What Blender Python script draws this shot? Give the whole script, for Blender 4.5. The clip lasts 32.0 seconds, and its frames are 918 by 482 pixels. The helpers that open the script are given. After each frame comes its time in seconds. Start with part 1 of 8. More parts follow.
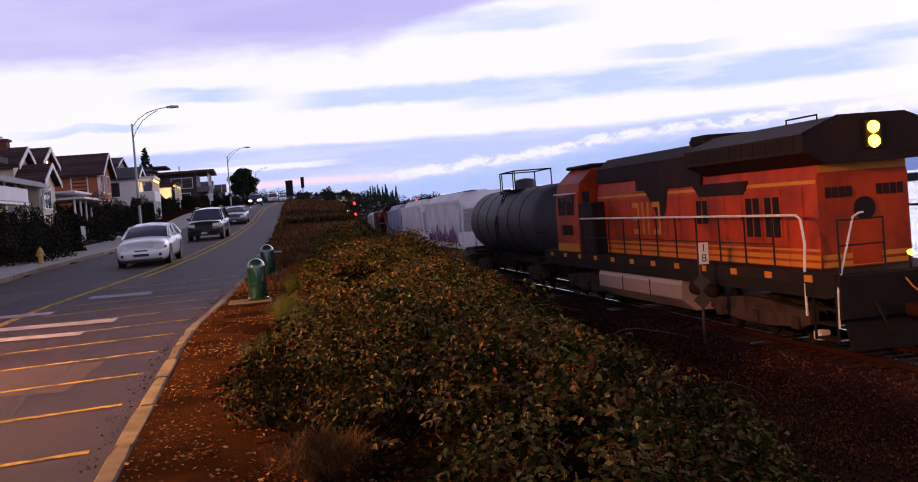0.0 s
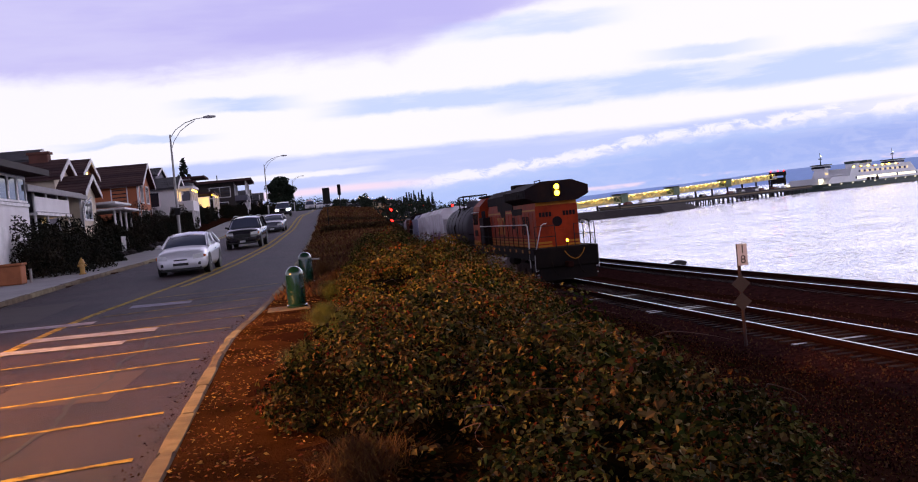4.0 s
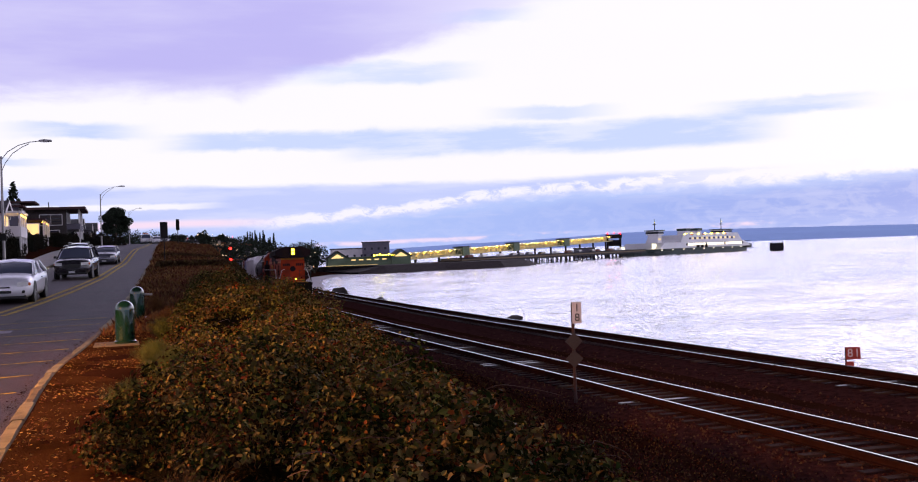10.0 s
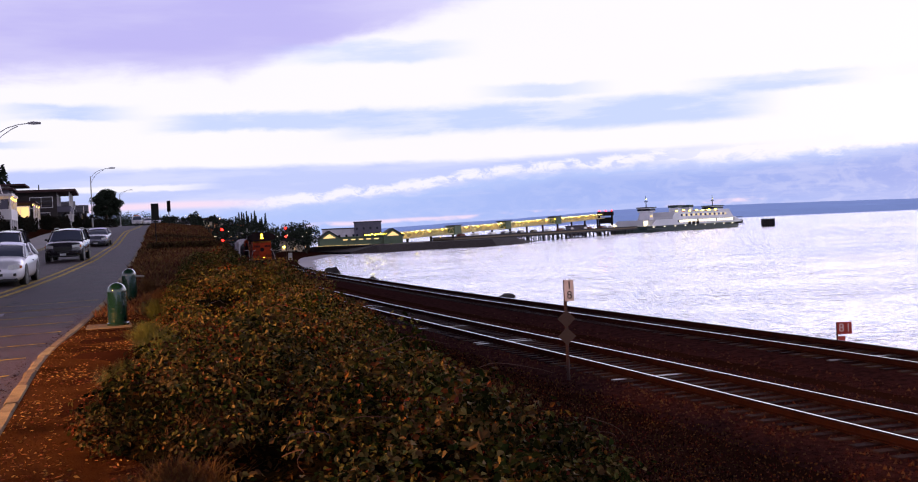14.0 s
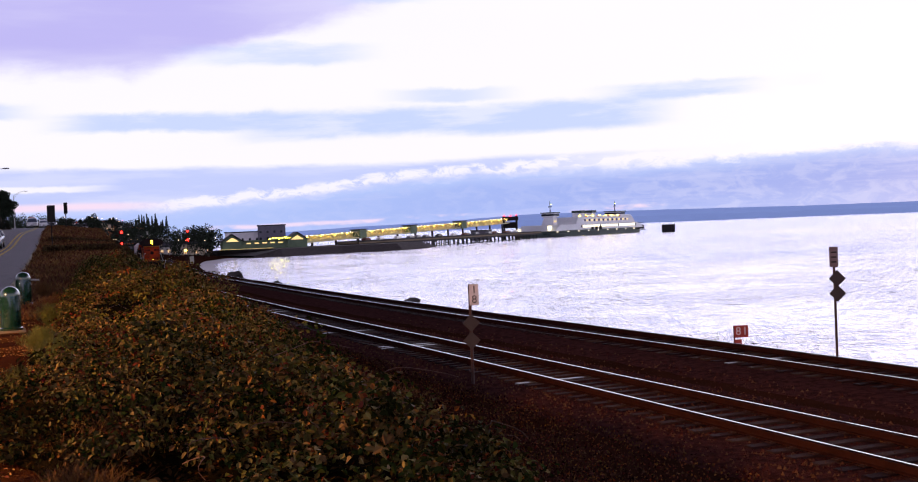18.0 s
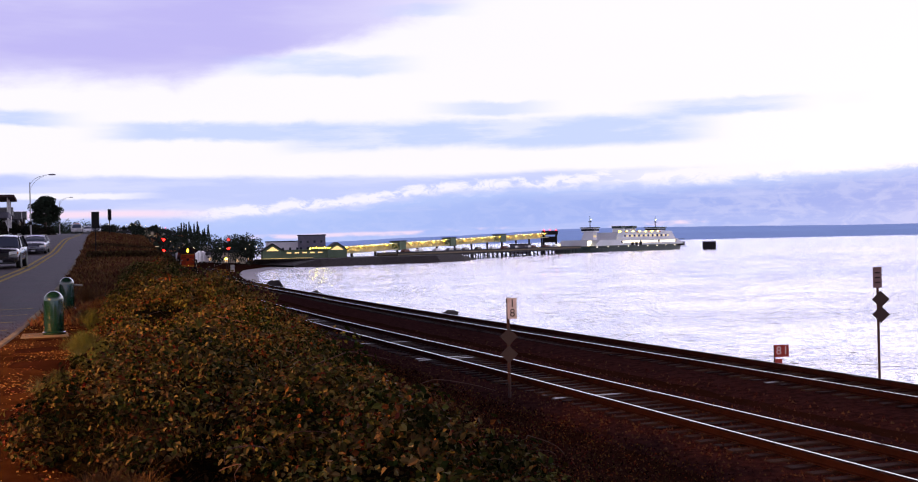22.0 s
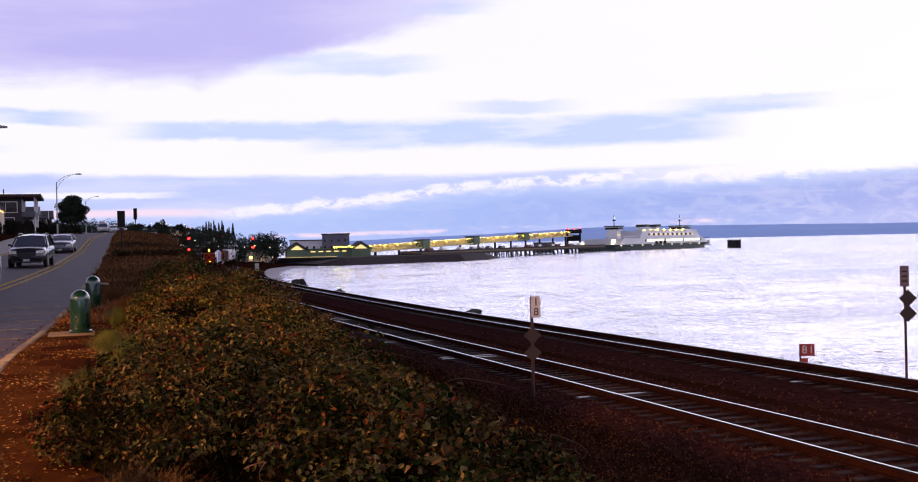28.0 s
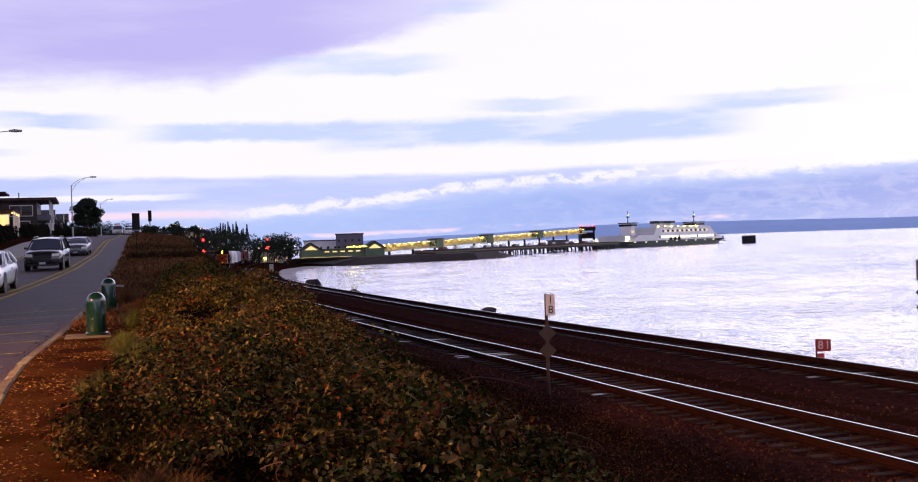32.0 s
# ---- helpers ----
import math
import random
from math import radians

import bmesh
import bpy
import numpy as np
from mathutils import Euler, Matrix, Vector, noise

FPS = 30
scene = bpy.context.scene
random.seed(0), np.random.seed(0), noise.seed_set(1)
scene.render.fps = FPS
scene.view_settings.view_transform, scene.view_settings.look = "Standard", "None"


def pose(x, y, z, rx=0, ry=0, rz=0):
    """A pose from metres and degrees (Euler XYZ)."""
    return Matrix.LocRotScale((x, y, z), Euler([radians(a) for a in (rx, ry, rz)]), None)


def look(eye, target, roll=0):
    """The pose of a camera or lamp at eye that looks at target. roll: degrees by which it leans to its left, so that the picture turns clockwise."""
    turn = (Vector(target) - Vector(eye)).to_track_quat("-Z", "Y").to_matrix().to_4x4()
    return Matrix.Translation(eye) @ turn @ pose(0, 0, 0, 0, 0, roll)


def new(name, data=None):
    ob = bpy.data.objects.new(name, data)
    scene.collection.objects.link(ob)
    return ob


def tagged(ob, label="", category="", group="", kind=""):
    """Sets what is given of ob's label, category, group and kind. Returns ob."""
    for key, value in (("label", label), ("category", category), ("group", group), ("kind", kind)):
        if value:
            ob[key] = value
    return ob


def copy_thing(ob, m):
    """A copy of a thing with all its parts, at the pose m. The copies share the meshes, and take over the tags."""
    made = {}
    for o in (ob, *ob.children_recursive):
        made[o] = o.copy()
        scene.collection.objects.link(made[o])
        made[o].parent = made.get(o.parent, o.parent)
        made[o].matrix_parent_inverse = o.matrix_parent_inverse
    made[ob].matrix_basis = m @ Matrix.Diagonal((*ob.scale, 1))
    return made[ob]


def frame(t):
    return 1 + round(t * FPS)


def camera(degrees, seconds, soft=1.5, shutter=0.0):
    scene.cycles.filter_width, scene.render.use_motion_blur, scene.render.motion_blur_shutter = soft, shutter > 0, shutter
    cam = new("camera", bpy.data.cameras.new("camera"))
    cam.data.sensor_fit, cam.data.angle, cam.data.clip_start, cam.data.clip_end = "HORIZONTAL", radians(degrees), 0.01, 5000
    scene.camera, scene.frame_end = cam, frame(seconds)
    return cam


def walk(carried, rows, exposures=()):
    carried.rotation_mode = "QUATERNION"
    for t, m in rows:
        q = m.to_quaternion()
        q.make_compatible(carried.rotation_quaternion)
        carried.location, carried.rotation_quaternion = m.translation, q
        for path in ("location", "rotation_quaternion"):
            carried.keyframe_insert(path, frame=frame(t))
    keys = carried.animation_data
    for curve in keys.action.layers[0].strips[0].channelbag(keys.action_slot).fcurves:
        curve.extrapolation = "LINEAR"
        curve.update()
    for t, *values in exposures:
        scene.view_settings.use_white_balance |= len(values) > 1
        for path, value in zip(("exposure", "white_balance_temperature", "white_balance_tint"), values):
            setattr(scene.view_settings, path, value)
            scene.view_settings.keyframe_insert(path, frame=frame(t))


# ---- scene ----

# ---------------------------------------------------------------- camera
# seconds, heading, pitch and roll in degrees; the eye stands still on the shoulder
TURNS = [
    (0.0, -10.44, -1.86, 4.56), (0.3, -10.28, -1.68, 4.77), (0.5, -10.19, -1.51, 4.73), (0.8, -10.00, -1.34, 4.85), (1.0, -9.72, -1.49, 4.89),
    (1.5, -9.58, -1.52, 4.77), (2.0, -10.25, -1.35, 4.81), (2.5, -10.00, -1.28, 5.23), (3.0, -9.75, -1.27, 5.30), (3.5, -8.61, -1.28, 5.46),
    (5.5, -8.66, -2.00, 5.43), (6.0, -9.37, -1.77, 4.90), (6.5, -10.77, -1.41, 3.85), (7.0, -11.90, -1.30, 3.75), (7.5, -13.41, -0.56, 3.37),
    (8.0, -14.44, -0.04, 2.95), (8.5, -14.90, 0.18, 2.79), (9.0, -16.00, 0.25, 2.53), (9.5, -16.38, 0.36, 2.27), (10.0, -16.78, 0.44, 2.02),
    (10.5, -16.71, 0.48, 2.04), (11.0, -16.69, 0.43, 2.24), (11.5, -16.64, 0.22, 2.36), (12.0, -17.49, 0.09, 2.22), (12.5, -17.19, -0.13, 2.34),
    (13.0, -17.33, -0.30, 2.45), (13.5, -17.12, -0.43, 2.59), (15.5, -18.84, -1.34, 2.56), (16.0, -21.08, -0.73, 2.48), (16.5, -21.94, -0.54, 2.39),
    (17.0, -23.47, -0.86, 2.36), (17.5, -23.92, -0.74, 2.32), (18.0, -21.96, -0.64, 2.27), (18.5, -21.62, -0.52, 2.21), (19.0, -21.26, -0.47, 2.25),
    (19.5, -21.14, -0.41, 2.22), (20.0, -21.10, -0.43, 2.30), (20.5, -21.00, -0.44, 2.16), (21.0, -20.97, -0.07, 0.99), (21.5, -20.43, 0.12, 1.14),
    (22.0, -19.99, 0.08, 1.24), (22.5, -20.46, 0.35, 1.06), (23.0, -20.34, 0.39, 1.15), (23.5, -19.89, 0.16, 1.29), (24.0, -19.69, 0.27, 1.31),
    (24.5, -19.48, 0.19, 1.45), (25.0, -19.01, 0.01, 1.52), (25.5, -18.63, 0.12, 1.59), (27.5, -18.70, -0.00, 1.34), (28.0, -18.79, 0.04, 1.28),
    (28.5, -18.59, -0.02, 1.51), (29.0, -18.55, -0.06, 1.48), (29.5, -18.51, -0.04, 1.48), (30.0, -18.59, -0.02, 1.55), (30.5, -18.49, -0.04, 1.71),
    (31.0, -18.46, -0.12, 1.83), (31.5, -18.49, -0.11, 1.85), (32.0, -18.09, -0.01, 1.89)]


def held(yaw, pitch, roll):
    return pose(0, 0, 1.6, 0, 0, yaw) @ pose(0, 0, 0, 90 + pitch) @ pose(0, 0, 0, 0, 0, -roll)


cam = camera(44.31, 32.0, soft=1.05)
walk(cam, [(t, held(a, b, c)) for t, a, b, c in TURNS])

# ---------------------------------------------------------------- world and light
class Nodes:
    """Short hand for a node tree."""

    def __init__(self, tree):
        self.t = tree
        tree.nodes.clear()

    def add(self, kind, values=None, **attrs):
        n = self.t.nodes.new(kind)
        for k, v in attrs.items():
            if k == "operation":
                n.operation = v
            elif k == "blend":
                n.blend_type = v
            elif k == "sky":
                n.sky_type = v
            elif k == "feature":
                n.feature = v
            elif k == "dims":
                n.noise_dimensions = v
        for k, v in (values or {}).items():
            if isinstance(v, bpy.types.NodeSocket):
                self.t.links.new(v, n.inputs[k])
            else:
                n.inputs[k].default_value = v
        return n

    def m(self, op, a, b=0.0, c=0.0):
        return self.add("ShaderNodeMath", {0: a, 1: b, 2: c}, operation=op).outputs[0]

    def step(self, v, lo, hi):
        n = self.t.nodes.new("ShaderNodeMapRange")
        n.interpolation_type = "SMOOTHSTEP"
        self.t.links.new(v, n.inputs[0])
        n.inputs[1].default_value, n.inputs[2].default_value = lo, hi
        return n.outputs[0]

    def xyz(self, x, y, z):
        return self.add("ShaderNodeCombineXYZ", {0: x, 1: y, 2: z}).outputs[0]

    def noise(self, vec, scale, detail=4.0, rough=0.55, distortion=0.0):
        return self.add("ShaderNodeTexNoise", {"Vector": vec, "Scale": scale, "Detail": detail, "Roughness": rough, "Distortion": distortion}).outputs[0]

    def mix(self, f, a, b, blend="MIX"):
        n = self.t.nodes.new("ShaderNodeMix")
        n.data_type, n.blend_type = "RGBA", blend
        for k, v in ((0, f), (6, a), (7, b)):
            if isinstance(v, bpy.types.NodeSocket):
                self.t.links.new(v, n.inputs[k])
            elif k == 0:
                n.inputs[k].default_value = v
            else:
                n.inputs[k].default_value = (*v, 1.0) if len(v) == 3 else v
        return n.outputs[2]


SUN_AZ, SUN_EL = 62.0, 5.0


def make_world():
    w = bpy.data.worlds.new("dusk_sky")
    scene.world = w
    w.use_nodes = True
    n = Nodes(w.node_tree)
    tc = n.add("ShaderNodeTexCoord").outputs["Generated"]
    sep = n.add("ShaderNodeSeparateXYZ", {0: tc})
    az = n.m("MULTIPLY", n.m("ARCTAN2", sep.outputs[0], sep.outputs[1]), 57.2958)
    el = n.m("MULTIPLY", n.m("ARCSINE", sep.outputs[2]), 57.2958)
    streaky = n.xyz(n.m("MULTIPLY", az, 0.075), n.m("MULTIPLY", el, 0.42), 3.1)
    puffy = n.xyz(n.m("MULTIPLY", az, 0.3), n.m("MULTIPLY", el, 0.7), 1.7)
    n1 = n.noise(streaky, 1.0, 5.0, 0.55, 0.3)
    n2 = n.noise(puffy, 1.0, 6.0, 0.6, 0.4)
    n3 = n.noise(n.xyz(n.m("MULTIPLY", az, 0.03), n.m("MULTIPLY", el, 0.12), 7.7), 1.0, 3.0)
    n4 = n.noise(n.xyz(n.m("MULTIPLY", az, 0.8), n.m("MULTIPLY", el, 1.7), 5.7), 1.0, 7.0, 0.62, 0.5)
    # thin bright cloud above everything
    col = n.mix(n3, (0.93, 0.90, 1.05), (1.0, 0.97, 1.08))

    def rag(fx, fy, seed, lo, hi):
        return n.step(n.noise(n.xyz(n.m("MULTIPLY", az, fx), n.m("MULTIPLY", el, fy), seed), 1.0, 5.0, 0.6), lo, hi)

    # mauve sheet high on the land side
    edge = n.m("ADD", n.m("SUBTRACT", el, n.m("MULTIPLY", n.m("MAXIMUM", n.m("SUBTRACT", az, 6.0), 0.0), 0.27)), n.m("ADD", n.m("MULTIPLY", n.m("SUBTRACT", n2, 0.5), 1.3), n.m("MULTIPLY", n.m("SUBTRACT", n1, 0.5), 1.6)))
    sheet = n.m("MULTIPLY", n.step(edge, 7.55, 8.7), n.m("ADD", 0.74, n.m("MULTIPLY", rag(0.05, 0.3, 4.2, 0.3, 0.6), 0.26)))
    sheet = n.m("MULTIPLY", sheet, n.m("SUBTRACT", 1.0, n.m("MULTIPLY", n.step(az, 9.0, 24.0), 0.75)))
    col = n.mix(n.m("MULTIPLY", sheet, 0.95), col, (0.50, 0.455, 0.90))

    # long blue streaks at middle height
    def streak(mid, wide, a0, a1, seed, fade=4.0):
        d = n.m("ABSOLUTE", n.m("SUBTRACT", n.m("ADD", el, n.m("MULTIPLY", n.m("SUBTRACT", n2, 0.5), 0.8)), mid))
        near = n.m("SUBTRACT", 1.0, n.step(d, wide * 0.45, wide))
        ends = n.m("MULTIPLY", n.step(az, a0, a0 + fade), n.m("SUBTRACT", 1.0, n.step(az, a1 - fade, a1)))
        return n.m("MULTIPLY", n.m("MULTIPLY", near, ends), n.m("ADD", 0.55, n.m("MULTIPLY", rag(0.18, 1.1, seed, 0.34, 0.56), 0.45)))
    for mid, wide, a0, a1, seed, tone in ((5.5, 0.95, 10.0, 34.0, 2.3, 0.85), (5.75, 0.6, 1.0, 16.0, 9.3, 0.8), (6.35, 0.5, -6.0, 2.5, 3.3, 0.8), (6.4, 0.5, 28.0, 38.5, 5.1, 0.75), (6.6, 0.4, 37.5, 41.0, 1.1, 0.5), (6.75, 0.42, 17.5, 26.0, 8.9, 0.6), (9.0, 0.65, 7.0, 19.0, 4.4, 0.6), (11.7, 0.4, 15.0, 22.0, 7.4, 0.5), (4.9, 0.3, -12.0, -2.0, 6.4, 0.7)):
        col = n.mix(n.m("MULTIPLY", streak(mid, wide, a0, a1, seed), tone), col, (0.50, 0.62, 1.0))
    # pale blue layer behind the bank
    d = n.m("SUBTRACT", n.m("ADD", 3.72, n.m("MULTIPLY", n.m("SUBTRACT", n1, 0.5), 0.9)), n.m("ADD", el, n.m("MULTIPLY", n.m("SUBTRACT", n2, 0.5), 0.5)))
    layer = n.m("MULTIPLY", n.step(d, 0.0, 0.35), n.m("SUBTRACT", 1.0, n.step(az, 22.0, 36.0)))
    col = n.mix(n.m("MULTIPLY", layer, n.m("ADD", 0.66, n.m("MULTIPLY", rag(0.12, 0.9, 2.9, 0.35, 0.6), 0.26))), col, (0.50, 0.58, 0.98))
    # bright gap in that layer over the road
    gap = n.m("MULTIPLY", n.m("SUBTRACT", 1.0, n.step(n.m("ABSOLUTE", n.m("SUBTRACT", n.m("ADD", el, n.m("MULTIPLY", n.m("SUBTRACT", n4, 0.5), 0.25)), 2.62)), 0.07, 0.2)), n.m("MULTIPLY", n.step(az, -14.0, -6.0), n.m("SUBTRACT", 1.0, n.step(az, 2.5, 6.0))))
    col = n.mix(n.m("MULTIPLY", gap, 0.8), col, (1.0, 0.96, 1.05))
    # cloud bank low over the water, with a bright ragged crest
    rise = n.m("ADD", n.m("ADD", 1.55, n.m("MULTIPLY", n.step(az, 6.0, 24.0), 1.25)), n.m("MULTIPLY", n.step(az, 20.0, 44.0), 0.45))
    top = n.m("ADD", rise, n.m("ADD", n.m("MULTIPLY", n.m("SUBTRACT", n2, 0.5), 0.8), n.m("MULTIPLY", n.m("SUBTRACT", n4, 0.5), 0.9)))
    over = n.m("SUBTRACT", top, el)
    crest = n.m("MULTIPLY", n.m("SUBTRACT", 1.0, n.step(n.m("ABSOLUTE", n.m("ADD", over, 0.16)), 0.08, 0.36)), n.step(n4, 0.38, 0.54))
    col = n.mix(n.m("MULTIPLY", n.m("MULTIPLY", crest, n.step(az, 4.0, 9.0)), 0.9), col, (0.95, 0.92, 1.04))
    bank = n.m("MULTIPLY", n.step(over, -0.02, 0.4), n.m("ADD", 0.82, n.m("MULTIPLY", n.step(n4, 0.62, 0.42), 0.18)))
    deep = n.m("MULTIPLY", n.m("MULTIPLY", n.step(over, 0.05, 0.9), n.step(az, 4.0, 40.0)), n.m("SUBTRACT", 1.0, n.m("MULTIPLY", n.step(over, 1.4, 2.6), 0.45)))
    col = n.mix(n.m("MULTIPLY", bank, 0.92), col, n.mix(deep, (0.43, 0.56, 0.98), (0.24, 0.36, 0.86)))
    col = n.mix(n.m("MULTIPLY", n.m("MULTIPLY", bank, rag(0.09, 1.6, 5.5, 0.5, 0.64)), 0.35), col, (0.58, 0.63, 0.98))
    # pale pink slot along the horizon
    slot = n.m("MULTIPLY", n.m("SUBTRACT", 1.0, n.step(n.m("ABSOLUTE", n.m("SUBTRACT", n.m("ADD", el, n.m("MULTIPLY", n.m("SUBTRACT", n2, 0.5), 0.25)), n.m("ADD", 0.36, n.m("MULTIPLY", az, 0.0125)))), 0.03, 0.16)), rag(0.2, 0.6, 8.8, 0.5, 0.62))
    col = n.mix(n.m("MULTIPLY", slot, 0.75), col, (1.0, 0.78, 0.96))
    # low pink glow where the road meets the sky
    glow = n.m("MULTIPLY", n.m("SUBTRACT", 1.0, n.step(n.m("ABSOLUTE", n.m("SUBTRACT", n.m("ADD", el, n.m("MULTIPLY", n.m("SUBTRACT", n1, 0.5), 0.5)), 1.75)), 0.05, 0.3)), n.m("MULTIPLY", n.step(az, -9.0, -3.0), n.m("SUBTRACT", 1.0, n.step(az, 4.0, 9.0))))
    col = n.mix(n.m("MULTIPLY", glow, 0.8), col, (1.0, 0.76, 0.92))
    # above the view the sky is dimmed overhead and landward to darken the ground, and boosted over the sea for the
    # water
    sea_side = n.m("MULTIPLY", n.step(az, -4.0, 22.0), n.m("SUBTRACT", 1.0, n.step(az, 85.0, 130.0)))
    low = n.step(el, 15.0, 46.0)
    high = n.step(el, 18.0, 46.0)
    shade = n.m("ADD", n.m("MULTIPLY", low, n.m("SUBTRACT", 1.0, sea_side)), n.m("MULTIPLY", high, sea_side))
    dim = n.m("SUBTRACT", 1.0, n.m("MULTIPLY", 0.985, shade))
    dim = n.m("ADD", dim, n.m("MULTIPLY", n.m("MULTIPLY", sea_side, 2.2), n.m("MULTIPLY", n.step(el, 13.0, 18.0), n.m("SUBTRACT", 1.0, high))))
    # outside the bright western part a deeper mauve is mixed in to tint the fill light
    col = n.mix(n.m("MAXIMUM", n.step(el, 13.0, 24.0), n.m("SUBTRACT", 1.0, n.step(az, -40.0, -14.0))), col, (0.80, 0.74, 1.06))
    col = n.mix(1.0, col, n.xyz(dim, dim, dim), "MULTIPLY")
    # faint clear sky behind the clouds
    sky = n.add("ShaderNodeTexSky", sky="NISHITA")
    sky.sun_disc, sky.sun_elevation, sky.sun_rotation = False, radians(SUN_EL), radians(SUN_AZ)
    b1 = n.add("ShaderNodeBackground", {0: col, 1: 1.0})
    b2 = n.add("ShaderNodeBackground", {0: sky.outputs[0], 1: 0.008})
    both = n.add("ShaderNodeAddShader", {0: b1.outputs[0], 1: b2.outputs[0]})
    n.add("ShaderNodeOutputWorld", {0: both.outputs[0]})


make_world()
sun_data = bpy.data.lights.new("sun", "SUN")
sun_data.energy, sun_data.angle, sun_data.color = 0.08, radians(20), (1.0, 0.86, 0.8)
sun = new("sun", sun_data)
sun.matrix_world = look((0, 0, 0), (-math.sin(radians(SUN_AZ)), -math.cos(radians(SUN_AZ)), -math.tan(radians(SUN_EL + 7))))


# ---------------------------------------------------------------- materials
def mat(name, base, rough=0.7, metal=0.0, other=None, scale=2.0, fine=30.0, amount=0.5, bump=0.0, bump_scale=40.0, glow=None, power=0.0, spread=0.0, coat=0.0, island=False, spec=0.5):
    """A surface with broad stains towards `other`, fine grain, relief, and a random shift per piece."""
    ma = bpy.data.materials.new(name)
    ma.use_nodes = True
    n = Nodes(ma.node_tree)
    tc = n.add("ShaderNodeTexCoord").outputs["Object"]
    other = other or tuple(c * 0.55 for c in base)
    f1 = n.step(n.noise(tc, scale, 5.0, 0.6), 0.38, 0.66)
    f2 = n.noise(tc, fine, 3.0, 0.6)
    col = n.mix(n.m("MULTIPLY", f1, amount), base, other)
    col = n.mix(n.m("MULTIPLY", f2, 0.35), col, tuple(c * 0.6 for c in base))
    if spread:
        if island:
            r = n.add("ShaderNodeNewGeometry").outputs["Random Per Island"]
        else:
            r = n.add("ShaderNodeObjectInfo").outputs["Random"]
        hs = n.add("ShaderNodeHueSaturation", {"Hue": n.m("ADD", 0.5 - spread * 0.06, n.m("MULTIPLY", r, spread * 0.12)), "Saturation": 1.0, "Value": n.m("ADD", 1.0 - spread, n.m("MULTIPLY", r, spread * 2)), "Color": col})
        col = hs.outputs[0]
    ins = {"Base Color": col, "Roughness": n.m("ADD", rough - 0.06, n.m("MULTIPLY", f2, 0.12)), "Metallic": metal, "Coat Weight": coat, "Specular IOR Level": spec}
    if bump:
        ins["Normal"] = n.add("ShaderNodeBump", {"Strength": 1.0, "Distance": bump, "Height": n.noise(tc, bump_scale, 4.0, 0.65)}).outputs[0]
    if glow:
        ins["Emission Color"], ins["Emission Strength"] = (*glow, 1.0), power
    p = n.add("ShaderNodeBsdfPrincipled", ins)
    n.add("ShaderNodeOutputMaterial", {0: p.outputs[0]})
    return ma


def glass(name, tint=(0.02, 0.025, 0.035), rough=0.04):
    ma = bpy.data.materials.new(name)
    ma.use_nodes = True
    n = Nodes(ma.node_tree)
    p = n.add("ShaderNodeBsdfPrincipled", {"Base Color": (*tint, 1), "Roughness": rough, "Specular IOR Level": 0.6})
    n.add("ShaderNodeOutputMaterial", {0: p.outputs[0]})
    return ma


def water_mat():
    ma = bpy.data.materials.new("sea_water")
    ma.use_nodes = True
    n = Nodes(ma.node_tree)
    tc = n.add("ShaderNodeTexCoord").outputs["Object"]
    sep = n.add("ShaderNodeSeparateXYZ", {0: tc})
    v = n.xyz(n.m("MULTIPLY", sep.outputs[0], 0.85), n.m("MULTIPLY", sep.outputs[1], 1.0), 0.0)
    # short wind ripples with their crests across the view, stronger in gusts
    across = n.m("SUBTRACT", n.m("MULTIPLY", sep.outputs[0], 0.88), n.m("MULTIPLY", sep.outputs[1], 0.47))
    along_v = n.m("ADD", n.m("MULTIPLY", sep.outputs[0], 0.47), n.m("MULTIPLY", sep.outputs[1], 0.88))
    wv = n.xyz(n.m("MULTIPLY", across, 0.3), along_v, 0.0)
    rip = n.m("ADD", n.noise(wv, 2.2, 3.0, 0.55, 0.15), n.m("MULTIPLY", n.noise(wv, 0.7, 2.0, 0.5, 0.15), 1.3))
    w3 = n.noise(v, 0.02, 3.0)
    gust = n.m("ADD", 0.8, n.m("MULTIPLY", n.step(n.noise(v, 0.055, 3.0, 0.6), 0.36, 0.62), 0.6))
    bu = n.add("ShaderNodeBump", {"Strength": 1.0, "Distance": 0.26, "Height": n.m("MULTIPLY", rip, gust)}).outputs[0]
    col = n.mix(n.step(w3, 0.35, 0.65), (0.93, 0.93, 1.0), (1.0, 0.98, 1.0))
    p = n.add("ShaderNodeBsdfPrincipled", {"Base Color": col, "Roughness": 0.09, "Metallic": 0.85, "IOR": 1.4, "Specular IOR Level": 0.7, "Normal": bu})
    n.add("ShaderNodeOutputMaterial", {0: p.outputs[0]})
    return ma


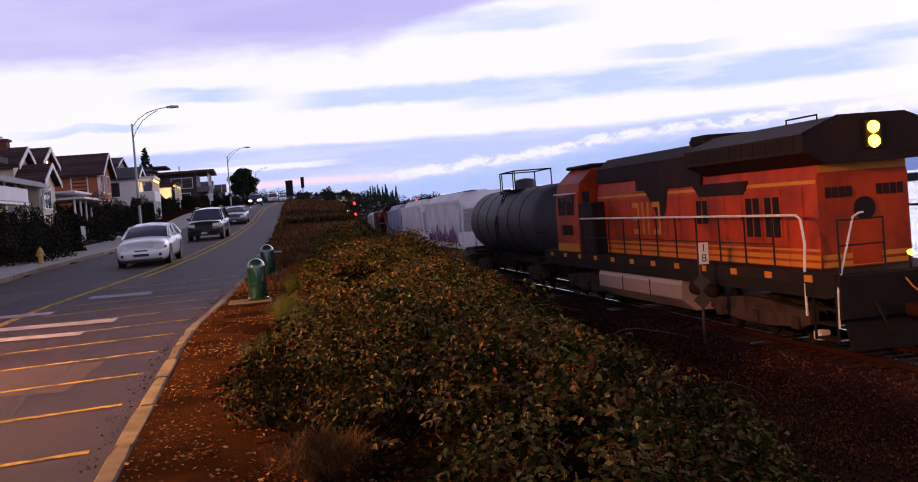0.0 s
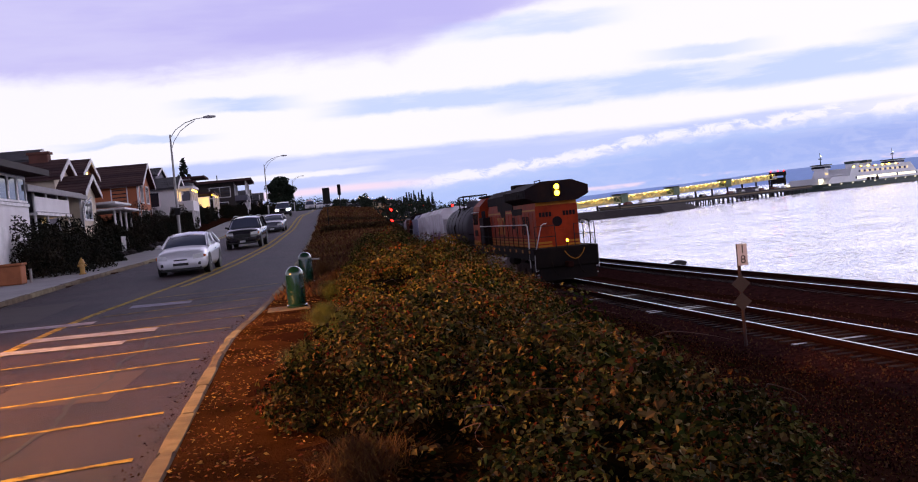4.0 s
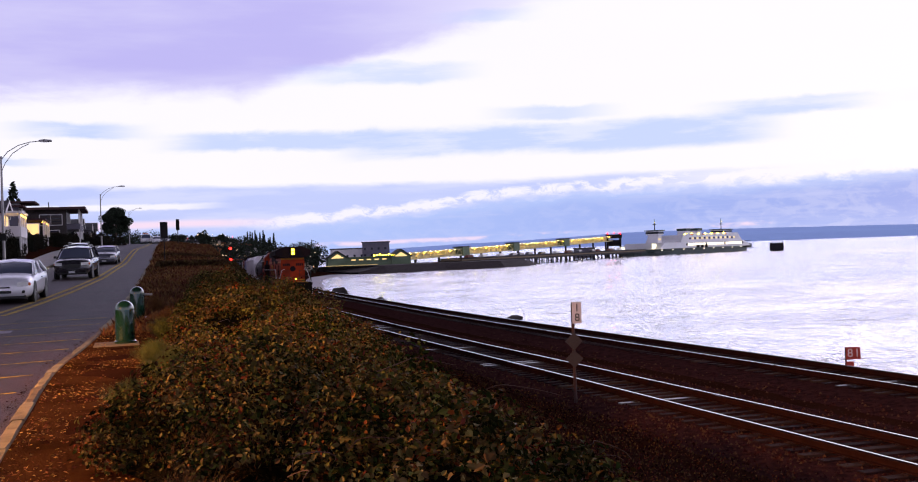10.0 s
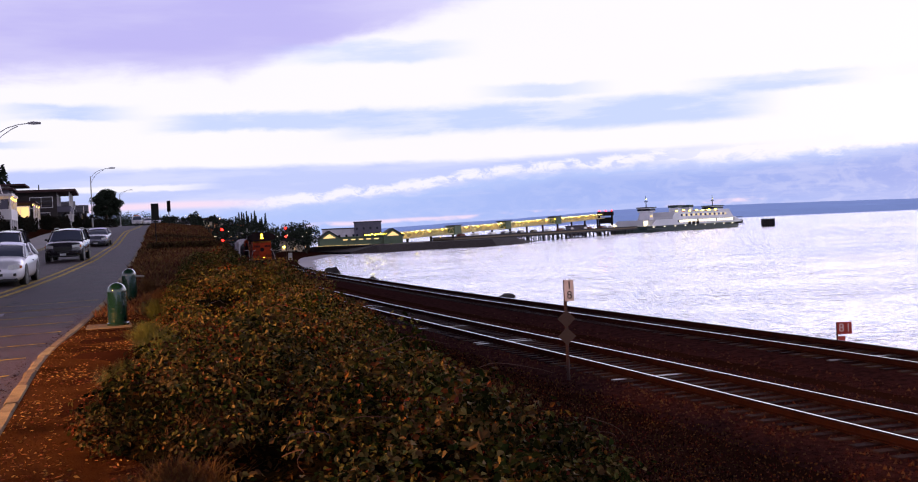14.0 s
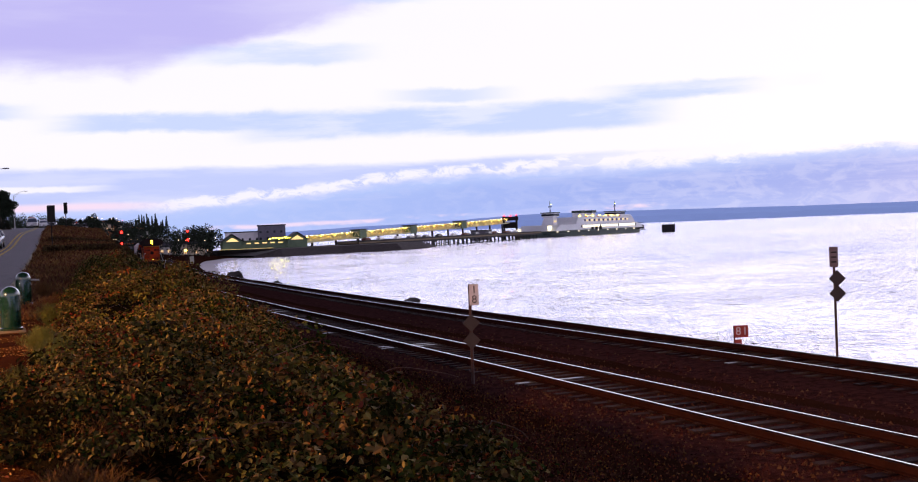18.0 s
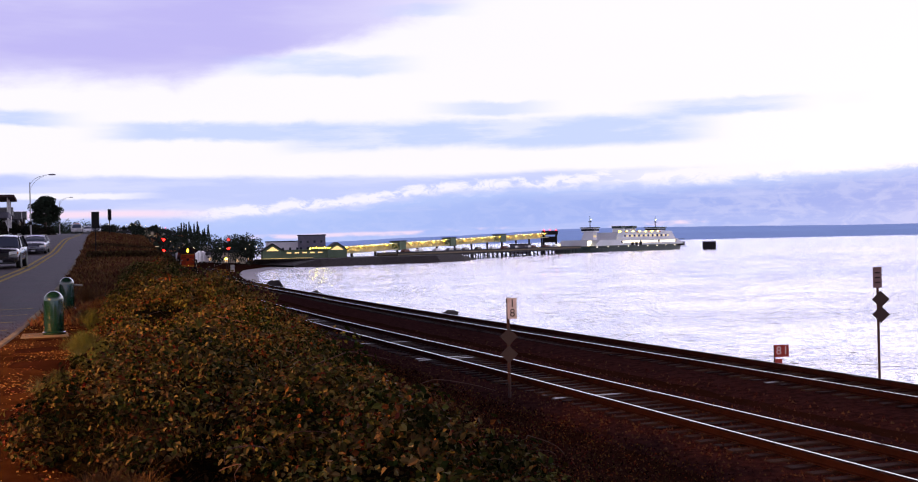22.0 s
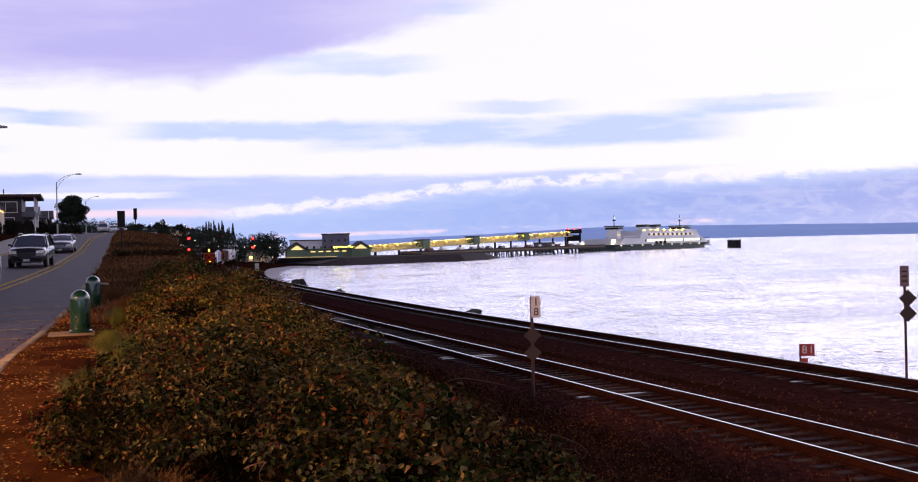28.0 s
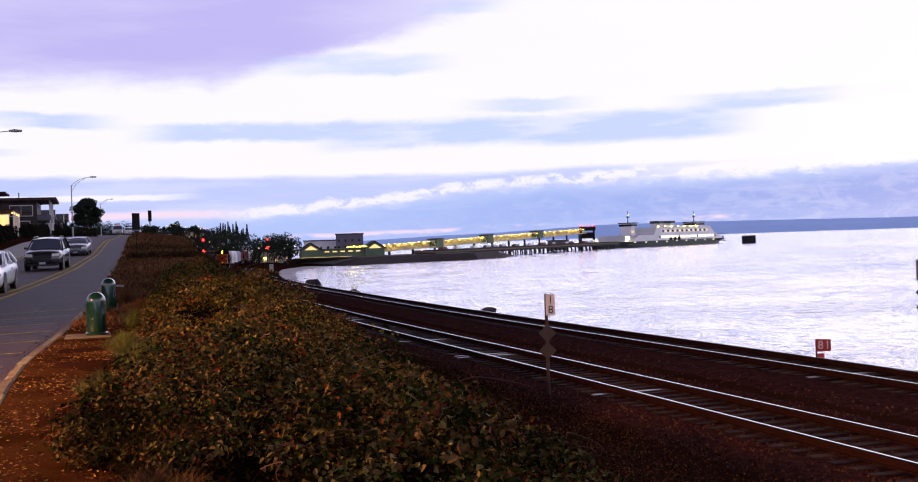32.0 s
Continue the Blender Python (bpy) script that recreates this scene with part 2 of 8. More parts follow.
M = {
    "soil": mat("dry_soil", (0.032, 0.012, 0.008), 0.95, other=(0.012, 0.005, 0.003), scale=0.6, fine=18, bump=0.03, bump_scale=14, spec=0.0),
    "bark": mat("bark_chip_path", (0.070, 0.028, 0.013), 0.95, other=(0.022, 0.010, 0.005), scale=0.9, fine=60, amount=0.85, bump=0.05, bump_scale=42, spec=0.0),
    "asphalt": mat("worn_asphalt", (0.044, 0.0215, 0.027), 0.6, other=(0.016, 0.008, 0.0105), scale=0.7, fine=16, amount=0.95, bump=0.014, bump_scale=110, spec=0.22),
    "crack": mat("tar_seal", (0.02, 0.018, 0.02), 0.6),
    "kerb": mat("kerb_concrete", (0.22, 0.17, 0.11), 0.9, other=(0.09, 0.065, 0.045), scale=2.5, fine=30, amount=0.75, bump=0.012, spread=0.25, spec=0.2),
    "walkway": mat("pavement_concrete", (0.33, 0.31, 0.32), 0.85, other=(0.2, 0.19, 0.2), scale=0.8, fine=25, spread=0.12),
    "yellow": mat("yellow_road_paint", (0.50, 0.34, 0.05), 0.85, other=(0.06, 0.035, 0.025), scale=7.0, fine=50, amount=0.95, spec=0.15),
    "white": mat("white_road_paint", (0.34, 0.33, 0.42), 0.85, other=(0.15, 0.13, 0.16), scale=4.0, fine=40, amount=0.7, spec=0.15),
    "steel": mat("polished_rail_head", (0.93, 0.9, 0.92), 0.12, 1.0, amount=0.15),
    "rust": mat("rusty_rail_web", (0.030, 0.011, 0.009), 0.9, other=(0.013, 0.006, 0.005), scale=3, fine=50, spec=0.0),
    "tie": mat("weathered_sleeper_timber", (0.034, 0.016, 0.015), 0.8, other=(0.014, 0.007, 0.007), scale=3, fine=40, spread=0.6, bump=0.006, bump_scale=30, spec=0.04),
    "wet_tie": mat("wet_sleeper_timber", (0.03, 0.018, 0.018), 0.35, other=(0.012, 0.008, 0.008), scale=5, fine=40, amount=0.9, spec=0.5),
    "ballast": mat("track_ballast", (0.050, 0.020, 0.019), 0.95, other=(0.019, 0.008, 0.008), scale=5, fine=22, amount=0.8, bump=0.06, bump_scale=16, spec=0.0),
    "stone": mat("ballast_stone", (0.070, 0.027, 0.021), 0.95, other=(0.020, 0.008, 0.007), scale=20, fine=60, spread=0.6, island=True, spec=0.0),
    "rock": mat("riprap_boulder", (0.055, 0.045, 0.047), 0.9, other=(0.022, 0.018, 0.019), scale=1.5, fine=9, bump=0.08, bump_scale=4, spread=0.3, spec=0.2),
    "sand": mat("wet_beach_sand", (0.30, 0.25, 0.27), 0.6, other=(0.2, 0.16, 0.17), scale=0.05, fine=2),
    "sea": water_mat(),
    "leaf": mat("bramble_leaf", (0.080, 0.064, 0.015), 0.7, other=(0.026, 0.020, 0.005), scale=1.2, fine=9, amount=0.8, spread=0.6, island=True, spec=0.06),
    "leaf_tan": mat("pale_lamplit_bramble_leaf", (0.17, 0.108, 0.038), 0.7, other=(0.062, 0.035, 0.011), scale=1.2, fine=9, amount=0.8, spread=0.5, island=True, spec=0.05),
    "leaf_dark": mat("green_bramble_leaf", (0.024, 0.030, 0.007), 0.7, other=(0.011, 0.010, 0.004), scale=1.2, fine=9, amount=0.8, spread=0.6, island=True, spec=0.0),
    "leaf_red": mat("autumn_leaf", (0.15, 0.034, 0.012), 0.75, other=(0.13, 0.052, 0.012), scale=2, fine=9, spread=0.5, island=True, spec=0.05),
    "grass": mat("dry_grass", (0.16, 0.064, 0.026), 0.9, other=(0.05, 0.026, 0.012), scale=0.35, fine=5, amount=0.85, spread=0.5, island=True, spec=0.1),
    "hedge": mat("clipped_hedge", (0.075, 0.042, 0.018), 0.9, other=(0.035, 0.026, 0.012), scale=0.6, fine=6, spread=0.5, island=True, spec=0.1),
    "litter": mat("dead_leaf_litter", (0.062, 0.022, 0.012), 0.9, other=(0.014, 0.006, 0.004), scale=2, fine=9, amount=0.85, spread=0.8, island=True, spec=0.0),
    "shrub": mat("garden_shrub", (0.012, 0.013, 0.008), 0.9, other=(0.05, 0.03, 0.02), scale=0.5, fine=6, spread=0.5, island=True, spec=0.2),
    "conifer": mat("conifer_needles", (0.025, 0.035, 0.022), 0.9, scale=0.5, fine=5, spread=0.4, island=True, spec=0.2),
    "bark_wood": mat("tree_bark", (0.08, 0.055, 0.04), 0.95, scale=4, fine=30),
    "fennel": mat("feathery_green_weed", (0.085, 0.095, 0.018), 0.8, other=(0.05, 0.05, 0.012), scale=2, fine=9, spread=0.4, island=True, spec=0.2),
    "dry_clump": mat("dry_brown_weed", (0.095, 0.045, 0.016), 0.9, other=(0.05, 0.024, 0.01), scale=2, fine=9, spread=0.4, island=True, spec=0.15),
    "chip": mat("bark_chip", (0.30, 0.14, 0.055), 0.9, other=(0.16, 0.065, 0.024), scale=4, fine=40, amount=0.8, spread=0.7, island=True, spec=0.05),
    "thicket_shade": mat("painted_inner_shade", (0.006, 0.005, 0.003), 0.95, other=(0.010, 0.007, 0.004), scale=2.0, fine=12, spec=0.0),
    "patch": mat("newer_asphalt_patch", (0.055, 0.032, 0.029), 0.7, other=(0.036, 0.021, 0.019), scale=1.5, fine=70, spec=0.3),
    "tar": mat("tar_filled_crack", (0.009, 0.006, 0.006), 0.7, scale=4, fine=40),
    "dead_leaf": mat("dead_bramble_leaf", (0.05, 0.024, 0.010), 0.9, other=(0.016, 0.008, 0.004), scale=3, fine=12, amount=0.8, spread=0.7, island=True, spec=0.0),
    "cane": mat("bramble_cane", (0.10, 0.04, 0.028), 0.8, scale=4, fine=30),
    "green": mat("green_enamel", (0.006, 0.034, 0.021), 0.14, other=(0.004, 0.022, 0.014), scale=3, fine=20, coat=1.0),
    "galv": mat("galvanised_steel", (0.36, 0.35, 0.36), 0.5, 0.7, scale=3, fine=30),
    "dark_metal": mat("dark_painted_metal", (0.018, 0.016, 0.017), 0.7, 0.0, scale=3, spec=0.15),
    "black": mat("sooty_black_steel", (0.012, 0.009, 0.009), 0.8, 0.0, scale=1.2, other=(0.026, 0.015, 0.011), spec=0.08),
    "bogie": mat("dusty_brown_bogie", (0.055, 0.034, 0.03), 0.85, other=(0.018, 0.011, 0.010), scale=1.6, fine=14, amount=0.9, spec=0.08),
    "orange": mat("orange_locomotive_paint", (0.38, 0.038, 0.007), 0.55, other=(0.14, 0.017, 0.006), scale=0.8, fine=7, amount=0.85, spec=0.12),
    "loco_yellow": mat("yellow_locomotive_stripe", (0.5, 0.19, 0.012), 0.5, other=(0.36, 0.13, 0.012), scale=1.0, fine=9, spec=0.2),
    "loco_dark": mat("dark_green_locomotive_roof", (0.016, 0.011, 0.014), 0.75, other=(0.034, 0.017, 0.014), scale=0.6, fine=8, amount=0.8, spec=0.06),
    "tank_grey": mat("fuel_tank_grey", (0.30, 0.22, 0.22), 0.5, other=(0.24, 0.18, 0.18), scale=1.0, fine=9),
    "rail_white": mat("white_handrail", (0.68, 0.64, 0.64), 0.5, scale=5),
    "hopper": mat("light_grey_wagon_paint", (0.88, 0.84, 0.9), 0.6, other=(0.7, 0.64, 0.68), scale=0.5, fine=6, amount=0.8),
    "hopper_blue": mat("blue_grey_wagon_paint", (0.36, 0.38, 0.55), 0.6, other=(0.28, 0.26, 0.38), scale=0.5, fine=6),
    "spray": mat("purple_spray_paint", (0.20, 0.06, 0.20), 0.6, other=(0.28, 0.12, 0.2), scale=1.2, fine=7),
    "tank_black": mat("black_tank_car", (0.045, 0.038, 0.052), 0.62, other=(0.03, 0.024, 0.032), scale=0.5, fine=5, spec=0.3),
    "boxcar": mat("brown_wagon_paint", (0.16, 0.05, 0.035), 0.7, scale=0.6, fine=7),
    "glass": glass("window_glass"),
    "car_glass": glass("car_glass", (0.075, 0.085, 0.13), 0.05),
    "car_silver": mat("silver_white_car_paint", (0.75, 0.74, 0.8), 0.3, 0.2, other=(0.68, 0.67, 0.73), scale=0.5, fine=5, coat=0.8),
    "car_dark": mat("charcoal_car_paint", (0.035, 0.03, 0.04), 0.25, 0.3, scale=0.5, fine=5, coat=0.9),
    "car_grey": mat("blue_grey_car_paint", (0.13, 0.13, 0.18), 0.28, 0.3, scale=0.5, fine=5, coat=0.9),
    "car_white": mat("white_car_paint", (0.8, 0.78, 0.82), 0.35, scale=0.5, fine=5, coat=0.6),
    "tyre": mat("tyre_rubber", (0.012, 0.012, 0.012), 0.85, scale=6),
    "rim": mat("alloy_rim", (0.3, 0.3, 0.31), 0.4, 0.8, scale=6),
    "trim": mat("black_plastic_trim", (0.012, 0.012, 0.013), 0.6, scale=6),
    "lens": mat("clear_lamp_lens", (0.6, 0.6, 0.62), 0.1, scale=6, coat=1.0),
    "amber": mat("amber_lamp_lens", (0.7, 0.15, 0.02), 0.2, scale=6, coat=1.0),
    "plate": mat("plate_white", (0.55, 0.55, 0.6), 0.5, scale=6),
    "beam": mat("lit_headlamp", (0.8, 0.8, 0.8), 0.2, glow=(1.0, 0.96, 0.9), power=300),
    "loco_beam": mat("lit_locomotive_headlamp", (0.8, 0.7, 0.4), 0.2, glow=(1.0, 0.52, 0.008), power=45),
    "red_beam": mat("lit_red_signal_lens", (0.8, 0.05, 0.05), 0.2, glow=(1.0, 0.006, 0.004), power=25),
    "lamp_warm": mat("lit_warm_lamp", (0.8, 0.6, 0.3), 0.3, glow=(1.0, 0.5, 0.025), power=18),
    "lamp_white": mat("lit_white_lamp", (0.8, 0.8, 0.7), 0.3, glow=(1.0, 0.8, 0.035), power=20),
    "town_lamp": mat("far_street_lamp", (0.8, 0.6, 0.4), 0.3, glow=(1.0, 0.66, 0.36), power=7),
    "town_window": mat("far_lit_window", (0.6, 0.4, 0.25), 0.3, glow=(1.0, 0.60, 0.32), power=0.9),
    "lit_window": mat("lit_window_pane", (0.6, 0.4, 0.2), 0.3, glow=(1.0, 0.66, 0.24), power=1.25),
    "ferry_window": mat("bright_cabin_window", (0.6, 0.5, 0.35), 0.3, glow=(1.0, 0.86, 0.55), power=2.4),
    "walk_lamp": mat("lit_walkway_strip", (0.6, 0.5, 0.3), 0.3, glow=(1.0, 0.74, 0.28), power=20),
    "lit_pink": mat("lit_pink_porch_light", (0.8, 0.3, 0.6), 0.3, glow=(1.0, 0.25, 0.75), power=5),
    "roof_brown": mat("brown_shingle_roof", (0.075, 0.042, 0.045), 0.9, other=(0.045, 0.026, 0.028), scale=1.0, fine=14, spread=0.3, bump=0.01, spec=0.1),
    "roof_grey": mat("grey_shingle_roof", (0.06, 0.055, 0.065), 0.9, scale=1.0, fine=14, spread=0.3),
    "wall_cream": mat("cream_siding", (0.66, 0.55, 0.42), 0.8, other=(0.5, 0.42, 0.33), scale=0.7, fine=9),
    "wall_white": mat("white_siding", (0.8, 0.76, 0.78), 0.8, other=(0.66, 0.62, 0.64), scale=0.7, fine=9),
    "wall_brown": mat("orange_brown_siding", (0.42, 0.13, 0.055), 0.85, other=(0.3, 0.09, 0.04), scale=0.7, fine=9),
    "wall_dark": mat("dark_timber_siding", (0.045, 0.035, 0.035), 0.85, scale=0.7, fine=9),
    "wall_grey": mat("grey_blue_siding", (0.14, 0.13, 0.17), 0.85, scale=0.7, fine=9),
    "wall_green": mat("green_terminal_siding", (0.16, 0.22, 0.14), 0.8, scale=0.2, fine=3),
    "house_trim": mat("white_house_trim", (0.82, 0.78, 0.8), 0.6, scale=2),
    "brick": mat("chimney_brick", (0.16, 0.06, 0.045), 0.9, scale=3, fine=20),
    "hydrant": mat("yellow_hydrant_paint", (0.5, 0.28, 0.06), 0.5, other=(0.3, 0.14, 0.05), scale=6),
    "sign_white": mat("white_sign_face", (0.62, 0.6, 0.66), 0.5, scale=6),
    # Sign face colour darkened to stand for its unlit side.
    "sign_dull": mat("unlit_sign_face", (0.16, 0.12, 0.15), 0.7, other=(0.09, 0.06, 0.075), scale=6),
    "sign_back": mat("unpainted_sign_back", (0.034, 0.026, 0.03), 0.8, 0.0, scale=6),
    "sign_red": mat("red_sign_face", (0.35, 0.04, 0.03), 0.5, scale=6),
    "post_red": mat("rusty_sign_post", (0.045, 0.016, 0.015), 0.8, scale=6),
    "letter": mat("black_lettering", (0.01, 0.01, 0.015), 0.6),
    "ferry_white": mat("white_ferry_steel", (0.85, 0.85, 0.88), 0.5, scale=0.1, fine=1, other=(0.7, 0.7, 0.74)),
    "ferry_green": mat("dark_green_ferry_hull", (0.02, 0.045, 0.04), 0.5, scale=0.1, fine=1),
    "pile": mat("dark_timber_pile", (0.03, 0.026, 0.03), 0.9, scale=0.5, fine=5),
    "truss": mat("cream_steel_truss", (0.66, 0.60, 0.36), 0.6, scale=0.3, fine=3),
    # Blue emission stands in for the haze over the far shore.
    "hill": mat("wooded_shore_haze_glow", (0.20, 0.26, 0.46), 1.0, other=(0.15, 0.19, 0.38), scale=0.004, fine=0.02, spec=0.0, glow=(0.34, 0.46, 1.0), power=0.4),
    "terracotta": mat("terracotta_planter", (0.4, 0.13, 0.05), 0.8, scale=3),
}


# ---------------------------------------------------------------- mesh helpers
def add_box(bm, x0, x1, y0, y1, z0, z1, bevel=0.0):
    before = set(bm.verts) if bevel else ()
    v = [bm.verts.new((x, y, z)) for x in (x0, x1) for y in (y0, y1) for z in (z0, z1)]
    fs = [bm.faces.new([v[i] for i in q]) for q in ((0, 1, 3, 2), (4, 6, 7, 5), (0, 4, 5, 1), (2, 3, 7, 6), (0, 2, 6, 4), (1, 5, 7, 3))]
    if bevel:
        es = {e for f in fs for e in f.edges}
        bmesh.ops.bevel(bm, geom=list(es), offset=bevel, segments=1, affect="EDGES", profile=0.5)
    return v


def add_prism(bm, poly, axis, a, b):
    """A polygon of (u, v) pushed from a to b along an axis; u, v are the other two axes in order."""
    def at(u, v, w):
        return (w, u, v) if axis == "x" else (u, w, v) if axis == "y" else (u, v, w)
    lo = [bm.verts.new(at(u, v, a)) for u, v in poly]
    hi = [bm.verts.new(at(u, v, b)) for u, v in poly]
    n = len(poly)
    bm.faces.new(lo[::-1])
    bm.faces.new(hi)
    for i in range(n):
        bm.faces.new((lo[i], lo[(i + 1) % n], hi[(i + 1) % n], hi[i]))


def add_tube(bm, pts, r, n=8, r1=None):
    """A round bar along points, closed at both ends."""
    pts = [Vector(p) for p in pts]
    rings = []
    for i, p in enumerate(pts):
        d = (pts[min(i + 1, len(pts) - 1)] - pts[max(i - 1, 0)]).normalized()
        u = d.orthogonal().normalized() if not rings else (lastu - d * lastu.dot(d)).normalized()
        lastu = u
        w = d.cross(u)
        k = r if r1 is None else r + (r1 - r) * i / (len(pts) - 1)
        rings.append([bm.verts.new(p + (u * math.cos(2 * math.pi * j / n) + w * math.sin(2 * math.pi * j / n)) * k) for j in range(n)])
    for a, b in zip(rings, rings[1:]):
        for j in range(n):
            bm.faces.new((a[j], a[(j + 1) % n], b[(j + 1) % n], b[j]))
    bm.faces.new(rings[0][::-1])
    bm.faces.new(rings[-1])


def add_turned(bm, profile, n=16, at=(0, 0, 0), axis="z"):
    """A body of revolution from (radius, height) pairs."""
    rings = []
    for r, h in profile:
        ring = []
        for j in range(n):
            a = 2 * math.pi * j / n
            p = (r * math.cos(a), r * math.sin(a), h)
            if axis == "y":
                p = (p[0], h, p[1])
            elif axis == "x":
                p = (h, p[0], p[1])
            ring.append(bm.verts.new(Vector(p) + Vector(at)))
        rings.append(ring)
    for a, b in zip(rings, rings[1:]):
        for j in range(n):
            bm.faces.new((a[j], a[(j + 1) % n], b[(j + 1) % n], b[j]))
    bm.faces.new(rings[0][::-1])
    bm.faces.new(rings[-1])


def add_loft(bm, sections):
    """Skin through closed rings of equal length, capped."""
    rings = [[bm.verts.new(p) for p in s] for s in sections]
    n = len(rings[0])
    for a, b in zip(rings, rings[1:]):
        for j in range(n):
            bm.faces.new((a[j], a[(j + 1) % n], b[(j + 1) % n], b[j]))
    bm.faces.new(rings[0][::-1])
    bm.faces.new(rings[-1])


def finish(bm, material, name, smooth=0.0):
    bmesh.ops.recalc_face_normals(bm, faces=bm.faces)
    me = bpy.data.meshes.new(name)
    bm.to_mesh(me)
    bm.free()
    me.materials.append(M[material])
    if smooth:
        me.polygons.foreach_set("use_smooth", [True] * len(me.polygons))
        me.set_sharp_from_angle(angle=radians(smooth))
    return me


def part(name, bm, material, parent=None, label="", smooth=0.0):
    """Links a bmesh as one mesh object under a thing or a part."""
    ob = new(name, finish(bm, material, name, smooth))
    ob.parent = parent
    return tagged(ob, label)


def piece(name, mesh, parent, m=None):
    ob = new(name, mesh)
    ob.parent = parent
    if m is not None:
        ob.matrix_basis = m
    return ob


def thing(name, label, category, group="", at=None, kind=""):
    ob = new(name)
    ob.empty_display_size = 0.2
    if at is not None:
        ob.matrix_basis = at
    return tagged(ob, label, category, group, kind)


def quick(name, material, parent, fn, label="", smooth=0.0):
    bm = bmesh.new()
    fn(bm)
    return part(name, bm, material, parent, label, smooth)


def box_part(name, material, parent, x0, x1, y0, y1, z0, z1, bevel=0.0, label=""):
    return quick(name, material, parent, lambda bm: add_box(bm, x0, x1, y0, y1, z0, z1, bevel), label)


def tube_part(name, material, parent, pts, r, n=8, r1=None, label=""):
    return quick(name, material, parent, lambda bm: add_tube(bm, pts, r, n, r1), label, 50)


def from_arrays(name, verts, faces, material, label="", category="", kind="", smooth=False):
    me = bpy.data.meshes.new(name)
    me.from_pydata([tuple(v) for v in verts], [], faces)
    me.materials.append(M[material])
    if smooth:
        me.polygons.foreach_set("use_smooth", [True] * len(me.polygons))
    return tagged(new(name, me), label, category, "", kind)


def lettering(name, words, size, material, parent, m, label=""):
    cu = bpy.data.curves.new(name, "FONT")
    cu.body, cu.size, cu.align_x, cu.align_y, cu.extrude = words, size, "CENTER", "CENTER", 0.002
    tmp = bpy.data.objects.new(name, cu)
    scene.collection.objects.link(tmp)
    me = bpy.data.meshes.new_from_object(tmp.evaluated_get(bpy.context.evaluated_depsgraph_get()))
    scene.collection.objects.unlink(tmp)
    bpy.data.objects.remove(tmp)
    me.materials.clear()
    me.materials.append(M[material])
    ob = piece(name, me, parent, m)
    return tagged(ob, label)


# ---------------------------------------------------------------- plan
WATER = -5.4


def along(pts, soft=0.0):
    ys, vs = zip(*pts)

    def f(y):
        if not soft:
            return np.interp(y, ys, vs)
        return sum(np.interp(np.asarray(y) + soft * k / 4, ys, vs) for k in range(-4, 5)) / 9
    return f


road_z = along([(-200, 0), (18, 0.0), (30, 0.15), (38, 0.36), (61, 0.78), (80, 1.2), (92, 1.45), (105, 2.1), (120, 2.75), (145, 3.3), (168, 3.75), (228, 4.9), (262, 5.4), (320, 5.2), (5000, 5.2)], 5)
kerb_r = along([(-200, -1.13), (15.8, -1.14), (18, -1.07), (21.1, -0.81), (24.4, -0.6), (27.7, -0.38), (32, -0.12), (80, 1.77), (190, 6.4), (262, 9.3), (400, 14)], 1)
kerb_l = along([(-200, -9.3), (20, -8.5), (36, -7.53), (43, -7.0), (53, -6.3), (62, -5.85), (100, -4.2), (170, -1.2), (230, 1.0), (400, 6)], 4)
line_x = along([(-200, -4.75), (20, -4.68), (24.6, -4.54), (27, -4.3), (29.5, -3.97), (32.6, -3.55), (36, -3.05), (42, -2.45), (49, -1.95), (61, -1.2), (80, -0.4), (100, 0.5), (125, 1.6), (155, 3.1), (230, 5.8), (400, 11)], 2)
track_x = along([(-300, 12.57), (45, 12.57), (67.6, 13.1), (90.8, 14.06), (121.8, 15.84), (168, 19.5), (215, 23.8), (238, 26.2), (269, 29.2), (290, 32), (315, 35.6), (350, 41.5), (400, 51), (520, 78)], 12)
track_z = along([(-300, -2.0), (30, -2.0), (49, -2.1), (65, -2.2), (90, -2.34), (120, -2.62), (168, -3.02), (215, -3.22), (240, -3.35), (270, -3.6), (400, -3.8), (600, -3.8)], 8)
shore_x = along([(-5000, 23), (0, 23), (60, 23.2), (120, 26), (170, 29.5), (215, 35), (240, 41), (295, 52), (335, 62), (358, 80), (380, 92), (700, 110), (1200, 240), (5000, 800)], 8)


def smooth01(v):
    v = np.clip(v, 0, 1)
    return v * v * (3 - 2 * v)


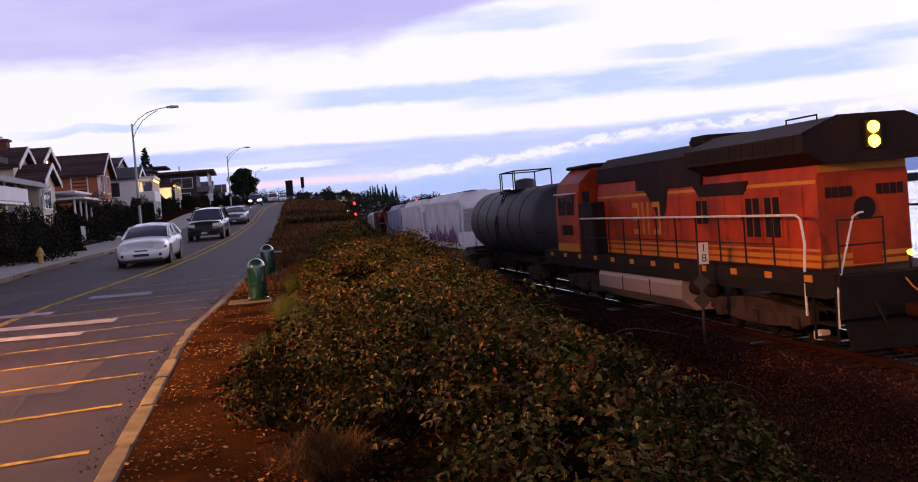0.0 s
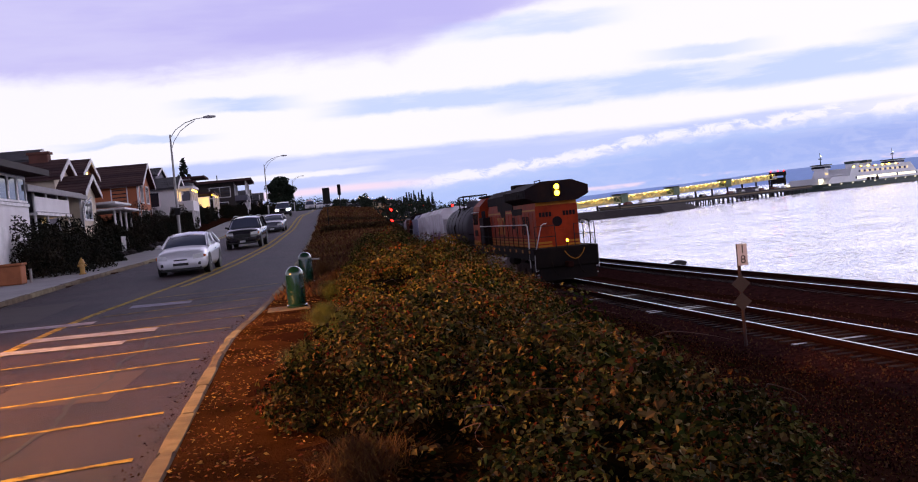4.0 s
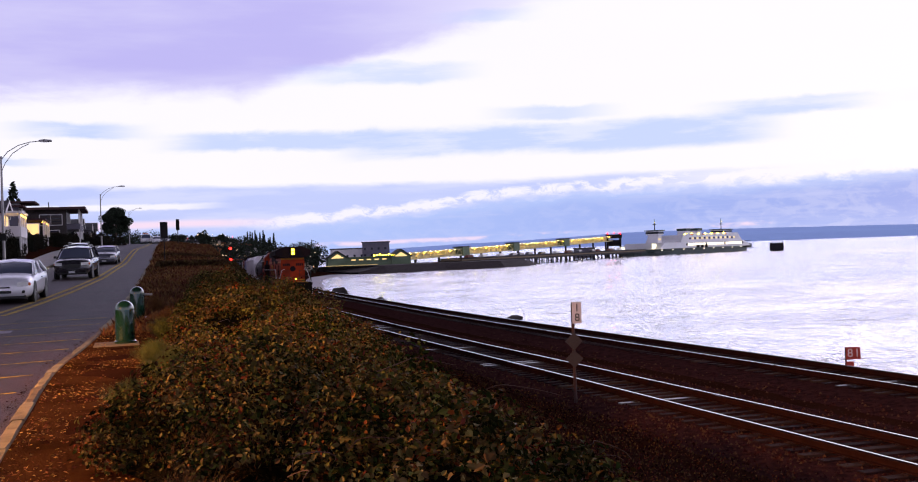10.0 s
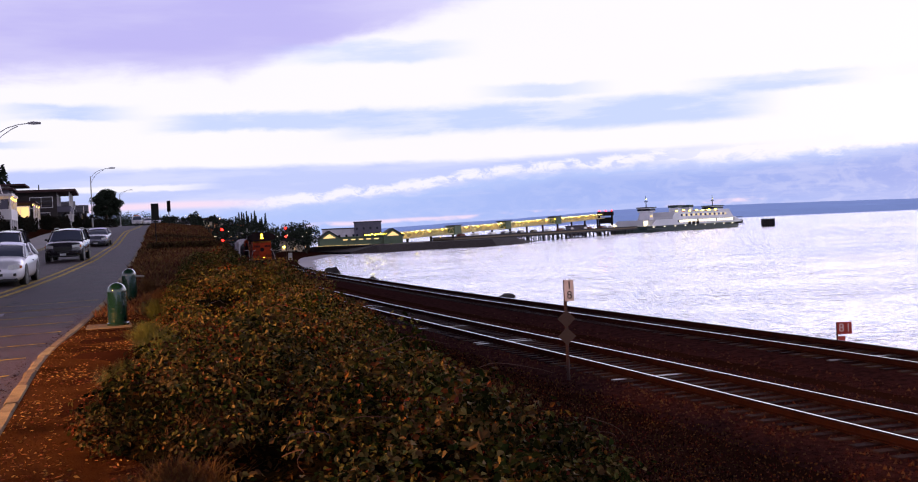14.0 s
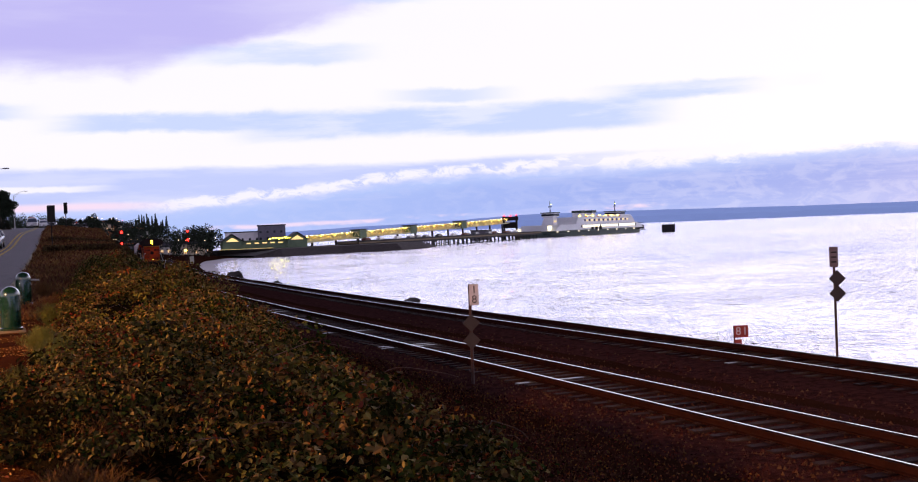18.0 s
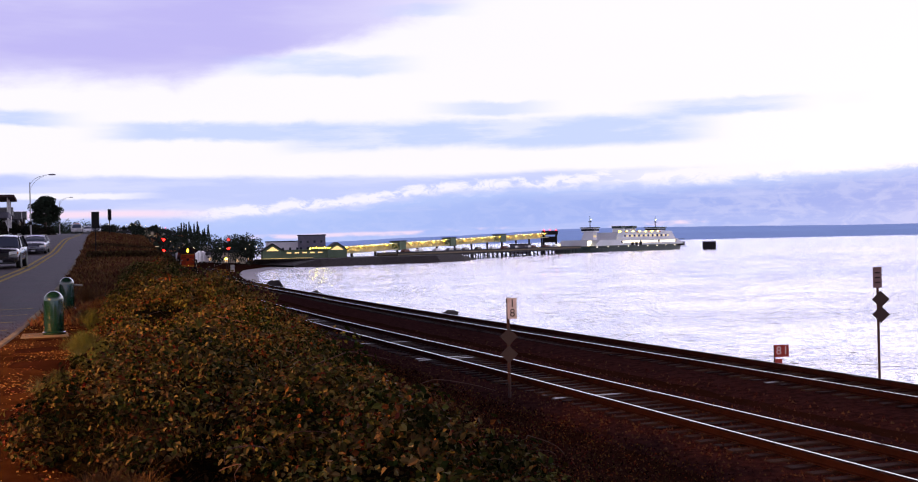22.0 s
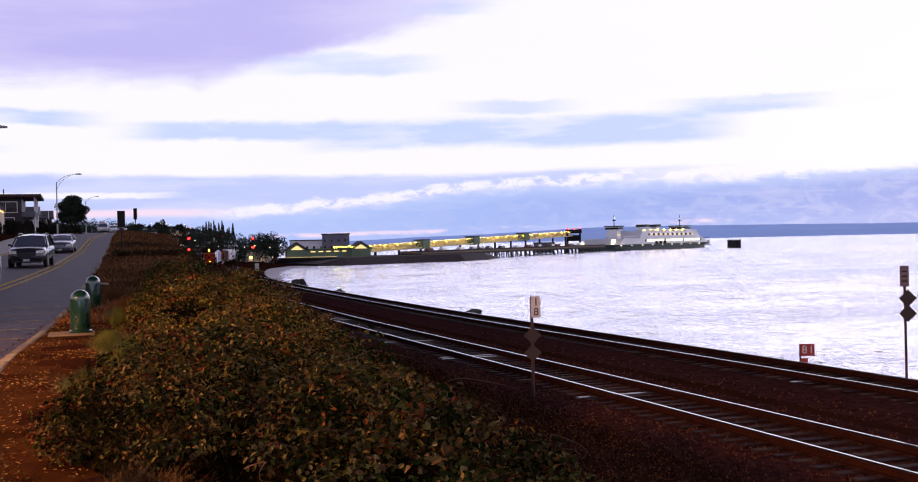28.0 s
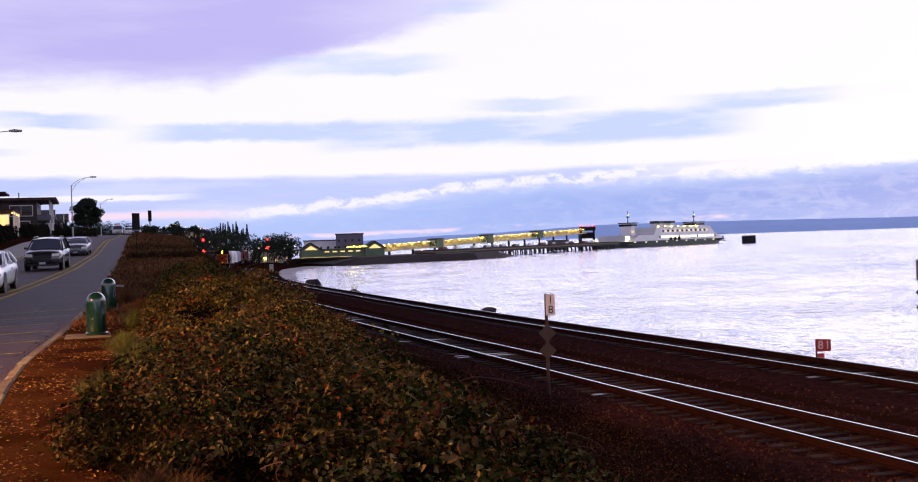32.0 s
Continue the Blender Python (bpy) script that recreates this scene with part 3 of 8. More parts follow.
def ground_z(x, y):
    x, y = np.asarray(x, float), np.asarray(y, float)
    rz, kr, kl, tx, tz, sx = road_z(y), kerb_r(y), kerb_l(y), track_x(y), track_z(y) - 0.32, shore_x(y)
    left = rz + 0.13 + 0.16 * np.clip(kl - 3.05 - x, 0, 9) + 0.03 * np.clip(kl - 11 - x, 0, 300)
    # a slope near the viewer, further on a grassy terrace that drops at the track
    hold = np.interp(y, [35, 80], [0.0, 0.58])
    u = (x - kr - 1.4) / np.maximum(tx - 3.1 - kr - 1.4, 1.0)
    u = (u - hold) / (1 - hold)
    bankz = (rz + 0.03) * (1 - smooth01(u)) + tz * smooth01(u)
    bankz = bankz - 0.75 * smooth01((y - 62) / 50) * smooth01((x - kr - 0.8) / 8) * (1 - smooth01(u))
    bed = np.where(x > tx - 3.1, tz, bankz)
    out = np.where(x < kl - 0.15, left, np.where(x < kr + 0.15, rz - 0.12, bed))
    # stony slope to the water past the far track, sand further on
    edge = tx + 8.2
    w = smooth01((x - edge) / np.maximum(sx + 4 - edge, 2.0))
    out = np.where(x > edge, tz + (WATER - 2.2 - tz) * w, out)
    # town hill past the crest of the road
    hill = smooth01((y - 320) / 260) * smooth01((tx + 5 - x) / 40) * 12
    far = smooth01((y - 250) / 120)
    flat = tz + 0.2 + hill
    out = np.where(x < edge, out * (1 - far) + flat * far, out)
    return out


# ---------------------------------------------------------------- ground, water, road
def axis_steps(parts):
    return np.unique(np.concatenate([np.arange(a, b, s) for a, b, s in parts]))


def make_ground():
    xs = axis_steps([(-4800, -400, 400), (-400, -60, 30), (-60, -14, 4), (-14, 26, 0.5), (26, 60, 2), (60, 200, 10), (200, 600, 50), (600, 4801, 300)])
    ys = axis_steps([(-4800, -300, 300), (-300, -20, 20), (-20, 5, 2), (5, 60, 0.6), (60, 130, 2.5), (130, 440, 6), (440, 900, 30), (900, 4801, 300)])
    X, Y = np.meshgrid(xs, ys)
    Z = ground_z(X, Y)
    rough = (Y > 4) & (Y < 80) & (X > kerb_r(Y) + 0.5) & (X < track_x(Y) - 4)
    rng = np.random.default_rng(4)
    Z = Z + np.where(rough, rng.normal(0, 0.03, Z.shape), 0)
    nx = len(xs)
    faces = [(j * nx + i, j * nx + i + 1, (j + 1) * nx + i + 1, (j + 1) * nx + i) for j in range(len(ys) - 1) for i in range(nx - 1)]
    from_arrays("ground", np.stack([X, Y, Z], -1).reshape(-1, 3), faces, "soil", "brown earth bank falling from the road to the shore", "ground", "structure", True)


def ribbon(name, fx0, fx1, ys, lift, material, label, category, thick=0.0, parent=None):
    """A strip that follows the road between two lines, with skirts of the given thickness."""
    bm = bmesh.new()
    prev = None
    for y in ys:
        a, b, z = float(fx0(y)), float(fx1(y)), float(road_z(y)) + lift
        row = [bm.verts.new(p) for p in ((a, y, z - thick), (a, y, z), (b, y, z), (b, y, z - thick))]
        if prev:
            for i in range(3):
                bm.faces.new((prev[i], prev[i + 1], row[i + 1], row[i]))
        prev = row
    ob = part(name, bm, material, parent)
    return tagged(ob, label, category, "", "structure") if not parent else tagged(ob, label)


make_ground()


def lattice(x, y, seed):
    """Smooth value noise between 0 and 1 on a unit grid."""
    xi, yi = np.floor(x), np.floor(y)
    u, v = smooth01(x - xi), smooth01(y - yi)

    def h(i, j):
        q = np.sin(i * 127.1 + j * 311.7 + seed * 74.7) * 43758.5453
        return q - np.floor(q)
    return (h(xi, yi) * (1 - u) + h(xi + 1, yi) * u) * (1 - v) + (h(xi, yi + 1) * (1 - u) + h(xi + 1, yi + 1) * u) * v


def make_water():
    def axis(lo, fine0, fine1, mid1, step, mid):
        far = [mid1]
        while far[-1] < 4900:
            far.append(far[-1] + max(mid, (far[-1] - mid1) * 0.06 + mid))
        near = [fine0]
        while near[-1] > lo:
            near.append(near[-1] - max(step, (fine0 - near[-1]) * 0.5))
        return np.concatenate([near[:0:-1], np.arange(fine0, fine1, step), np.arange(fine1, mid1, mid), far])
    xs = axis(-4900, 20, 105, 250, 0.55, 1.6)
    ys = axis(-4900, 12, 150, 420, 0.5, 1.4)
    X, Y = np.meshgrid(xs, ys)
    DX, DY = np.meshgrid(np.gradient(xs), np.gradient(ys))
    cell = np.sqrt(DX * DY)
    rng = np.random.default_rng(2)
    gust = 0.8 + 0.4 * smooth01((lattice(X / 34, Y / 13, 7) - 0.25) * 2)
    # small waves that run towards the shore, crests across the view
    U, V = 0.94 * X - 0.34 * Y, 0.34 * X + 0.94 * Y
    fine = 0.10 * lattice(U / 2.6, V / 0.95, 1) + 0.08 * lattice(U / 1.3 + 3, V / 0.7, 2) + 0.07 * lattice(U / 6.0, V / 2.4, 3) + 0.10 * lattice(U / 22.0, V / 9.0, 4)
    rough = rng.normal(0, 0.022, X.shape) * np.minimum(cell, 6.0)
    far = smooth01((cell - 1.2) / 1.5)
    Z = WATER + gust * ((fine - 0.175) * (1 - far) + rough * far)
    nx = len(xs)
    faces = [(j * nx + i, j * nx + i + 1, (j + 1) * nx + i + 1, (j + 1) * nx + i) for j in range(len(ys) - 1) for i in range(nx - 1)]
    from_arrays("water", np.stack([X, Y, Z], -1).reshape(-1, 3), faces, "sea", "pale rippled sea reflecting the evening sky", "water", "structure", True)


make_water()
YS = np.concatenate([np.arange(-30, 60, 1.0), np.arange(60, 300, 4.0)])
road = ribbon("road", kerb_l, lambda y: kerb_r(y) + 0.04, YS, 0.0, "asphalt", "worn asphalt road with painted lines", "road", 0.3)
pavement = ribbon("pavement", lambda y: kerb_l(y) - 2.9, lambda y: kerb_l(y) - 0.16, YS, 0.14, "walkway", "pale concrete pavement beside the road", "pavement", 0.3)
path = ribbon("path", lambda y: kerb_r(y) + 0.19, lambda y: kerb_r(y) + 2.5 + 0.2 * np.sin(y * 0.7), np.arange(-10, 27, 0.6), 0.045, "bark", "reddish bark chip shoulder beside the kerb", "path", 0.3)


def kerb_row(name, fx0, fx1, y0, y1, step, lift, label):
    root = thing(name, label, "kerb", kind="structure")
    rng = random.Random(len(name))
    y = y0
    while y < y1:
        s = step * rng.uniform(0.8, 1.2) if y < 60 else step * 4
        dx, dz, chip = rng.uniform(-0.012, 0.012), rng.uniform(-0.008, 0.008), rng.uniform(0.012, 0.04)
        def build(bm, y=y, s=s):
            rows = []
            n = 6 if y < 40 else 1
            for i in range(n + 1):
                q = y + 0.014 + (s - 0.028) * i / n
                a, b, z = float(fx0(q)) + dx, float(fx1(q)) + dx, float(road_z(q)) + dz
                c = chip * (1.6 if i in (0, n) else rng.uniform(0.5, 1.5))
                rows.append([(a, q, z - 0.2), (a, q, z + lift - c), (a + c, q, z + lift), (b - c * 0.7, q, z + lift), (b, q, z + lift - c * 0.7), (b, q, z - 0.2)])
            add_loft(bm, rows)
        quick("kerb_stone", "kerb", root, build)
        y += s


kerb_row("kerb_right", lambda y: kerb_r(y) + 0.035, lambda y: kerb_r(y) + 0.185, -8, 250, 1.5, 0.055, "chipped pale concrete kerb beside the bark path")
kerb_row("kerb_left", lambda y: kerb_l(y) - 0.155, kerb_l, -8, 250, 3.0, 0.13, "grey concrete kerb along the pavement")


def road_marks():
    # double yellow line, worn
    for off, tag in ((0.0, "solid yellow centre line"), (0.4, "second yellow centre line")):
        ribbon("centre_line", lambda y: line_x(y) + off - 0.09, lambda y: line_x(y) + off + 0.09, np.concatenate([np.arange(-8 if not off else 33, 60, 1.0), np.arange(60, 250, 4.0)]), 0.006, "yellow", tag, "road marking")
    # yellow hatch lines from the kerb
    hatch = thing("hatch_marking", "thin worn yellow hatch lines across the asphalt", "road marking", kind="structure")
    for k in range(13):
        y = 4.27 + 2.17 * k
        x1 = float(kerb_r(y)) - 0.15
        x0 = float(line_x(y)) + (0.35 if k > 6 else 0.5)
        def build(bm, y=y, x0=x0, x1=x1):
            n = 8
            lo, hi = [], []
            for i in range(n + 1):
                x = x0 + (x1 - x0) * i / n
                q = y + (x - x1) * 0.27
                z = float(road_z(q)) + 0.006
                wd = 0.06 + 0.02 * math.sin(x * 9.0 + y * 3.1)
                lo.append(bm.verts.new((x, q - wd, z)))
                hi.append(bm.verts.new((x, q + wd, z)))
            for i in range(n):
                bm.faces.new((lo[i], lo[i + 1], hi[i + 1], hi[i]))
        quick("hatch_line", "yellow", hatch, build)
    bars = thing("crossing_marking", "white crossing bars on the asphalt", "road marking", kind="structure")
    for x0, x1, y0, y1 in ((-4.9, -2.75, 18.45, 19.05), (-4.75, -2.45, 20.3, 21.0), (-7.6, -4.0, 23.3, 23.95), (-3.75, -2.35, 26.5, 27.3)):
        quad = [(x0, y0 + 0.2), (x1, y0), (x1, y1), (x0, y1 + 0.2)]
        quick("crossing_bar", "white", bars, lambda bm: bm.faces.new([bm.verts.new((x, y, float(road_z(y)) + 0.010)) for x, y in quad]))



def road_cracks():
    """Tar seams along the lanes and wandering cracks across them."""
    rng = random.Random(14)
    root = thing("road_cracks", "dark tar seams and cracks in the asphalt", "cracks", kind="structure")
    def strip(pts, w):
        def build(bm):
            prev = None
            for i, (x, y) in enumerate(pts):
                k = w * rng.uniform(0.4, 1.3)
                a = Vector((pts[min(i + 1, len(pts) - 1)][0] - pts[max(i - 1, 0)][0], pts[min(i + 1, len(pts) - 1)][1] - pts[max(i - 1, 0)][1])).normalized()
                z = float(road_z(y)) + 0.004
                row = [bm.verts.new((x - a.y * k, y + a.x * k, z)), bm.verts.new((x + a.y * k, y - a.x * k, z))]
                if prev:
                    bm.faces.new((prev[0], prev[1], row[1], row[0]))
                prev = row
        quick("crack", "tar", root, build)
    for off, y0, y1 in ((2.35, 3.5, 60), (-0.55, 4, 42), (-2.2, 14, 70), (1.2, 16, 34)):
        strip([(float(line_x(y)) + off + 0.05 * math.sin(y * 1.9) + rng.uniform(-0.03, 0.03), y) for y in np.arange(y0, y1, 0.35)], 0.026)
    for k in range(44):
        y = 4.2 + 0.85 * k + rng.uniform(-0.6, 0.6)
        x0 = float(kerb_r(y)) - rng.uniform(0.0, 2.4)
        x, pts = x0, []
        for i in range(rng.randint(8, 22)):
            pts.append((x, y))
            x -= 0.17
            y += rng.uniform(-0.11, 0.13)
        strip(pts, 0.016)
    # patched squares
    for x0, x1, y0, y1 in ((-3.4, -2.0, 12.3, 14.6), (-4.2, -2.6, 29.5, 33.0), (-7.4, -5.6, 26.0, 31.0)):
        bm = bmesh.new()
        bm.faces.new([bm.verts.new((x, y, float(road_z(y)) + 0.003)) for x, y in ((x0, y0), (x1, y0 - 0.2), (x1 + 0.1, y1), (x0 - 0.05, y1 + 0.1))])
        part("patch", bm, "patch", root, "darker asphalt patch")


road_marks()
road_cracks()


# ---------------------------------------------------------------- railway
def make_track(name, shift, label, parts):
    root = thing(name, label, "railway track", "railway tracks")
    ys = np.concatenate([np.arange(-40, 60, 2.5), np.arange(60, 520, 5.0)])
    for side in (-0.75, 0.75):
        def head(bm, side=side, web=False):
            prev = None
            for y in ys:
                x, z = float(track_x(y)) + shift + side, float(track_z(y))
                prof = ((-0.028, -0.035), (-0.028, -0.004), (-0.022, 0.0), (0.022, 0.0), (0.028, -0.004), (0.028, -0.035)) if not web else ((-0.07, -0.17), (-0.07, -0.155), (-0.012, -0.14), (-0.012, -0.034), (0.012, -0.034), (0.012, -0.14), (0.07, -0.155), (0.07, -0.17))
                row = [bm.verts.new((x + u, y, z + v)) for u, v in prof]
                if prev:
                    for i in range(len(row)):
                        j = (i + 1) % len(row)
                        bm.faces.new((prev[i], prev[j], row[j], row[i]))
                prev = row
        rail = quick("rail", "rust", root, lambda bm: head(bm, web=True), "rusty steel rail with a polished head")
        quick("rail_head", "steel", rail, head, "bright worn rail head")
    bm = bmesh.new()
    add_box(bm, -1.3, 1.3, -0.115, 0.115, -0.36, -0.172, 0.012)
    tie = finish(bm, "tie", "sleeper")
    bm = bmesh.new()
    add_box(bm, -1.3, 1.3, -0.115, 0.115, -0.36, -0.172, 0.012)
    wet = finish(bm, "wet_tie", "sleeper")
    bm = bmesh.new()
    for side in (-0.75, 0.75):
        add_box(bm, side - 0.17, side + 0.17, -0.09, 0.09, -0.1745, -0.155)
    plate = finish(bm, "rust", "tie_plate")
    rng = random.Random(3)
    for k in range(parts):
        y = 2 + 0.54 * k
        x, z = float(track_x(y)) + shift, float(track_z(y))
        t = piece("sleeper", wet if rng.random() < 0.07 else tie, root, pose(x + rng.uniform(-0.05, 0.05), y + rng.uniform(-0.02, 0.02), z + rng.uniform(-0.012, 0.004), 0, 0, rng.uniform(-1, 1)))
    bm = bmesh.new()
    for k in range(parts, 560):
        y = 2 + 0.54 * k
        x, z = float(track_x(y)) + shift, float(track_z(y))
        add_box(bm, x - 1.3, x + 1.3, y - 0.115, y + 0.115, z - 0.3, z - 0.172)
    for k in range(560):
        y = 2 + 0.54 * k
        x, z = float(track_x(y)) + shift, float(track_z(y))
        for side in (-0.75, 0.75):
            add_box(bm, x + side - 0.16, x + side + 0.16, y - 0.08, y + 0.08, z - 0.176, z - 0.162)
    part("distant_timber", bm, "tie", root)["kind"] = "stuff"
    return root


def ballast_bed():
    ys = np.concatenate([np.arange(-40, 60, 1.0), np.arange(60, 520, 5.0)])
    bm = bmesh.new()
    prev = None
    rng = random.Random(8)
    for y in ys:
        tx, tz = float(track_x(y)), float(track_z(y))
        prof = [(-4.6, -0.75), (-3.0, -0.42), (-2.1, -0.24), (-1.55, -0.21), (1.6, -0.21), (2.1, -0.26), (2.75, -0.36), (3.7, -0.26), (4.35, -0.21), (7.45, -0.21), (7.9, -0.3), (8.6, -0.8), (9.6, -1.4)]
        row = [bm.verts.new((tx + u, y, tz + v + rng.uniform(-0.015, 0.015))) for u, v in prof]
        if prev:
            for i in range(len(row) - 1):
                bm.faces.new((prev[i], prev[i + 1], row[i + 1], row[i]))
        prev = row
    ob = part("ballast", bm, "ballast")
    tagged(ob, "dark brown track ballast under both tracks", "ballast", "", "structure")


def loose_stones():
    """Broken stone over the shoulders of the bed."""
    rng = np.random.default_rng(12)
    n = 16000
    y = 8 + 42 * rng.random(n) ** 1.6
    u = np.where(rng.random(n) < 0.75, rng.uniform(-6.2, -0.9, n), rng.uniform(-0.6, 3.8, n))
    x = track_x(y) + u
    prof_u = [-8, -4.6, -3.0, -2.1, -1.55, 1.6, 2.1, 2.75, 3.4, 3.95]
    prof_z = [-0.6, -0.72, -0.42, -0.24, -0.21, -0.21, -0.26, -0.36, -0.26, -0.21]
    z = np.maximum(track_z(y) + np.interp(u, prof_u, prof_z), np.where(u < -3, ground_z(x, y), -99))
    s = rng.uniform(0.018, 0.05, n)
    base = np.array([(1, 0, -0.4), (-0.5, 0.87, -0.4), (-0.5, -0.87, -0.4), (0.2, 0.1, 0.8)])
    ang = rng.uniform(0, 6.28, n)
    c, si = np.cos(ang), np.sin(ang)
    v = np.empty((n, 4, 3))
    for k, b in enumerate(base):
        j = rng.uniform(0.6, 1.3, n)
        v[:, k, 0] = x + s * j * (b[0] * c - b[1] * si)
        v[:, k, 1] = y + s * j * (b[0] * si + b[1] * c)
        v[:, k, 2] = z + s * j * b[2] + 0.01
    f = []
    for i in range(n):
        o = 4 * i
        f += [(o, o + 1, o + 3), (o + 1, o + 2, o + 3), (o + 2, o, o + 3)]
    from_arrays("loose_stones", v.reshape(-1, 3), f, "stone", "loose brown broken stone beside the rails", "stones", "stuff")


make_track("railway_track", 0.0, "near railway track with two bright rails on dark sleepers", 230)
make_track("railway_track", 6.02, "far railway track along the sea wall", 60)
ballast_bed()
loose_stones()


def boulder_mesh(seed, flat=0.7):
    bm = bmesh.new()
    bmesh.ops.create_icosphere(bm, subdivisions=2, radius=1.0)
    for v in bm.verts:
        k = 1 + 0.6 * noise.noise(v.co * 1.1 + Vector((seed * 3.1, 0, 0))) + 0.25 * noise.noise(v.co * 2.9 + Vector((0, seed * 1.7, 0)))
        v.co = Vector((v.co.x * k, v.co.y * k * 0.85, v.co.z * k * flat))
    return finish(bm, "rock", "boulder")


def boulders():
    kinds = [boulder_mesh(i) for i in range(4)]
    rng = random.Random(5)
    spots = []
    for k in range(170):
        y = 14 + 1.7 * k
        if y > 290:
            break
        x = float(track_x(y)) + rng.uniform(9.3, 10.6)
        spots.append((x, y, float(track_z(y)) - rng.uniform(1.25, 1.7), rng.uniform(0.35, 0.6)))
    # the few that stand up above the rails' skyline
    spots += [(22.0, 62.5, -2.78, 0.6), (21.9, 60.8, -2.95, 0.4), (21.5, 35.4, -2.72, 0.36), (22.6, 101.0, -3.0, 0.7), (24.2, 128.0, -3.1, 1.2), (24.8, 133.0, -3.2, 1.1), (21.6, 31.5, -2.78, 0.3), (21.3, 24.6, -2.7, 0.3), (21.4, 23.2, -2.72, 0.3), (21.6, 20.6, -2.7, 0.42)]
    for x, y, z, s in spots:
        ob = piece("boulder", rng.choice(kinds), None, pose(x, y, z, 0, 0, rng.uniform(0, 360)) @ Matrix.Scale(s, 4))
        tagged(ob, "dark wet boulder of the sea wall", "boulder", "sea wall boulders")


boulders()


# ---------------------------------------------------------------- train
def wheelset_mesh():
    bm = bmesh.new()
    for s in (-1, 1):
        add_turned(bm, [(0.1, s * 0.66), (0.46, s * 0.68), (0.5, s * 0.70), (0.46, s * 0.72), (0.45, s * 0.80), (0.12, s * 0.82)], 18, (0, 0, 0.46), "x")
    add_turned(bm, [(0.08, -0.8), (0.08, 0.8)], 8, (0, 0, 0.46), "x")
    return finish(bm, "black", "wheelset", 40)


WHEELSET = wheelset_mesh()


def truck_part(parent, y, axles, big=False):
    gap = 1.78 if not big else 2.0
    def frame_of(bm):
        half = gap * (axles - 1) / 2 + 0.6
        for s in (-1.0, 1.0):
            add_prism(bm, [(-half, 0.5), (-half + 0.3, 0.42), (-0.5, 0.3), (0.5, 0.3), (half - 0.3, 0.42), (half, 0.5), (half, 0.75), (0.6, 0.9), (-0.6, 0.9), (-half, 0.75)], "x", s * 0.98, s * 1.18)
            for k in range(axles):
                q = (k - (axles - 1) / 2) * gap
                add_box(bm, s * 1.0 if s > 0 else -1.26, 1.26 if s > 0 else s * 1.0, q - 0.16, q + 0.16, 0.34, 0.62, 0.03)
        add_box(bm, -1.0, 1.0, -0.25, 0.25, 0.5, 0.95)
    t = quick("bogie", "bogie", parent, frame_of, "dark sooty bogie")
    t.matrix_basis = pose(0, y, 0)
    for k in range(axles):
        piece("wheelset", WHEELSET, t, pose(0, (k - (axles - 1) / 2) * gap, 0))


def bars_as_letters(parent, x, spots, material, label):
    for y0, y1, z0, z1 in spots:
        box_part("lettering_bar", material, parent, x - 0.008, x + 0.004, y0, y1, z0, z1, label=label)


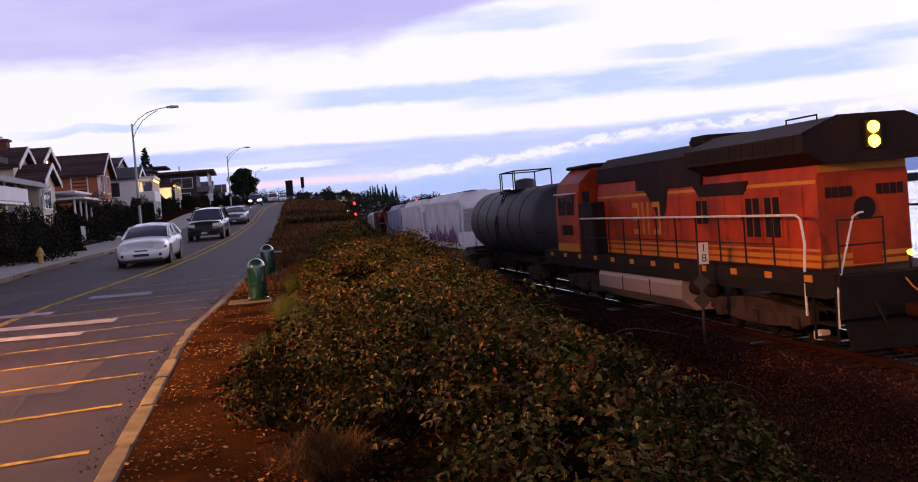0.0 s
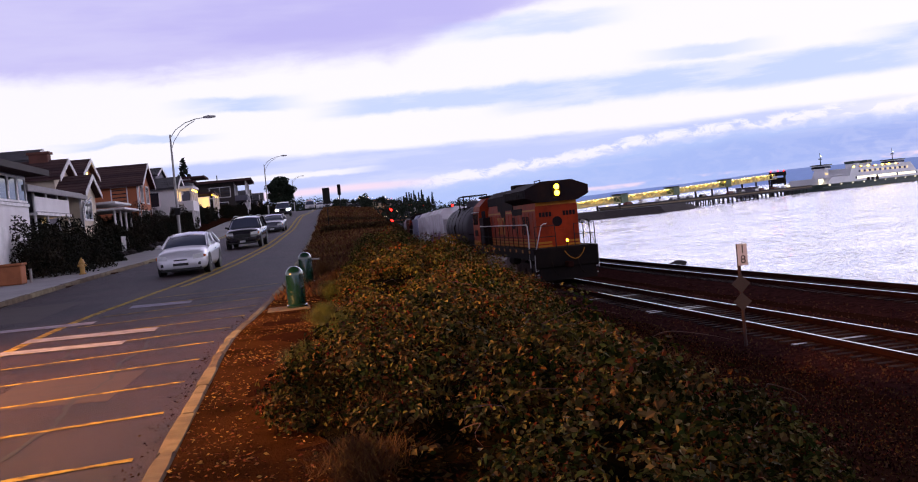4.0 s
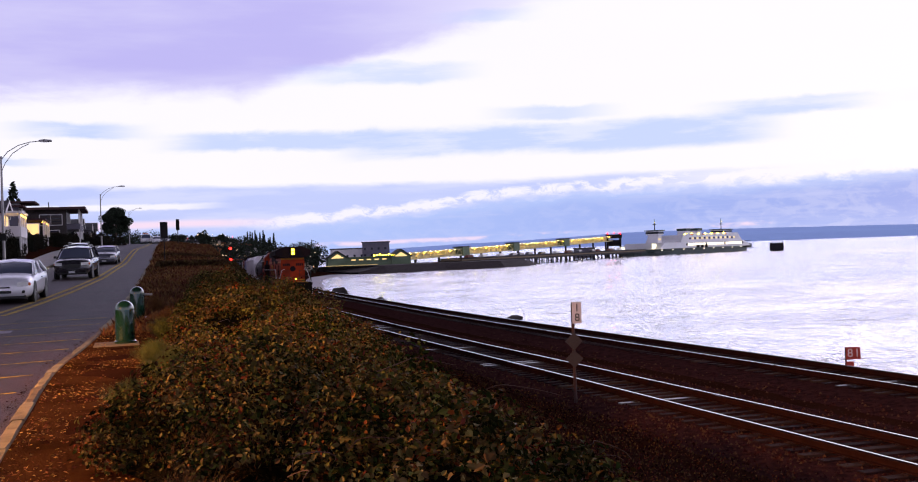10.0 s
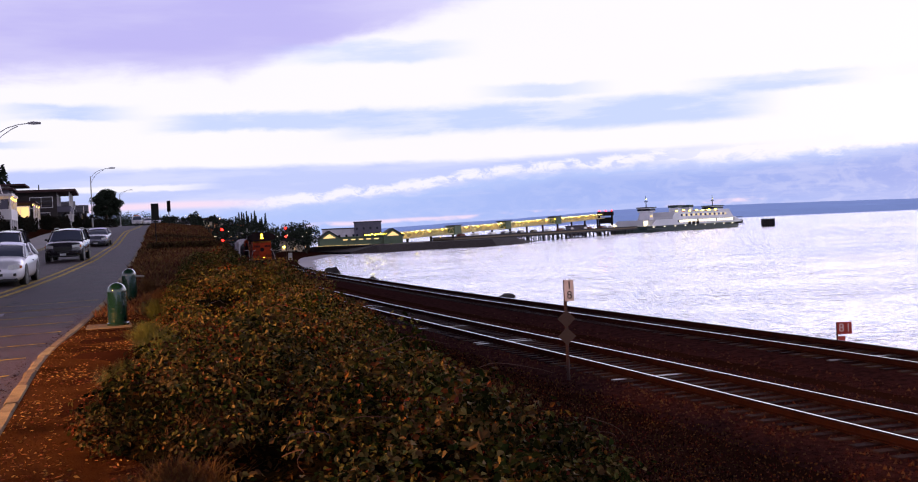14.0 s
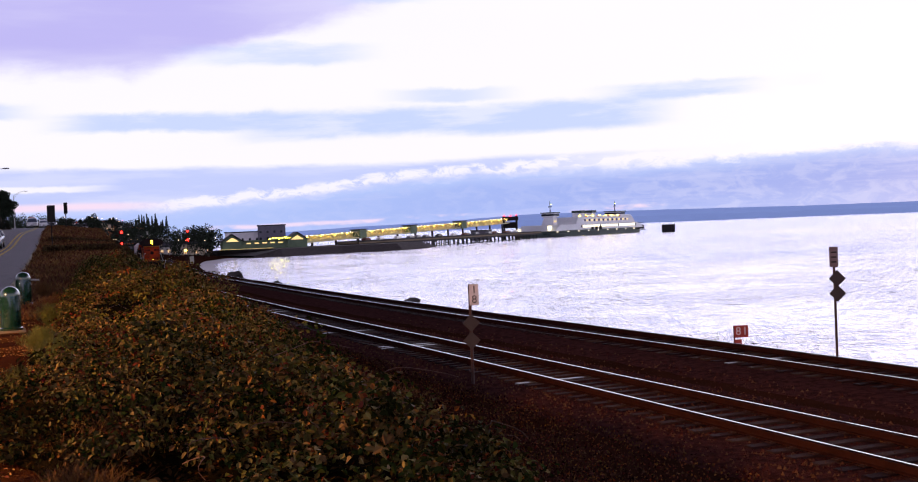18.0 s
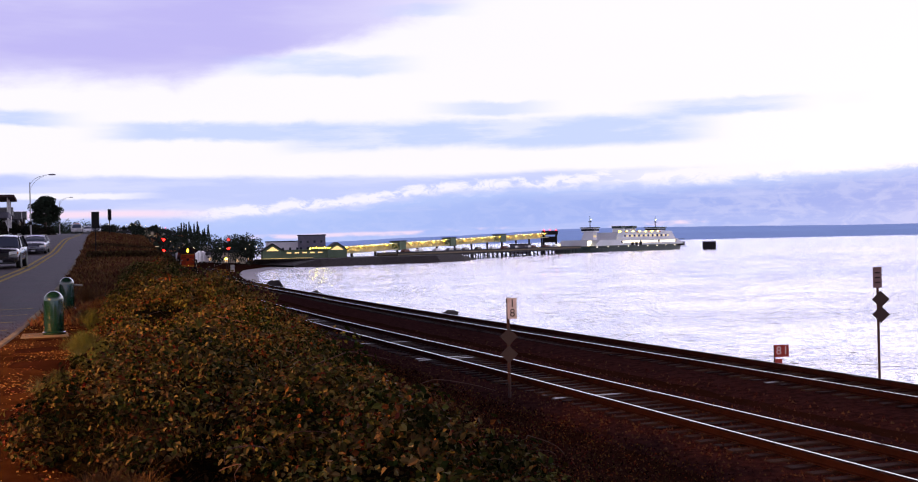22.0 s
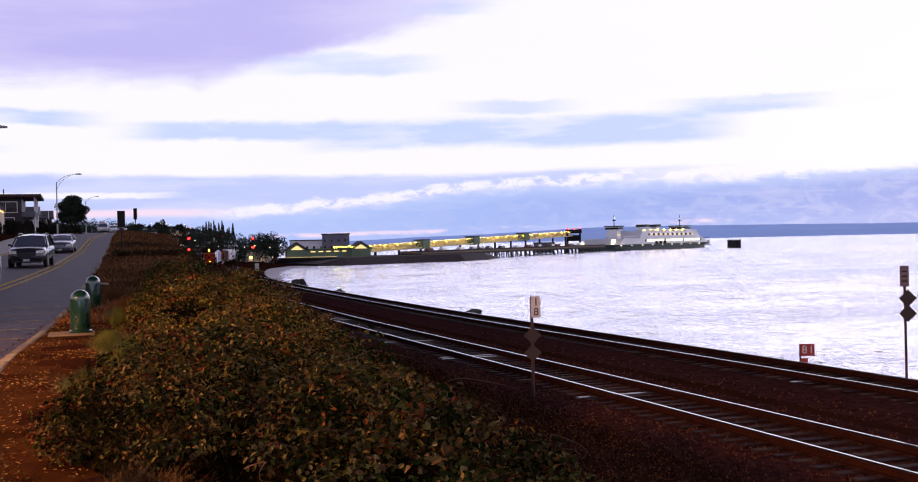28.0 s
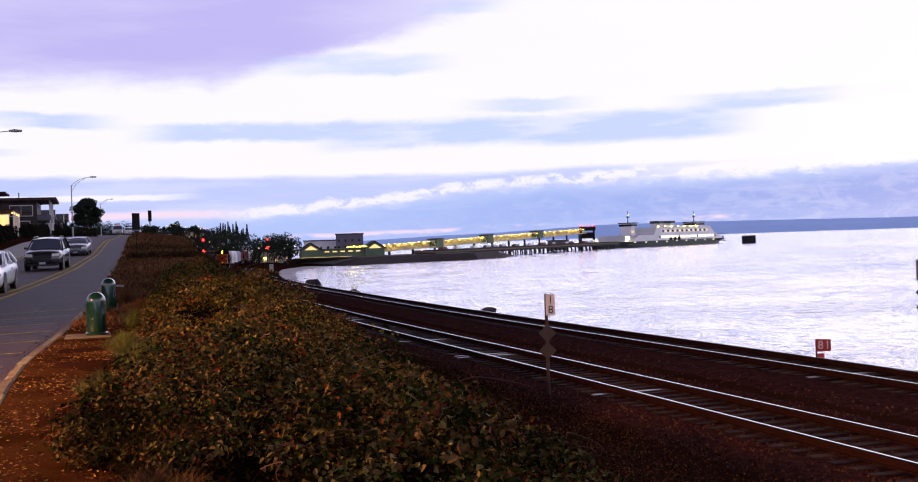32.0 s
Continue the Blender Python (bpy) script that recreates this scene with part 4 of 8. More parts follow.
def locomotive():
    """Local y = 0 at the end platform that faces the camera; the cab is at the far end; x to the sea side."""
    r = thing("locomotive", "orange diesel locomotive with black roof and yellow stripes, headlamps lit", "locomotive", "train")
    L = 22.0
    # frame and walkway
    def deck(bm):
        add_prism(bm, [(0.35, 1.15), (0.0, 1.25), (0.0, 1.66), (L, 1.66), (L, 1.25), (L - 0.35, 1.15)], "x", -1.52, 1.52)
    quick("walkway_deck", "black", r, deck, "dark walkway deck")
    for s in (-1.525, 1.525):
        def sill(bm, s=s):
            add_box(bm, s - 0.012, s + 0.012, 0.05, L - 0.05, 1.42, 1.655)
        quick("sill_stripe", "loco_dark", r, sill)
        for k in range(12):
            box_part("reflector", "loco_yellow", r, s - 0.02, s + 0.02, 0.9 + 1.8 * k, 1.25 + 1.8 * k, 1.46, 1.6)
    # long hood
    def hood(bm):
        w = 1.03
        add_loft(bm, [[(-w, y, 1.66), (-w, y, 3.55), (-w + 0.16, y, 4.2), (-0.55, y, 4.32), (0.55, y, 4.32), (w - 0.16, y, 4.2), (w, y, 3.55), (w, y, 1.66)] for y in (1.42, 16.4)])
    quick("long_hood", "orange", r, hood, "orange engine hood, sooty towards the top", 30)
    for x0, x1 in ((-1.04, -1.032), (1.032, 1.04)):
        for z0, z1, ma in ((1.68, 1.78, "loco_yellow"), (1.84, 1.94, "loco_yellow"), (2.02, 2.07, "loco_yellow"), (3.44, 3.52, "loco_yellow")):
            box_part("hood_stripe", ma, r, x0, x1, 1.45, 16.3, z0, z1)
        # doors of the engine room
        for k in range(14):
            y = 2.0 + k * 1.0
            bm = bmesh.new()
            add_box(bm, x0 - (0.012 if x0 < 0 else 0), x1 + (0.012 if x0 > 0 else 0), y + 0.04, y + 0.92, 2.22, 3.38, 0.01)
            d = part("hood_door", bm, "orange", r)
            if k in (1, 2, 5):
                for q in (0.12, 0.52):
                    box_part("door_grille", "black", d, x0 - 0.016, x1 + 0.016, y + q, y + q + 0.32, 2.3 if k != 5 else 2.6, 3.2)
            if k % 2:
                box_part("latch", "dark_metal", d, x0 - 0.03, x1 + 0.03, y + 0.06, y + 0.1, 2.7, 2.86)
    # end face of the hood
    box_part("end_stripe", "loco_yellow", r, -1.0, 1.0, 1.405, 1.418, 1.68, 1.78)
    box_part("end_stripe", "loco_yellow", r, -1.0, 1.0, 1.405, 1.418, 1.84, 1.94)
    box_part("end_stripe", "loco_yellow", r, -1.0, 1.0, 1.405, 1.418, 3.66, 3.82)
    def emblem(bm):
        add_turned(bm, [(0.24, 1.38), (0.24, 1.415)], 24, (0, 0, 2.86), "y")
    quick("end_emblem", "loco_dark", r, emblem, "round dark emblem")
    box_part("end_door", "orange", r, -0.34, 0.34, 1.395, 1.42, 1.7, 2.5, 0.01)
    for x in (-0.86, -0.7, -0.54, -0.38, 0.3, 0.46, 0.62, 0.78):
        box_part("lettering_bar", "loco_dark", r, x, x + 0.12, 1.395, 1.41, 3.12, 3.34, label="dark bar of lettering")
    # radiator wings
    def wings(bm):
        prof = [(-1.0, 3.82), (-1.53, 4.08), (-1.53, 4.46), (-0.75, 4.78), (0.75, 4.78), (1.53, 4.46), (1.53, 4.08), (1.0, 3.82)]
        add_loft(bm, [[(x, y, z) for x, z in prof] for y in (0.95, 7.2)])
    wing = quick("radiator_hood", "loco_dark", r, wings, "dark overhanging radiator wings", 20)
    for s in (-1, 1):
        for k in range(9):
            box_part("radiator_screen", "black", wing, s * 1.535 - 0.01, s * 1.535 + 0.01, 1.3 + 0.63 * k, 1.85 + 0.63 * k, 4.14, 4.41)
    def brow(bm):
        add_prism(bm, [(-1.53, 4.09), (-1.53, 4.48), (-0.75, 4.8), (0.75, 4.8), (1.53, 4.48), (1.53, 4.09), (1.05, 3.96), (-1.05, 3.96)], "y", 0.93, 0.955)
    quick("radiator_end", "loco_dark", r, brow)
    # headlamps on the hood end
    hl = quick("headlamp_housing", "black", r, lambda bm: add_box(bm, -0.2, 0.2, 0.86, 0.96, 4.06, 4.66, 0.03))
    for z in (4.21, 4.5):
        quick("headlamp", "loco_beam", hl, lambda bm: add_turned(bm, [(0.05, 0.80), (0.11, 0.815), (0.13, 0.868)], 20, (0, 0, z), "y"), "bright amber headlamp")
    quick("marker_lamp", "loco_beam", r, lambda bm: add_turned(bm, [(0.055, 0.03), (0.05, 0.1)], 14, (0.08, -0.1, 1.96), "y"), "small lit lamp above the deck")
    tube_part("marker_bracket", "black", r, [(0.08, 0.0, 1.62), (0.08, 0.0, 1.95)], 0.03)
    # roof machinery towards the cab
    def roof_mid(bm):
        add_loft(bm, [[(-1.02, y, 3.95), (-1.0, y, 4.42), (-0.6, y, 4.72), (0.6, y, 4.72), (1.0, y, 4.42), (1.02, y, 3.95)] for y in (7.3, 16.3)])
    quick("hood_roof", "loco_dark", r, roof_mid, "sooty dark roof", 20)
    box_part("exhaust_stack", "black", r, -0.45, 0.45, 8.6, 9.5, 4.7, 4.86, 0.03)
    box_part("roof_box", "black", r, -0.9, 0.9, 7.3, 8.3, 4.65, 4.9, 0.04)
    for s in (-1, 1):
        box_part("intake_grille", "loco_dark", r, s * 1.045 - 0.02, s * 1.045 + 0.02, 7.4, 12.4, 3.6, 4.05)
        def soot(bm, s=s):
            add_prism(bm, [(9.6, 4.05), (10.1, 2.9), (10.6, 2.62), (11.0, 3.1), (11.7, 3.6), (12.2, 4.05)], "x", s * 1.05, s * 1.062)
        quick("soot_patch", "loco_dark", r, soot, "sooty dark patch on the orange side")
        def soot2(bm, s=s):
            add_prism(bm, [(4.6, 3.62), (4.9, 3.3), (7.6, 3.3), (8.0, 3.62)], "x", s * 1.05, s * 1.06)
        quick("soot_patch", "loco_dark", r, soot2)
    tube_part("roof_handrail", "black", r, [(-0.5, 2.2, 4.78), (-0.5, 2.2, 4.9), (-0.5, 3.6, 4.9), (-0.5, 3.6, 4.78)], 0.02)
    bars_as_letters(r, -1.062, [(12.25, 12.4, 2.3, 3.25), (12.4, 12.8, 3.1, 3.25), (12.4, 12.8, 2.7, 2.84), (12.4, 12.8, 2.3, 2.45), (11.4, 11.55, 2.3, 3.25), (11.85, 12.0, 2.3, 3.25), (10.5, 10.65, 2.3, 3.25), (10.65, 11.1, 3.1, 3.25), (10.65, 11.1, 2.3, 2.45)], "loco_yellow", "yellow bars of lettering")
    # cab and nose at the far end
    def cab(bm):
        prof = [(-1.5, 1.66), (-1.5, 3.3), (-1.38, 4.05), (-0.8, 4.6), (0.8, 4.6), (1.38, 4.05), (1.5, 3.3), (1.5, 1.66)]
        add_loft(bm, [[(x, y, z) for x, z in prof] for y in (17.2, 20.0)])
    cb = quick("cab", "orange", r, cab, "orange driver's cab", 20)
    box_part("cab_roof", "loco_dark", cb, -1.0, 1.0, 17.1, 20.1, 4.55, 4.68, 0.05)
    for s in (-1, 1):
        x0, x1 = (-1.53, -1.49) if s < 0 else (1.49, 1.53)
        box_part("cab_window", "glass", cb, x0, x1, 17.7, 18.55, 2.95, 3.6)
        box_part("cab_window", "glass", cb, x0, x1, 18.75, 19.6, 2.95, 3.6)
        box_part("cab_stripe", "loco_yellow", cb, x0, x1, 17.25, 19.95, 1.68, 1.95)
        for k in range(4):
            box_part("lettering_bar", "loco_dark", cb, x0 - 0.004, x1 + 0.004, 18.0 + 0.34 * k, 18.22 + 0.34 * k, 2.25, 2.6, label="dark bar of lettering")
    box_part("cab_visor", "rail_white", cb, -1.62, -1.36, 17.5, 19.8, 3.68, 3.73, label="pale sun visor over the cab windows")
    box_part("cab_rear_window", "glass", cb, -1.32, -1.08, 17.17, 17.21, 3.0, 3.75)
    def nose(bm):
        add_loft(bm, [[(-1.1 * k, y, 1.66), (-1.1 * k, y, z - 0.3), (-0.7 * k, y, z), (0.7 * k, y, z), (1.1 * k, y, z - 0.3), (1.1 * k, y, 1.66)] for y, z, k in ((20.0, 3.2, 1.0), (21.2, 2.9, 0.9))])
    quick("nose", "orange", r, nose, "short orange nose", 20)
    box_part("equipment_cabinet", "loco_dark", r, -1.5, -1.03, 15.6, 17.15, 1.66, 3.35, 0.03)
    box_part("equipment_cabinet", "loco_dark", r, 1.03, 1.5, 15.6, 17.15, 1.66, 3.35, 0.03)
    # fuel tank, trucks
    def tank(bm):
        prof = [(-1.42, 1.15), (-1.48, 1.0), (-1.48, 0.62), (-1.1, 0.3), (1.1, 0.3), (1.48, 0.62), (1.48, 1.0), (1.42, 1.15)]
        add_loft(bm, [[(x, y, z) for x, z in prof] for y in (8.2, 15.4)])
    quick("fuel_tank", "tank_grey", r, tank, "pale grey fuel tank", 20)
    for y in (10.6, 13.0):
        box_part("tank_band", "black", r, -1.49, 1.49, y, y + 0.05, 0.6, 1.05)
    for s in (-1, 1):
        quick("air_reservoir", "black", r, lambda bm: add_turned(bm, [(0.05, 6.5), (0.2, 6.6), (0.2, 7.9), (0.05, 8.0)], 14, (s * 1.2, 0, 0.95), "y"))
    truck_part(r, 4.4, 3, True)
    truck_part(r, 17.6, 3, True)
    # handrails
    for s in (-1.5, 1.5):
        tube_part("handrail", "rail_white" if s < 0 else "dark_metal", r, [(s, 1.3, 0.75), (s, 1.28, 1.7), (s, 1.2, 2.25), (s, 1.32, 2.74), (s, 1.5, 2.82), (s, 17.0, 2.82)] , 0.028, 6, label="pale walkway handrail")
        for k in range(11):
            y = 2.6 + 1.42 * k
            tube_part("stanchion", "dark_metal", r, [(s, y, 1.6), (s, y, 2.82)], 0.022, 6)
        tube_part("lower_rail", "dark_metal", r, [(s, 2.6, 2.2), (s, 16.8, 2.2)], 0.016, 6)
        tube_part("step_handrail", "rail_white", r, [(s, 0.02, 0.6), (s, -0.02, 1.35), (s * 0.97, 0.0, 1.5), (s * 0.72, 0.0, 2.75), (s * 0.62, 0.0, 2.82), (s * 0.55, 0.05, 2.82)], 0.022, 6, label="white grab rail beside the steps")
        for k in range(4):
            box_part("step", "black", r, s - 0.28 if s > 0 else s, s if s > 0 else s + 0.28, 0.1, 0.95, 0.32 + 0.3 * k, 0.36 + 0.3 * k, label="dark steel step")
            box_part("step_edge", "rail_white", r, s - 0.28 if s > 0 else s - 0.012, s + 0.012 if s > 0 else s + 0.28, 0.085, 0.1, 0.335 + 0.3 * k, 0.365 + 0.3 * k, label="pale worn step edge")
        box_part("step_side", "black", r, s - 0.02, s + 0.02, 0.05, 0.1, 0.3, 1.3)
        box_part("step_side", "black", r, s - 0.02, s + 0.02, 0.95, 1.0, 0.3, 1.3)
    for s in (-1, 1):
        tube_part("end_rail", "dark_metal", r, [(s * 0.45, 0.0, 1.66), (s * 0.45, 0.0, 2.7), (s * 1.42, 0.0, 2.7), (s * 1.42, 0.0, 1.66)], 0.024, 6)
        tube_part("end_rail", "dark_metal", r, [(s * 0.45, 0.0, 2.2), (s * 1.42, 0.0, 2.2)], 0.018, 6)
    box_part("end_beam", "black", r, -1.5, 1.5, -0.06, 0.12, 0.75, 1.64, 0.03, "black end beam")
    def plow(bm):
        add_loft(bm, [[(-1.35, 0.05 + d, 0.75), (-1.35, -0.15 + d, 0.15), (1.35, -0.15 + d, 0.15), (1.35, 0.05 + d, 0.75)] for d in (0.0, 0.06)])
    quick("pilot_plow", "black", r, plow, "black pilot plate")
    box_part("coupler", "rust", r, -0.13, 0.13, -0.75, 0.0, 0.72, 1.0, 0.04, "rusty coupler")
    for x0 in (-0.75, 0.5):
        tube_part("air_hose", "black", r, [(x0, -0.08, 1.05), (x0, -0.3, 0.8), (x0 + 0.1, -0.35, 0.5), (x0 + 0.25, -0.3, 0.4)], 0.03, 6)
    tube_part("jumper_cable", "loco_yellow", r, [(-0.1 + 0.95 * q, -0.1 - 0.16 * math.sin(math.pi * q), 1.48 - 0.42 * math.sin(math.pi * q) ** 0.8 + 0.05 * q) for q in np.linspace(0, 1, 11)], 0.018, 6, label="yellowish looped cable")
    # White block put in for a glint low beside the wheel.
    box_part("wheel_sand_glint", "rail_white", r, -1.3, -1.05, 1.2, 1.5, 0.22, 0.42, 0.03, "white block for a bright glint by the sand nozzle")
    return r


def couplers(r, L):
    for y0, y1 in ((-0.55, 0.2), (L - 0.2, L + 0.55)):
        box_part("coupler", "rust", r, -0.12, 0.12, y0, y1, 0.72, 0.98, 0.03)


def tank_wagon():
    r = thing("tank_wagon", "black railway tank car with a platform on top", "tank car", "train")
    L = 15.6
    couplers(r, L)
    quick("tank", "tank_black", r, lambda bm: add_turned(bm, [(0.3, 0.35), (0.95, 0.42), (1.35, 0.65), (1.5, 1.0), (1.5, L - 1.0), (1.35, L - 0.65), (0.95, L - 0.42), (0.3, L - 0.35)], 32, (0, 0, 2.72), "y"), "black cylindrical tank", 50)
    for y in (3.0, 5.4, 7.8, 10.2, 12.6):
        quick("tank_band", "black", r, lambda bm: add_turned(bm, [(1.49, y), (1.515, y + 0.02), (1.515, y + 0.1), (1.49, y + 0.12)], 32, (0, 0, 2.72), "y"))
    quick("dome", "tank_black", r, lambda bm: add_turned(bm, [(0.5, 4.1), (0.5, 4.5), (0.42, 4.62), (0.1, 4.68)], 18, (0, L / 2, 0)), "round dome", 40)
    for s in (-1, 1):
        tube_part("platform_rail", "black", r, [(s * 0.85, 6.2, 4.0), (s * 0.85, 6.2, 5.0), (s * 0.85, 9.4, 5.0), (s * 0.85, 9.4, 4.0)], 0.03, 6)
    for y in (6.2, 9.4):
        tube_part("platform_rail", "black", r, [(-0.85, y, 5.0), (0.85, y, 5.0)], 0.03, 6)
    for y in (6.6, 9.0):
        tube_part("platform_post", "black", r, [(-0.85, y, 4.0), (-0.85, y, 5.0)], 0.025, 6)
    box_part("platform", "black", r, -0.95, 0.95, 6.1, 9.5, 4.12, 4.17)
    box_part("centre_sill", "black", r, -0.25, 0.25, 0.1, L - 0.1, 0.8, 1.25)
    for y in (0.4, L - 1.6):
        box_part("end_platform", "black", r, -1.4, 1.4, y, y + 1.2, 1.15, 1.3)
        tube_part("end_handrail", "black", r, [(-1.4, y + 0.1, 1.3), (-1.4, y + 0.1, 2.3), (1.4, y + 0.1, 2.3), (1.4, y + 0.1, 1.3)], 0.025, 6)
    for s in (-1, 1):
        tube_part("ladder_rail", "black", r, [(s * 1.5, 7.4, 1.2), (s * 1.56, 7.4, 2.8), (s * 1.0, 7.4, 4.1)], 0.025, 6)
        tube_part("ladder_rail", "black", r, [(s * 1.5, 7.9, 1.2), (s * 1.56, 7.9, 2.8), (s * 1.0, 7.9, 4.1)], 0.025, 6)
    truck_part(r, 2.0, 2)
    truck_part(r, L - 2.0, 2)
    return r


def hopper_wagon(paint, label, tagged_side=False):
    r = thing("hopper_wagon", label, "hopper car", "train")
    L = 17.6
    couplers(r, L)
    def shell(bm):
        prof = [(-1.2, 1.35), (-1.52, 1.6), (-1.58, 2.6), (-1.55, 3.9), (-1.1, 4.45), (1.1, 4.45), (1.55, 3.9), (1.58, 2.6), (1.52, 1.6), (1.2, 1.35)]
        add_loft(bm, [[(x, y, z) for x, z in prof] for y in (2.2, L - 2.2)])
        for y0, y1 in ((0.7, 2.2), (L - 0.7, L - 2.2)):
            add_loft(bm, [[(-1.5, y0, 3.5), (-1.5, y0, 3.9), (1.5, y0, 3.9), (1.5, y0, 3.5)], [(-1.5, y1, 2.2), (-1.5, y1, 3.9), (1.5, y1, 3.9), (1.5, y1, 2.2)]])
    quick("body", paint, r, shell, smooth=20)
    for s in (-1, 1):
        quick("top_chord", paint, r, lambda bm: add_box(bm, s * 1.56 - 0.06, s * 1.56 + 0.06, 0.6, L - 0.6, 3.86, 4.02))
        quick("side_sill", paint, r, lambda bm: add_box(bm, s * 1.5 - 0.06, s * 1.5 + 0.06, 0.6, L - 0.6, 1.3, 1.58))
        for k in range(3):
            y = L / 2 + (k - 1) * 4.6
            box_part("panel_rib", paint, r, s * 1.59 - 0.03, s * 1.59 + 0.03, y + 2.2, y + 2.32, 1.6, 3.9)
        for y in (0.65, L - 0.75):
            box_part("end_post", paint, r, s * 1.48 - 0.05, s * 1.48 + 0.05, y, y + 0.12, 1.3, 3.9)
            for q in range(7):
                tube_part("ladder_rung", paint, r, [(s * 1.2, y, 1.6 + 0.34 * q), (s * 1.5, y, 1.6 + 0.34 * q)], 0.015, 5)
    for k in range(3):
        y = L / 2 + (k - 1) * 4.4
        quick("hopper_chute", paint, r, lambda bm: add_loft(bm, [[(-1.1, y - 1.7, 1.4), (1.1, y - 1.7, 1.4), (1.1, y + 1.7, 1.4), (-1.1, y + 1.7, 1.4)], [(-0.4, y - 0.5, 0.45), (0.4, y - 0.5, 0.45), (0.4, y + 0.5, 0.45), (-0.4, y + 0.5, 0.45)]]))
        box_part("roof_hatch", paint, r, -0.35, 0.35, y - 1.9, y + 1.9, 4.45, 4.53, 0.02)
    box_part("roof_walk", "dark_metal", r, -0.9, -0.55, 0.8, L - 0.8, 4.46, 4.5)
    box_part("centre_sill", "black", r, -0.25, 0.25, 0.1, L - 0.1, 0.85, 1.35)
    if tagged_side:
        rng = random.Random(11)
        for k in range(26):
            y = 2.6 + k * 0.48
            h = rng.uniform(0.4, 1.15) * (0.6 + 0.4 * math.sin(k * 0.5) ** 2)
            quick("spray_paint", "spray", r, lambda bm: add_prism(bm, [(y, 1.62), (y + 0.4, 1.62), (y + 0.46, 1.7 + h * 0.7), (y + 0.2, 1.7 + h), (y - 0.05, 1.7 + h * 0.6)], "x", -1.602, -1.592), "purple spray paint shape")
    truck_part(r, 2.0, 2)
    truck_part(r, L - 2.0, 2)
    return r


def box_wagon():
    r = thing("box_wagon", "brown boxcar with a ribbed side", "boxcar", "train")
    L = 16.0
    couplers(r, L)
    box_part("body", "boxcar", r, -1.5, 1.5, 0.3, L - 0.3, 1.1, 4.2, 0.05)
    box_part("roof", "galv", r, -1.52, 1.52, 0.25, L - 0.25, 4.2, 4.36, 0.05)
    for s in (-1, 1):
        for k in range(10):
            box_part("side_rib", "boxcar", r, s * 1.53 - 0.03, s * 1.53 + 0.03, 0.8 + 1.55 * k, 0.95 + 1.55 * k, 1.15, 4.15)
        box_part("sliding_door", "boxcar", r, s * 1.55 - 0.04, s * 1.55 + 0.04, 6.6, 9.4, 1.15, 4.05, 0.02)
    truck_part(r, 2.0, 2)
    truck_part(r, L - 2.0, 2)
    return r


TRAIN = []
SPEED, START = 7.75, 20.1
# arc length along the near track
PATH_Y = np.arange(-60, 520, 0.5)
PATH_S = np.concatenate([[0], np.cumsum(np.hypot(np.hypot(np.diff(track_x(PATH_Y)), np.diff(track_z(PATH_Y))), 0.5))])
S_START = float(np.interp(START, PATH_Y, PATH_S))


def rail_pose(s0, length):
    """The pose of a wagon whose near end is at s0: both ends sit on the track."""
    pts = []
    for s in (s0 + 2.0, s0 + length - 2.0):
        y = float(np.interp(s, PATH_S, PATH_Y))
        pts.append(Vector((float(track_x(y)), y, float(track_z(y)))))
    d = (pts[1] - pts[0]).normalized()
    yaw = math.degrees(math.atan2(-d.x, d.y))
    at = pts[0] - d * 2.0
    return pose(at.x, at.y, at.z, math.degrees(math.asin(d.z)), 0, yaw)


def build_train():
    s = 0.0
    makers = [(locomotive, 22.0), (tank_wagon, 15.6), (lambda: hopper_wagon("hopper", "pale grey covered hopper car with purple spray paint", True), 17.6),
              (lambda: hopper_wagon("hopper", "pale grey covered hopper car, clean side"), 17.6), (lambda: hopper_wagon("hopper_blue", "blue-grey covered hopper car"), 17.6), (box_wagon, 16.0)]
    for make, length in makers:
        TRAIN.append((make(), s, length))
        s += length + 1.1
    loco = TRAIN[0][0]
    second = copy_thing(loco, pose(0, 0, 0))
    second["label"] = "second orange locomotive between the wagons"
    TRAIN.insert(5, (second, s - 17.1, 22.0))
    s_box = s - 17.1 + 23.1
    TRAIN[-1] = (TRAIN[-1][0], s_box, 16.0)
    hop = TRAIN[3][0]
    for k in range(3):
        TRAIN.append((copy_thing(hop, pose(0, 0, 0)), s_box + 17.1 + 18.7 * k, 17.6))
    for ob, off, length in TRAIN:
        ob.matrix_basis = rail_pose(S_START + off, length)


build_train()


# ---------------------------------------------------------------- road side things
def bollard(x, y):
    r = thing("bollard", "thick dark green bollard with a rounded top beside the path", "bollard", "green bollards", pose(x, y, float(road_z(y)) + 0.06))
    prof = [(0.175, 0.0), (0.175, 0.6)] + [(0.175 * math.cos(a), 0.6 + 0.175 * math.sin(a)) for a in np.linspace(0.15, 1.5, 8)]
    quick("post", "green", r, lambda bm: add_turned(bm, prof, 28), smooth=60)
    quick("base_ring", "green", r, lambda bm: add_turned(bm, [(0.2, -0.02), (0.2, 0.03), (0.178, 0.045)], 28), smooth=40)
    return r


